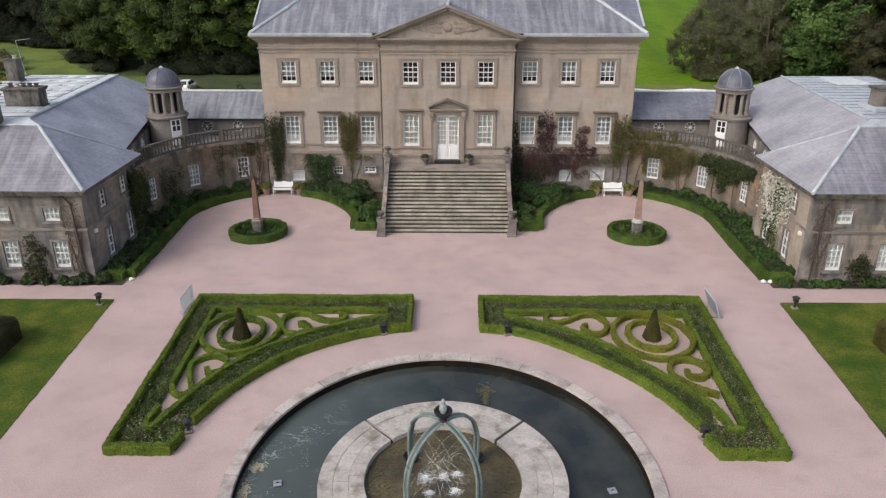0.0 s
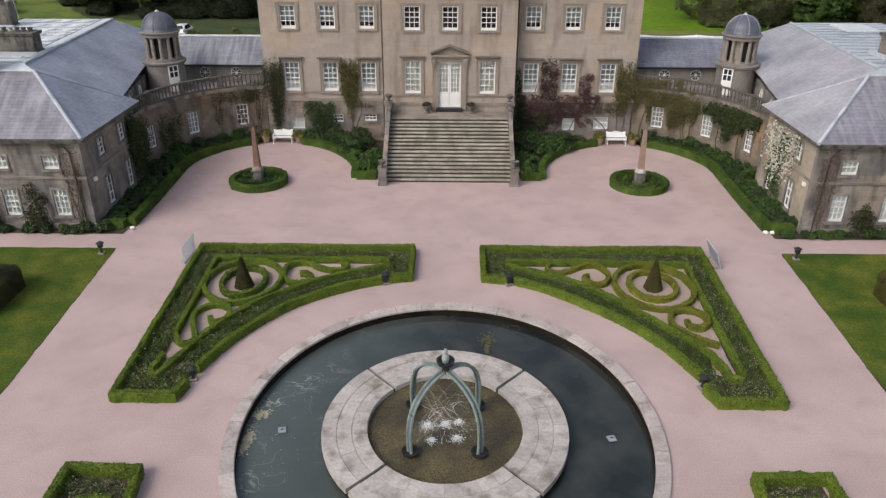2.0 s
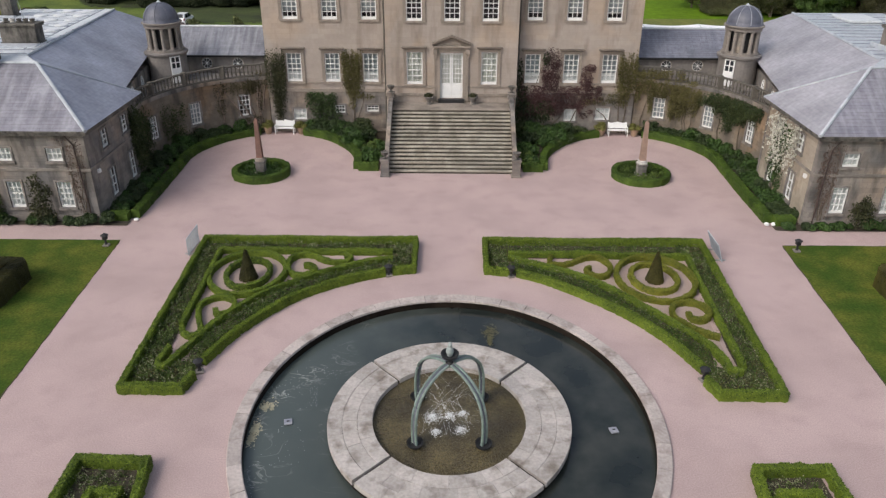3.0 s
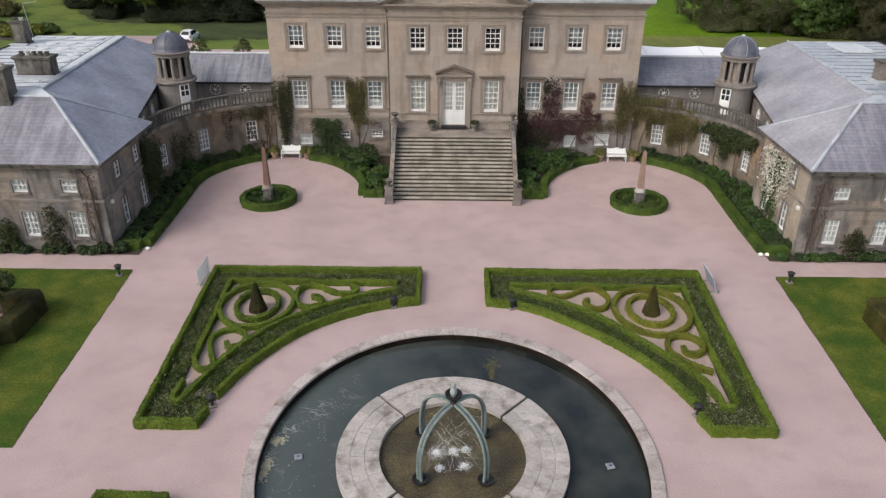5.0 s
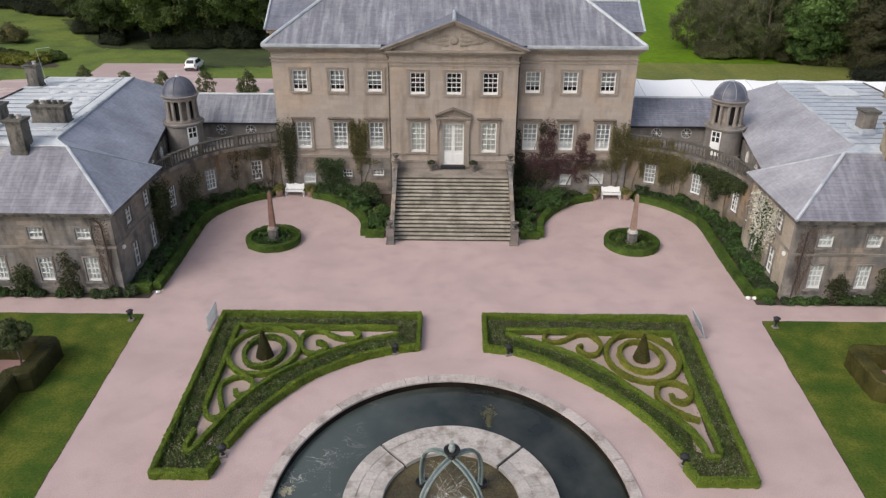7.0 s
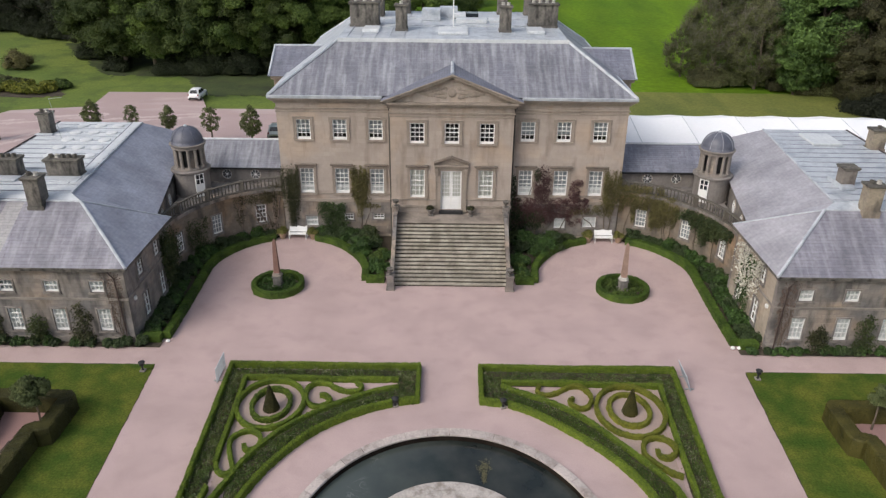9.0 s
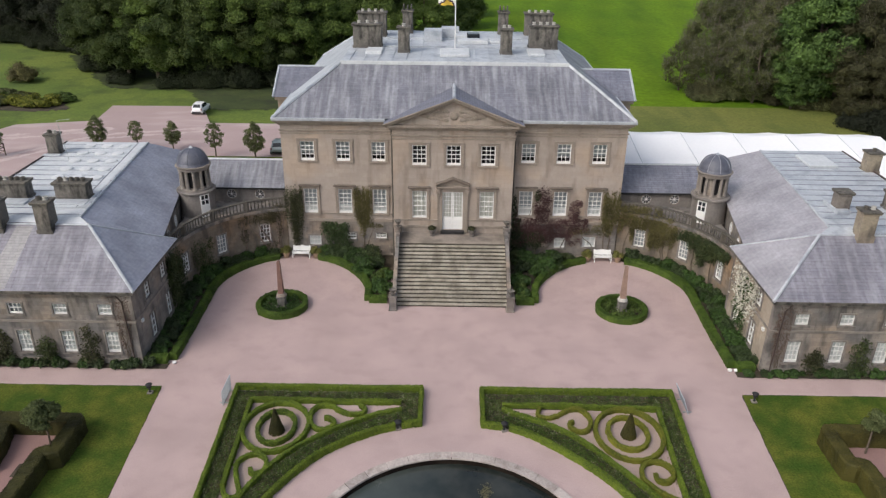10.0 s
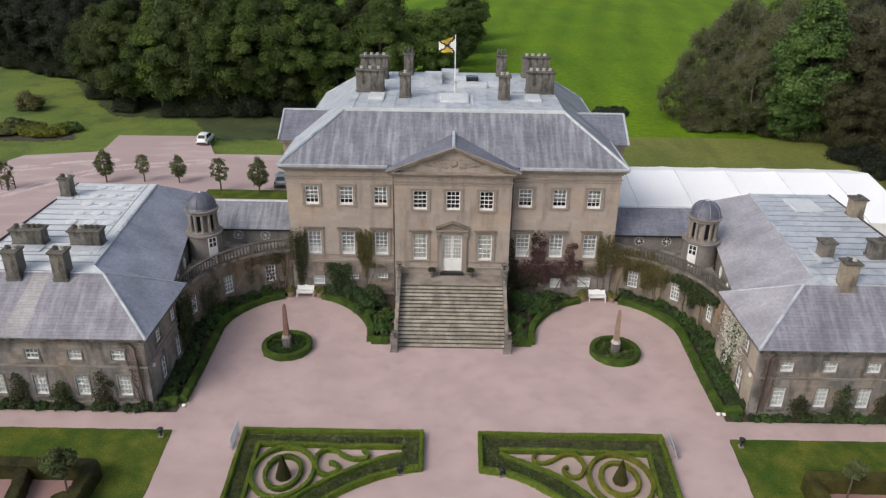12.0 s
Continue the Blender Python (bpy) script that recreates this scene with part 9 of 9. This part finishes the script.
for z in (0.5, 0.95, 1.4):
    part("rail", lathe(bmesh.new(), [(0.72, z), (0.76, z), (0.76, z + 0.08), (0.72, z + 0.08), (0.72, z)], 4), BARK, guard, "", pose(0, 0, 0, 0, 0, math.degrees(0.4)))
# shrubs on the rear lawn
for k in range(16):
    x, y = -62 + rt.uniform(-6, 5), 49.0 + rt.uniform(-2.8, 3.2)
    w = rt.uniform(1.6, 2.8)
    shrub(x, y, 2.2, 2.2, 1.5, rt.choice([TREE_BROWN, HEDGE_GOLD, HEDGE_GOLD, PLANTS]), rt.randrange(3), label="rounded shrub in a bed on the rear lawn", z=lawn_z(x, y) + 0.02, leaf=0.16, per=120)
shrub(-68.5, 62.5, 2.6, 2.6, 3.6, ROUGH_SHRUB, 2, label="large rounded brown-leaved shrub on the rear lawn", z=lawn_z(-68.5, 62.5) + 0.02, leaf=0.12, per=90)
shrub(-40.0, 66.5, 2.2, 2.2, 1.5, TREE_MID, 1, label="rounded shrub before the wood", z=0.0, leaf=0.16, per=120)
for x, y in ((25.6, 68.0), (28.2, 68.5)):
    shrub(x, y, 2.2, 2.2, 1.6, SHRUB_DARK, int(x) % 3, label="dark bush at the edge of the field", z=-0.3, leaf=0.18, per=140)
# undergrowth along the wood, its leaf colour darkened for shade under the trees
for k in range(34):
    t = rt.random()
    x = -100 + 88 * t
    y = (96 - 0.36 * (x + 112) + 2.0 if x < -64 else 61.0 + max(0, -x - 54) * 1.5) + rt.uniform(-1.0, 3)
    w, h = rt.choice([(3.0, 1.8), (4.2, 3.6), (3.6, 5.0), (4.8, 2.6)])
    shrub(x, y + 3.2, w, w, h, UNDERGROWTH, rt.randrange(3), name="bush", label="undergrowth bush coloured dark for shade under the trees", category="bush", z=lawn_z(x, y), leaf=0.13, per=260)
for k in range(13):
    x = 37 + 26 * rt.random()
    y = 58.0 - 0.55 * max(0, x - 45) + rt.uniform(-1, 3)
    shrub(x, y + 1.5, 3.4, 3.4, rt.choice([1.4, 2.2, 3.0]), rt.choice([TREE_BRONZE, TREE_BROWN]), rt.randrange(3), name="bush", label="brownish undergrowth bush along the field edge", category="bush", z=-0.3, leaf=0.12, per=260)
